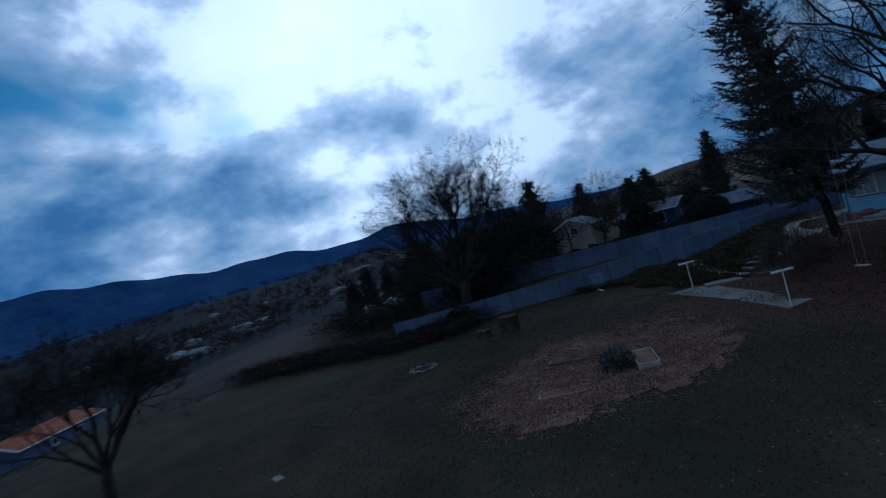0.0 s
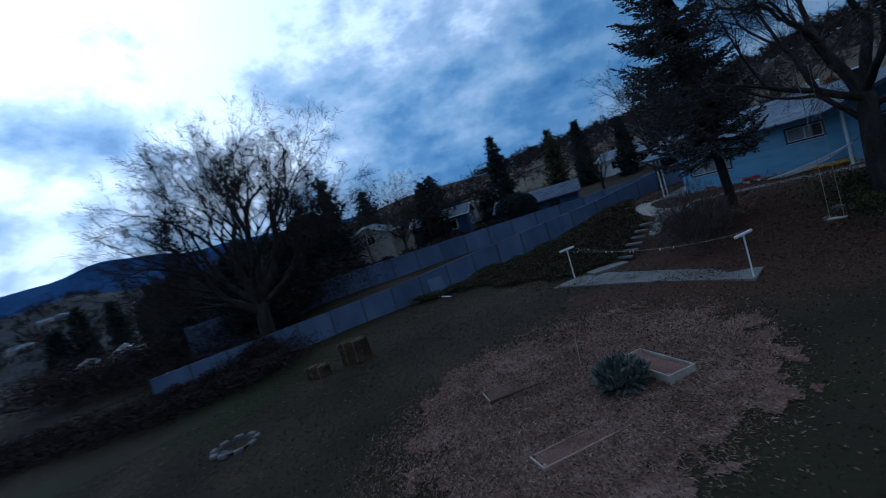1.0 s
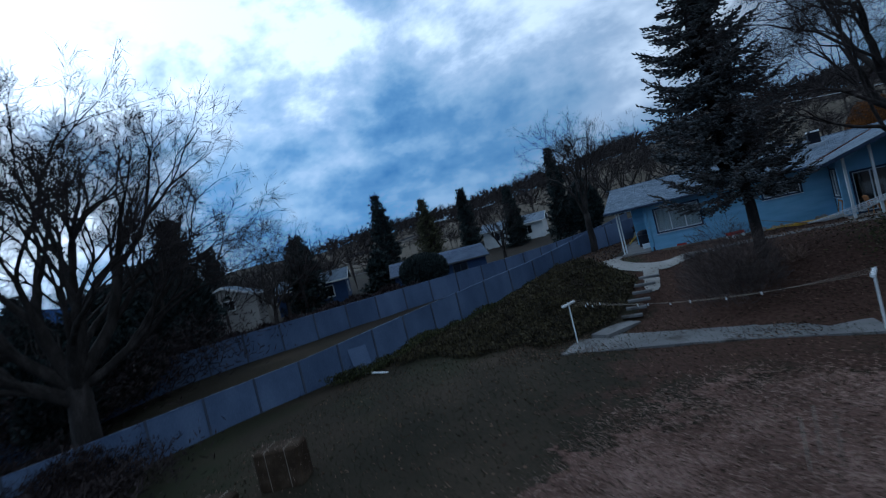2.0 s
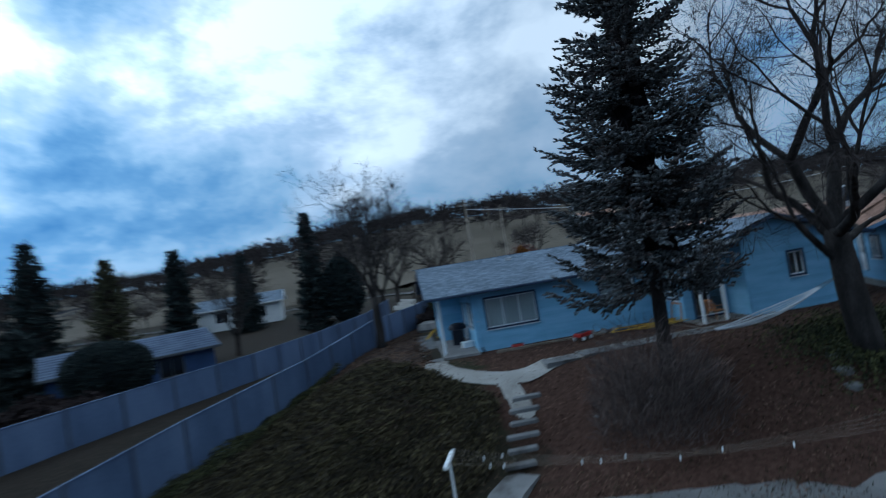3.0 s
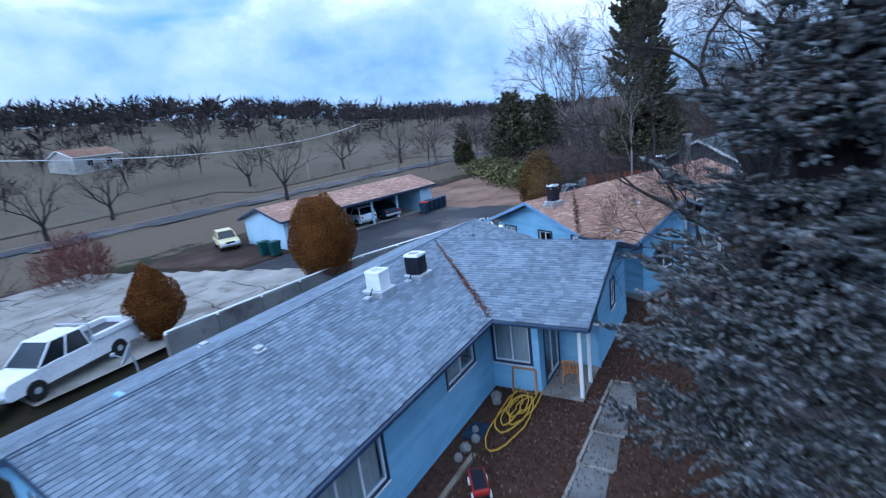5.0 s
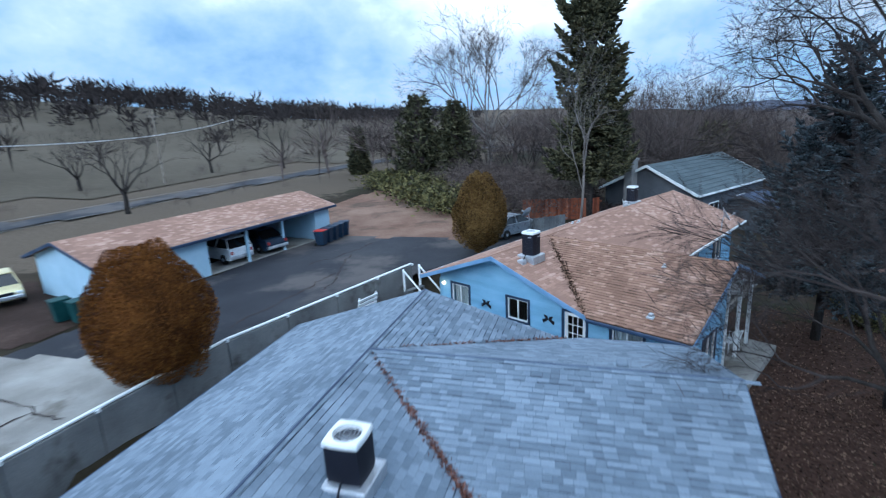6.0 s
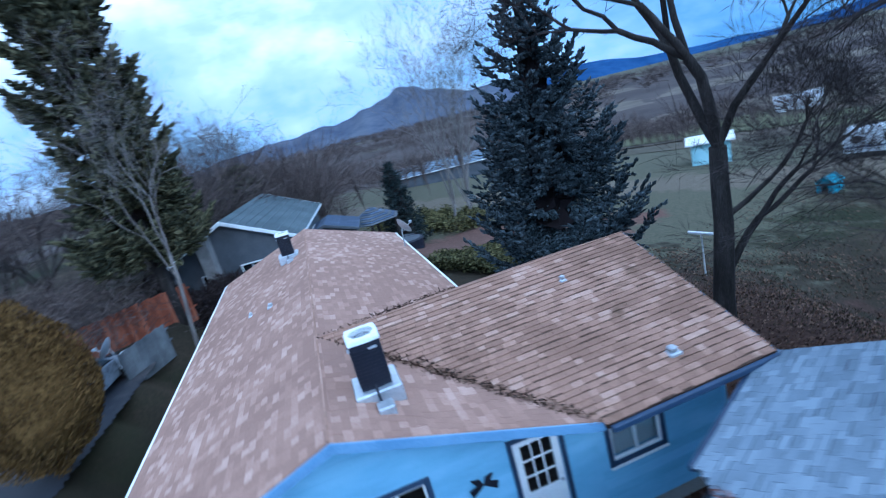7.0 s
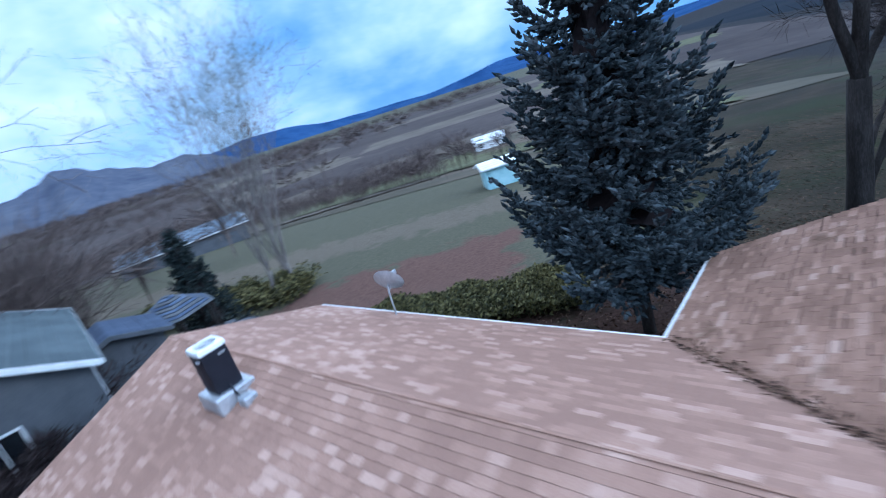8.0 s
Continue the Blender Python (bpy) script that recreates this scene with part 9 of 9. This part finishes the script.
# ---- cracks, fittings and odds and ends ----
def crack(start, way, length, width, seed, label, z):
    """A dark open joint wandering over paving."""
    rng = np.random.default_rng(seed)
    p, d = np.array(start, float), np.array(way, float) / np.hypot(*way)
    pts = [p]
    for k in range(int(length / 0.25)):
        turn = rng.normal() * 0.35
        w = np.array((d[0] * math.cos(turn) - d[1] * math.sin(turn), d[0] * math.sin(turn) + d[1] * math.cos(turn)))
        p = p + w * 0.25
        pts.append(p)
    vs = []
    for k, q in enumerate(pts):
        n = np.array((-d[1], d[0])) * width * rng.uniform(0.3, 1.0)
        for s in (-1, 1):
            vs.append((q[0] + s * n[0], q[1] + s * n[1], float(land(q[0], q[1])) + z))
    g = Geo().add(vs, [(2 * k, 2 * k + 2, 2 * k + 3, 2 * k + 1) for k in range(len(pts) - 1)])
    return tagged(part("driveway_crack", g, BRAMBLE), label, "crack", "cracks in the drive", "structure")


for k, (x, y, dx, dy, ln) in enumerate(((4.0, 17.0, 1, -0.12, 12.0), (4.5, 19.6, 1, 0.05, 11.0), (8.0, 22.5, 1, -0.1, 8.0), (12.0, 14.4, 0.2, 1, 7.5), (8.6, 15.6, 0.1, 1, 9.0), (15.3, 14.0, 0.15, 1, 6.0), (6.0, 25.5, 1, 0.0, 9.0))):
    crack((x, y), (dx, dy), ln, 0.045, 300 + k, "dark open crack in the concrete drive", 0.062)
rng_c = np.random.default_rng(61)
for k in range(14):
    crack((rng_c.uniform(4, 15), rng_c.uniform(15, 28)), (rng_c.normal(), rng_c.normal() * 0.5), rng_c.uniform(1.5, 5.0), rng_c.uniform(0.015, 0.035), 340 + k, "fine dark crack in the concrete drive", 0.062)
for k, (x, y, dx, dy, ln) in enumerate(((22.0, 13.5, 1, -0.2, 9.0), (27.0, 12.0, 1, 0.3, 7.0), (31.0, 15.2, 1, -0.35, 6.0))):
    crack((x, y), (dx, dy), ln, 0.05, 320 + k, "sealed dark crack in the asphalt car park", 0.05)

dp = thing("downpipe", "pale blue downpipe on the house corner", "downpipe", (2.46, -0.06, 0.0))
part("pipe", Geo().box(-0.04, -0.06, 0.12, 0.04, 0.02, 2.72, 0.012), SIDING, dp)
part("elbow", Geo().tube([(0, -0.02, 0.14), (0.02, -0.1, 0.05), (0.05, -0.3, -0.02)], 0.045, 8), BLACK, dp, "black plastic outlet elbow")
part("bracket", Geo().box(-0.06, -0.065, 1.4, 0.06, 0.02, 1.43, 0.004), STEEL, dp)
fl = thing("small_flag", "small striped red and white flag on the wall", "flag", (2.27, 0.55, 1.55), 90)
part("stick", Geo().tube([(0, 0.0, 0.25), (0.0, -0.06, -0.3)], 0.008, 5), WOOD, fl)
part("union", Geo().box(0.005, -0.035, 0.06, 0.14, -0.03, 0.2, 0.0), NAVY, fl, "dark blue corner")
for k in range(6):
    part("stripe", Geo().box(0.005 if k < 3 else 0.145, -0.03, 0.2 - 0.047 * k - 0.047, 0.30, -0.025, 0.2 - 0.047 * k, 0.0), RED if k % 2 == 0 else WHITE, fl)

# boards and rubbish in the gap between the two houses
lb = thing("timber_stack", "long weathered boards stacked by the blue wall", "timber", (26.0, 2.3, ground_at(26.0, 2.3)), 60, "")
for k in range(5):
    part("board", Geo().box(-1.6 + 0.25 * (k % 3), -0.3 + 0.13 * (k % 4), 0.06 * (k // 2), 1.6 - 0.2 * (k % 2), -0.18 + 0.13 * (k % 4), 0.055 + 0.06 * (k // 2), 0.006), (ORANGE, WOOD, WOOD, HAY, WOOD)[k], lb)
tp = thing("tarpaulin", "crumpled bright blue tarpaulin by the wall", "tarpaulin", (27.0, 8.2, ground_at(27.0, 8.2)), 20)
rng_t = np.random.default_rng(8)
tv = [(x, y, 0.18 + 0.14 * rng_t.random() - 0.12 * (abs(x) + abs(y)) / 1.2) for x in np.linspace(-0.8, 0.8, 9) for y in np.linspace(-0.5, 0.5, 7)]
part("sheet", Geo().add(tv + [(x, y, z - 0.02) for x, y, z in tv], [(i * 7 + k, (i + 1) * 7 + k, (i + 1) * 7 + k + 1, i * 7 + k + 1) for i in range(8) for k in range(6)]), TARP, tp)
leafy("heap of dead brown branches below the wall", "brush_pile", (28.8, 7.6, ground_at(28.8, 7.6) - 0.1), 1.1, 0.8, 0.45, 31, LEAVES, 5000, 0.12, category="brush")
low_cover("house_side_brush", "dark leafless brush beside the grey house", lambda rng, n: np.column_stack([47.8 + rng.normal(size=n) * 1.1, -4.6 + rng.normal(size=n) * 2.2]), 22000, 41, BRAMBLE, 2.6, 0.4, "brush", 0.12)

# ---- distance ----
def ridge(name, label, az0, az1, dist, height, seed, mat, base=-60, rough=1.0):
    """A mountain range as a ridge with spurs, far behind everything."""
    rng = np.random.default_rng(seed)
    n, m = 140, 9
    ph = rng.uniform(0, 6.28, 8)
    vs = []
    for i in range(n + 1):
        s = i / n
        a = radians(az0 + (az1 - az0) * s)
        ends = min(1.0, s / 0.16, (1 - s) / 0.16)
        h = base + (height(az0 + (az1 - az0) * s) - base) * ends * ends * (3 - 2 * ends)
        h = base + (h - base) * (1 + rough * 0.05 * math.sin(30 * s + ph[0]) + 0.035 * math.sin(71 * s + ph[1]) + 0.02 * math.sin(163 * s + ph[2]))
        for k in range(m + 1):
            q = k / m
            spur = 1 + rough * 0.05 * math.sin(55 * s + 3 * q + ph[3]) * q
            r = dist * (0.72 + 0.28 * q) * spur
            vs.append((10 + r * math.cos(a), r * math.sin(a), base + (h - base) * q ** 1.25 * (1 + rough * 0.06 * math.sin(40 * s + 9 * q + ph[4]) * (1 - q))))
    fs = [(i * (m + 1) + k, i * (m + 1) + k + 1, (i + 1) * (m + 1) + k + 1, (i + 1) * (m + 1) + k) for i in range(n) for k in range(m)]
    ob = mass(name, vs, fs, mat)
    ob.data.polygons.foreach_set("use_smooth", [True] * len(ob.data.polygons))
    return tagged(ob, label, "mountain", kind="structure")


def bump(x, c, w):
    return math.exp(-((x - c) / w) ** 2)


ridge("west_mountains", "wooded mountain range across the valley, coloured haze-blue", 118, 260, 3600, lambda a: 250 - 150 * smooth_step(178, 138, a) + 25 * bump(a, 186, 6) + 130 * bump(a, 214, 16), 1, RIDGE)
ridge("south_mountains", "mountain range beyond the pasture, coloured haze-blue", -150, -2, 3800, lambda a: 22 - 75 * smooth_step(-40, -75, a) + 30 * bump(a, -60, 8) + 35 * bump(a, -85, 7) + 60 * bump(a, -112, 14), 2, RIDGE, base=-170, rough=2.0)
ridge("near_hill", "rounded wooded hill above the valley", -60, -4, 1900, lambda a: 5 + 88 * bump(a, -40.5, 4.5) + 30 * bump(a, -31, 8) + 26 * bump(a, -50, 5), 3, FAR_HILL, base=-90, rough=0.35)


def scatter_woods(name, label, spots, seed, mat, tall, twigs=70, spread=0.55, width=0.05):
    """Far trees as one mass: each a stem, limbs and a haze of twigs."""
    rng = np.random.default_rng(seed)
    cs, ws, ls, wd = [], [], [], []
    for x, y in spots:
        z = ground_at(x, y) - 0.2
        h = tall * rng.uniform(0.6, 1.25)
        cs.append([(x, y, z)]), ws.append([(0.05 * rng.normal(), 0.05 * rng.normal(), 1)]), ls.append([h * 0.7]), wd.append([h * 0.05])
        a = rng.uniform(0, 6.28, twigs)
        el = rng.uniform(0.2, 1.3, twigs)
        w = np.column_stack([np.cos(a) * np.cos(el), np.sin(a) * np.cos(el), np.sin(el)])
        st = rng.uniform(0.0, 0.6, (twigs, 1)) * h * spread
        cs.append(np.array((x, y, z + h * 0.36)) + w * st)
        ws.append(w + rng.normal(size=(twigs, 3)) * 0.35)
        ls.append(rng.uniform(0.25, 0.6, twigs) * h * spread)
        wd.append(np.full(twigs, width * h * 0.12) * rng.uniform(0.5, 1.6, twigs))
    cs, ws = np.concatenate([np.asarray(c, float) for c in cs]), np.concatenate([np.asarray(w, float) for w in ws])
    v, f = blades(cs, ws, np.concatenate(ls), np.concatenate(wd), rng)
    return tagged(mass(name, v, f, mat), label, "trees", kind="stuff")


RNG = np.random.default_rng(77)


def spots_in(n, x0, x1, y0, y1, keep=None):
    out = []
    while len(out) < n:
        x, y = RNG.uniform(x0, x1), RNG.uniform(y0, y1)
        if keep is None or keep(x, y):
            out.append((x, y))
    return out


scatter_woods("hill_oaks", "grey leafless oaks along the hill crest", spots_in(1900, -260, 420, 80, 330, lambda x, y: y + 0.22 * x > 128 + 25 * math.sin(x * 0.03) + 14 * math.sin(x * 0.09)), 5, TWIG, 9.5, 40, width=0.34)
scatter_woods("field_oaks", "scattered oaks on the dry field", spots_in(150, -140, 300, 72, 200), 6, TWIG, 7.5, 130, width=0.12)
scatter_woods("roadside_brush", "brown brush along the road", spots_in(260, -120, 200, 36, 62, lambda x, y: abs(y - (49.5 - 0.14 * (x - 38))) > 4.5 and (x < 2 or x > 45 or y > 54)), 7, SCRUB, 2.2, 110, 0.7, width=0.05)
scatter_woods("east_woods", "leafless woods behind the neighbour's house", spots_in(170, 63, 160, -50, 40), 8, SCRUB, 10.0, 190, width=0.06)
scatter_woods("house_grove", "dense brown leafless grove behind the grey house", spots_in(34, 57, 68, -19, -4), 17, SCRUB, 9.5, 420, 0.75, width=0.03)
scatter_woods("valley_woods", "dim woods and orchards across the valley", spots_in(1500, 30, 620, -520, -70, lambda x, y: math.sin(x * 0.045) + math.sin(y * 0.05 + x * 0.01) > -0.1 and x + y > -60), 9, SCRUB, 8.0, 60, width=0.14)
scatter_woods("west_woods", "dim trees among the valley houses", spots_in(1100, -620, -75, -300, 90, lambda x, y: math.sin(x * 0.05) + math.sin(y * 0.06) > -0.6 and (x < -135 or y > -24 + 0.1 * x)), 10, TWIG, 8.0, 36, width=0.32)
scatter_woods("neighbour_trees", "leafless trees behind the white house", spots_in(40, -75, -32, -14, 40), 11, TWIG, 8.5, 170, width=0.07)
scatter_woods("town_woods", "far dark woods between the valley fields", spots_in(700, -1500, -330, -800, 160, lambda x, y: math.sin(x * 0.012) + math.sin(y * 0.016 + x * 0.004) > -0.5), 12, TWIG, 13.0, 36, 0.9, width=0.5)
scatter_woods("far_east_woods", "far dim woods below the mountains", spots_in(1000, 130, 1300, -1300, -60, lambda x, y: math.sin(x * 0.014) + math.sin(y * 0.012 + x * 0.004) > -0.3), 14, SCRUB, 13.0, 36, 0.9, width=0.5)
scatter_woods("crest_woods", "dense dark oaks along the hilltop", spots_in(900, -260, 420, 100, 330, lambda x, y: 190 < y + 0.22 * x < 330), 15, TWIG, 12.0, 42, width=0.36)
scatter_woods("hedgerow_trees", "leafless trees and scrub between the pastures", spots_in(620, 22, 190, -190, -62, lambda x, y: math.sin(x * 0.09 + 1) + math.sin(y * 0.12) > 0.5 or abs(y + 75 - 0.1 * x) < 3), 16, SCRUB, 5.5, 130, width=0.05)
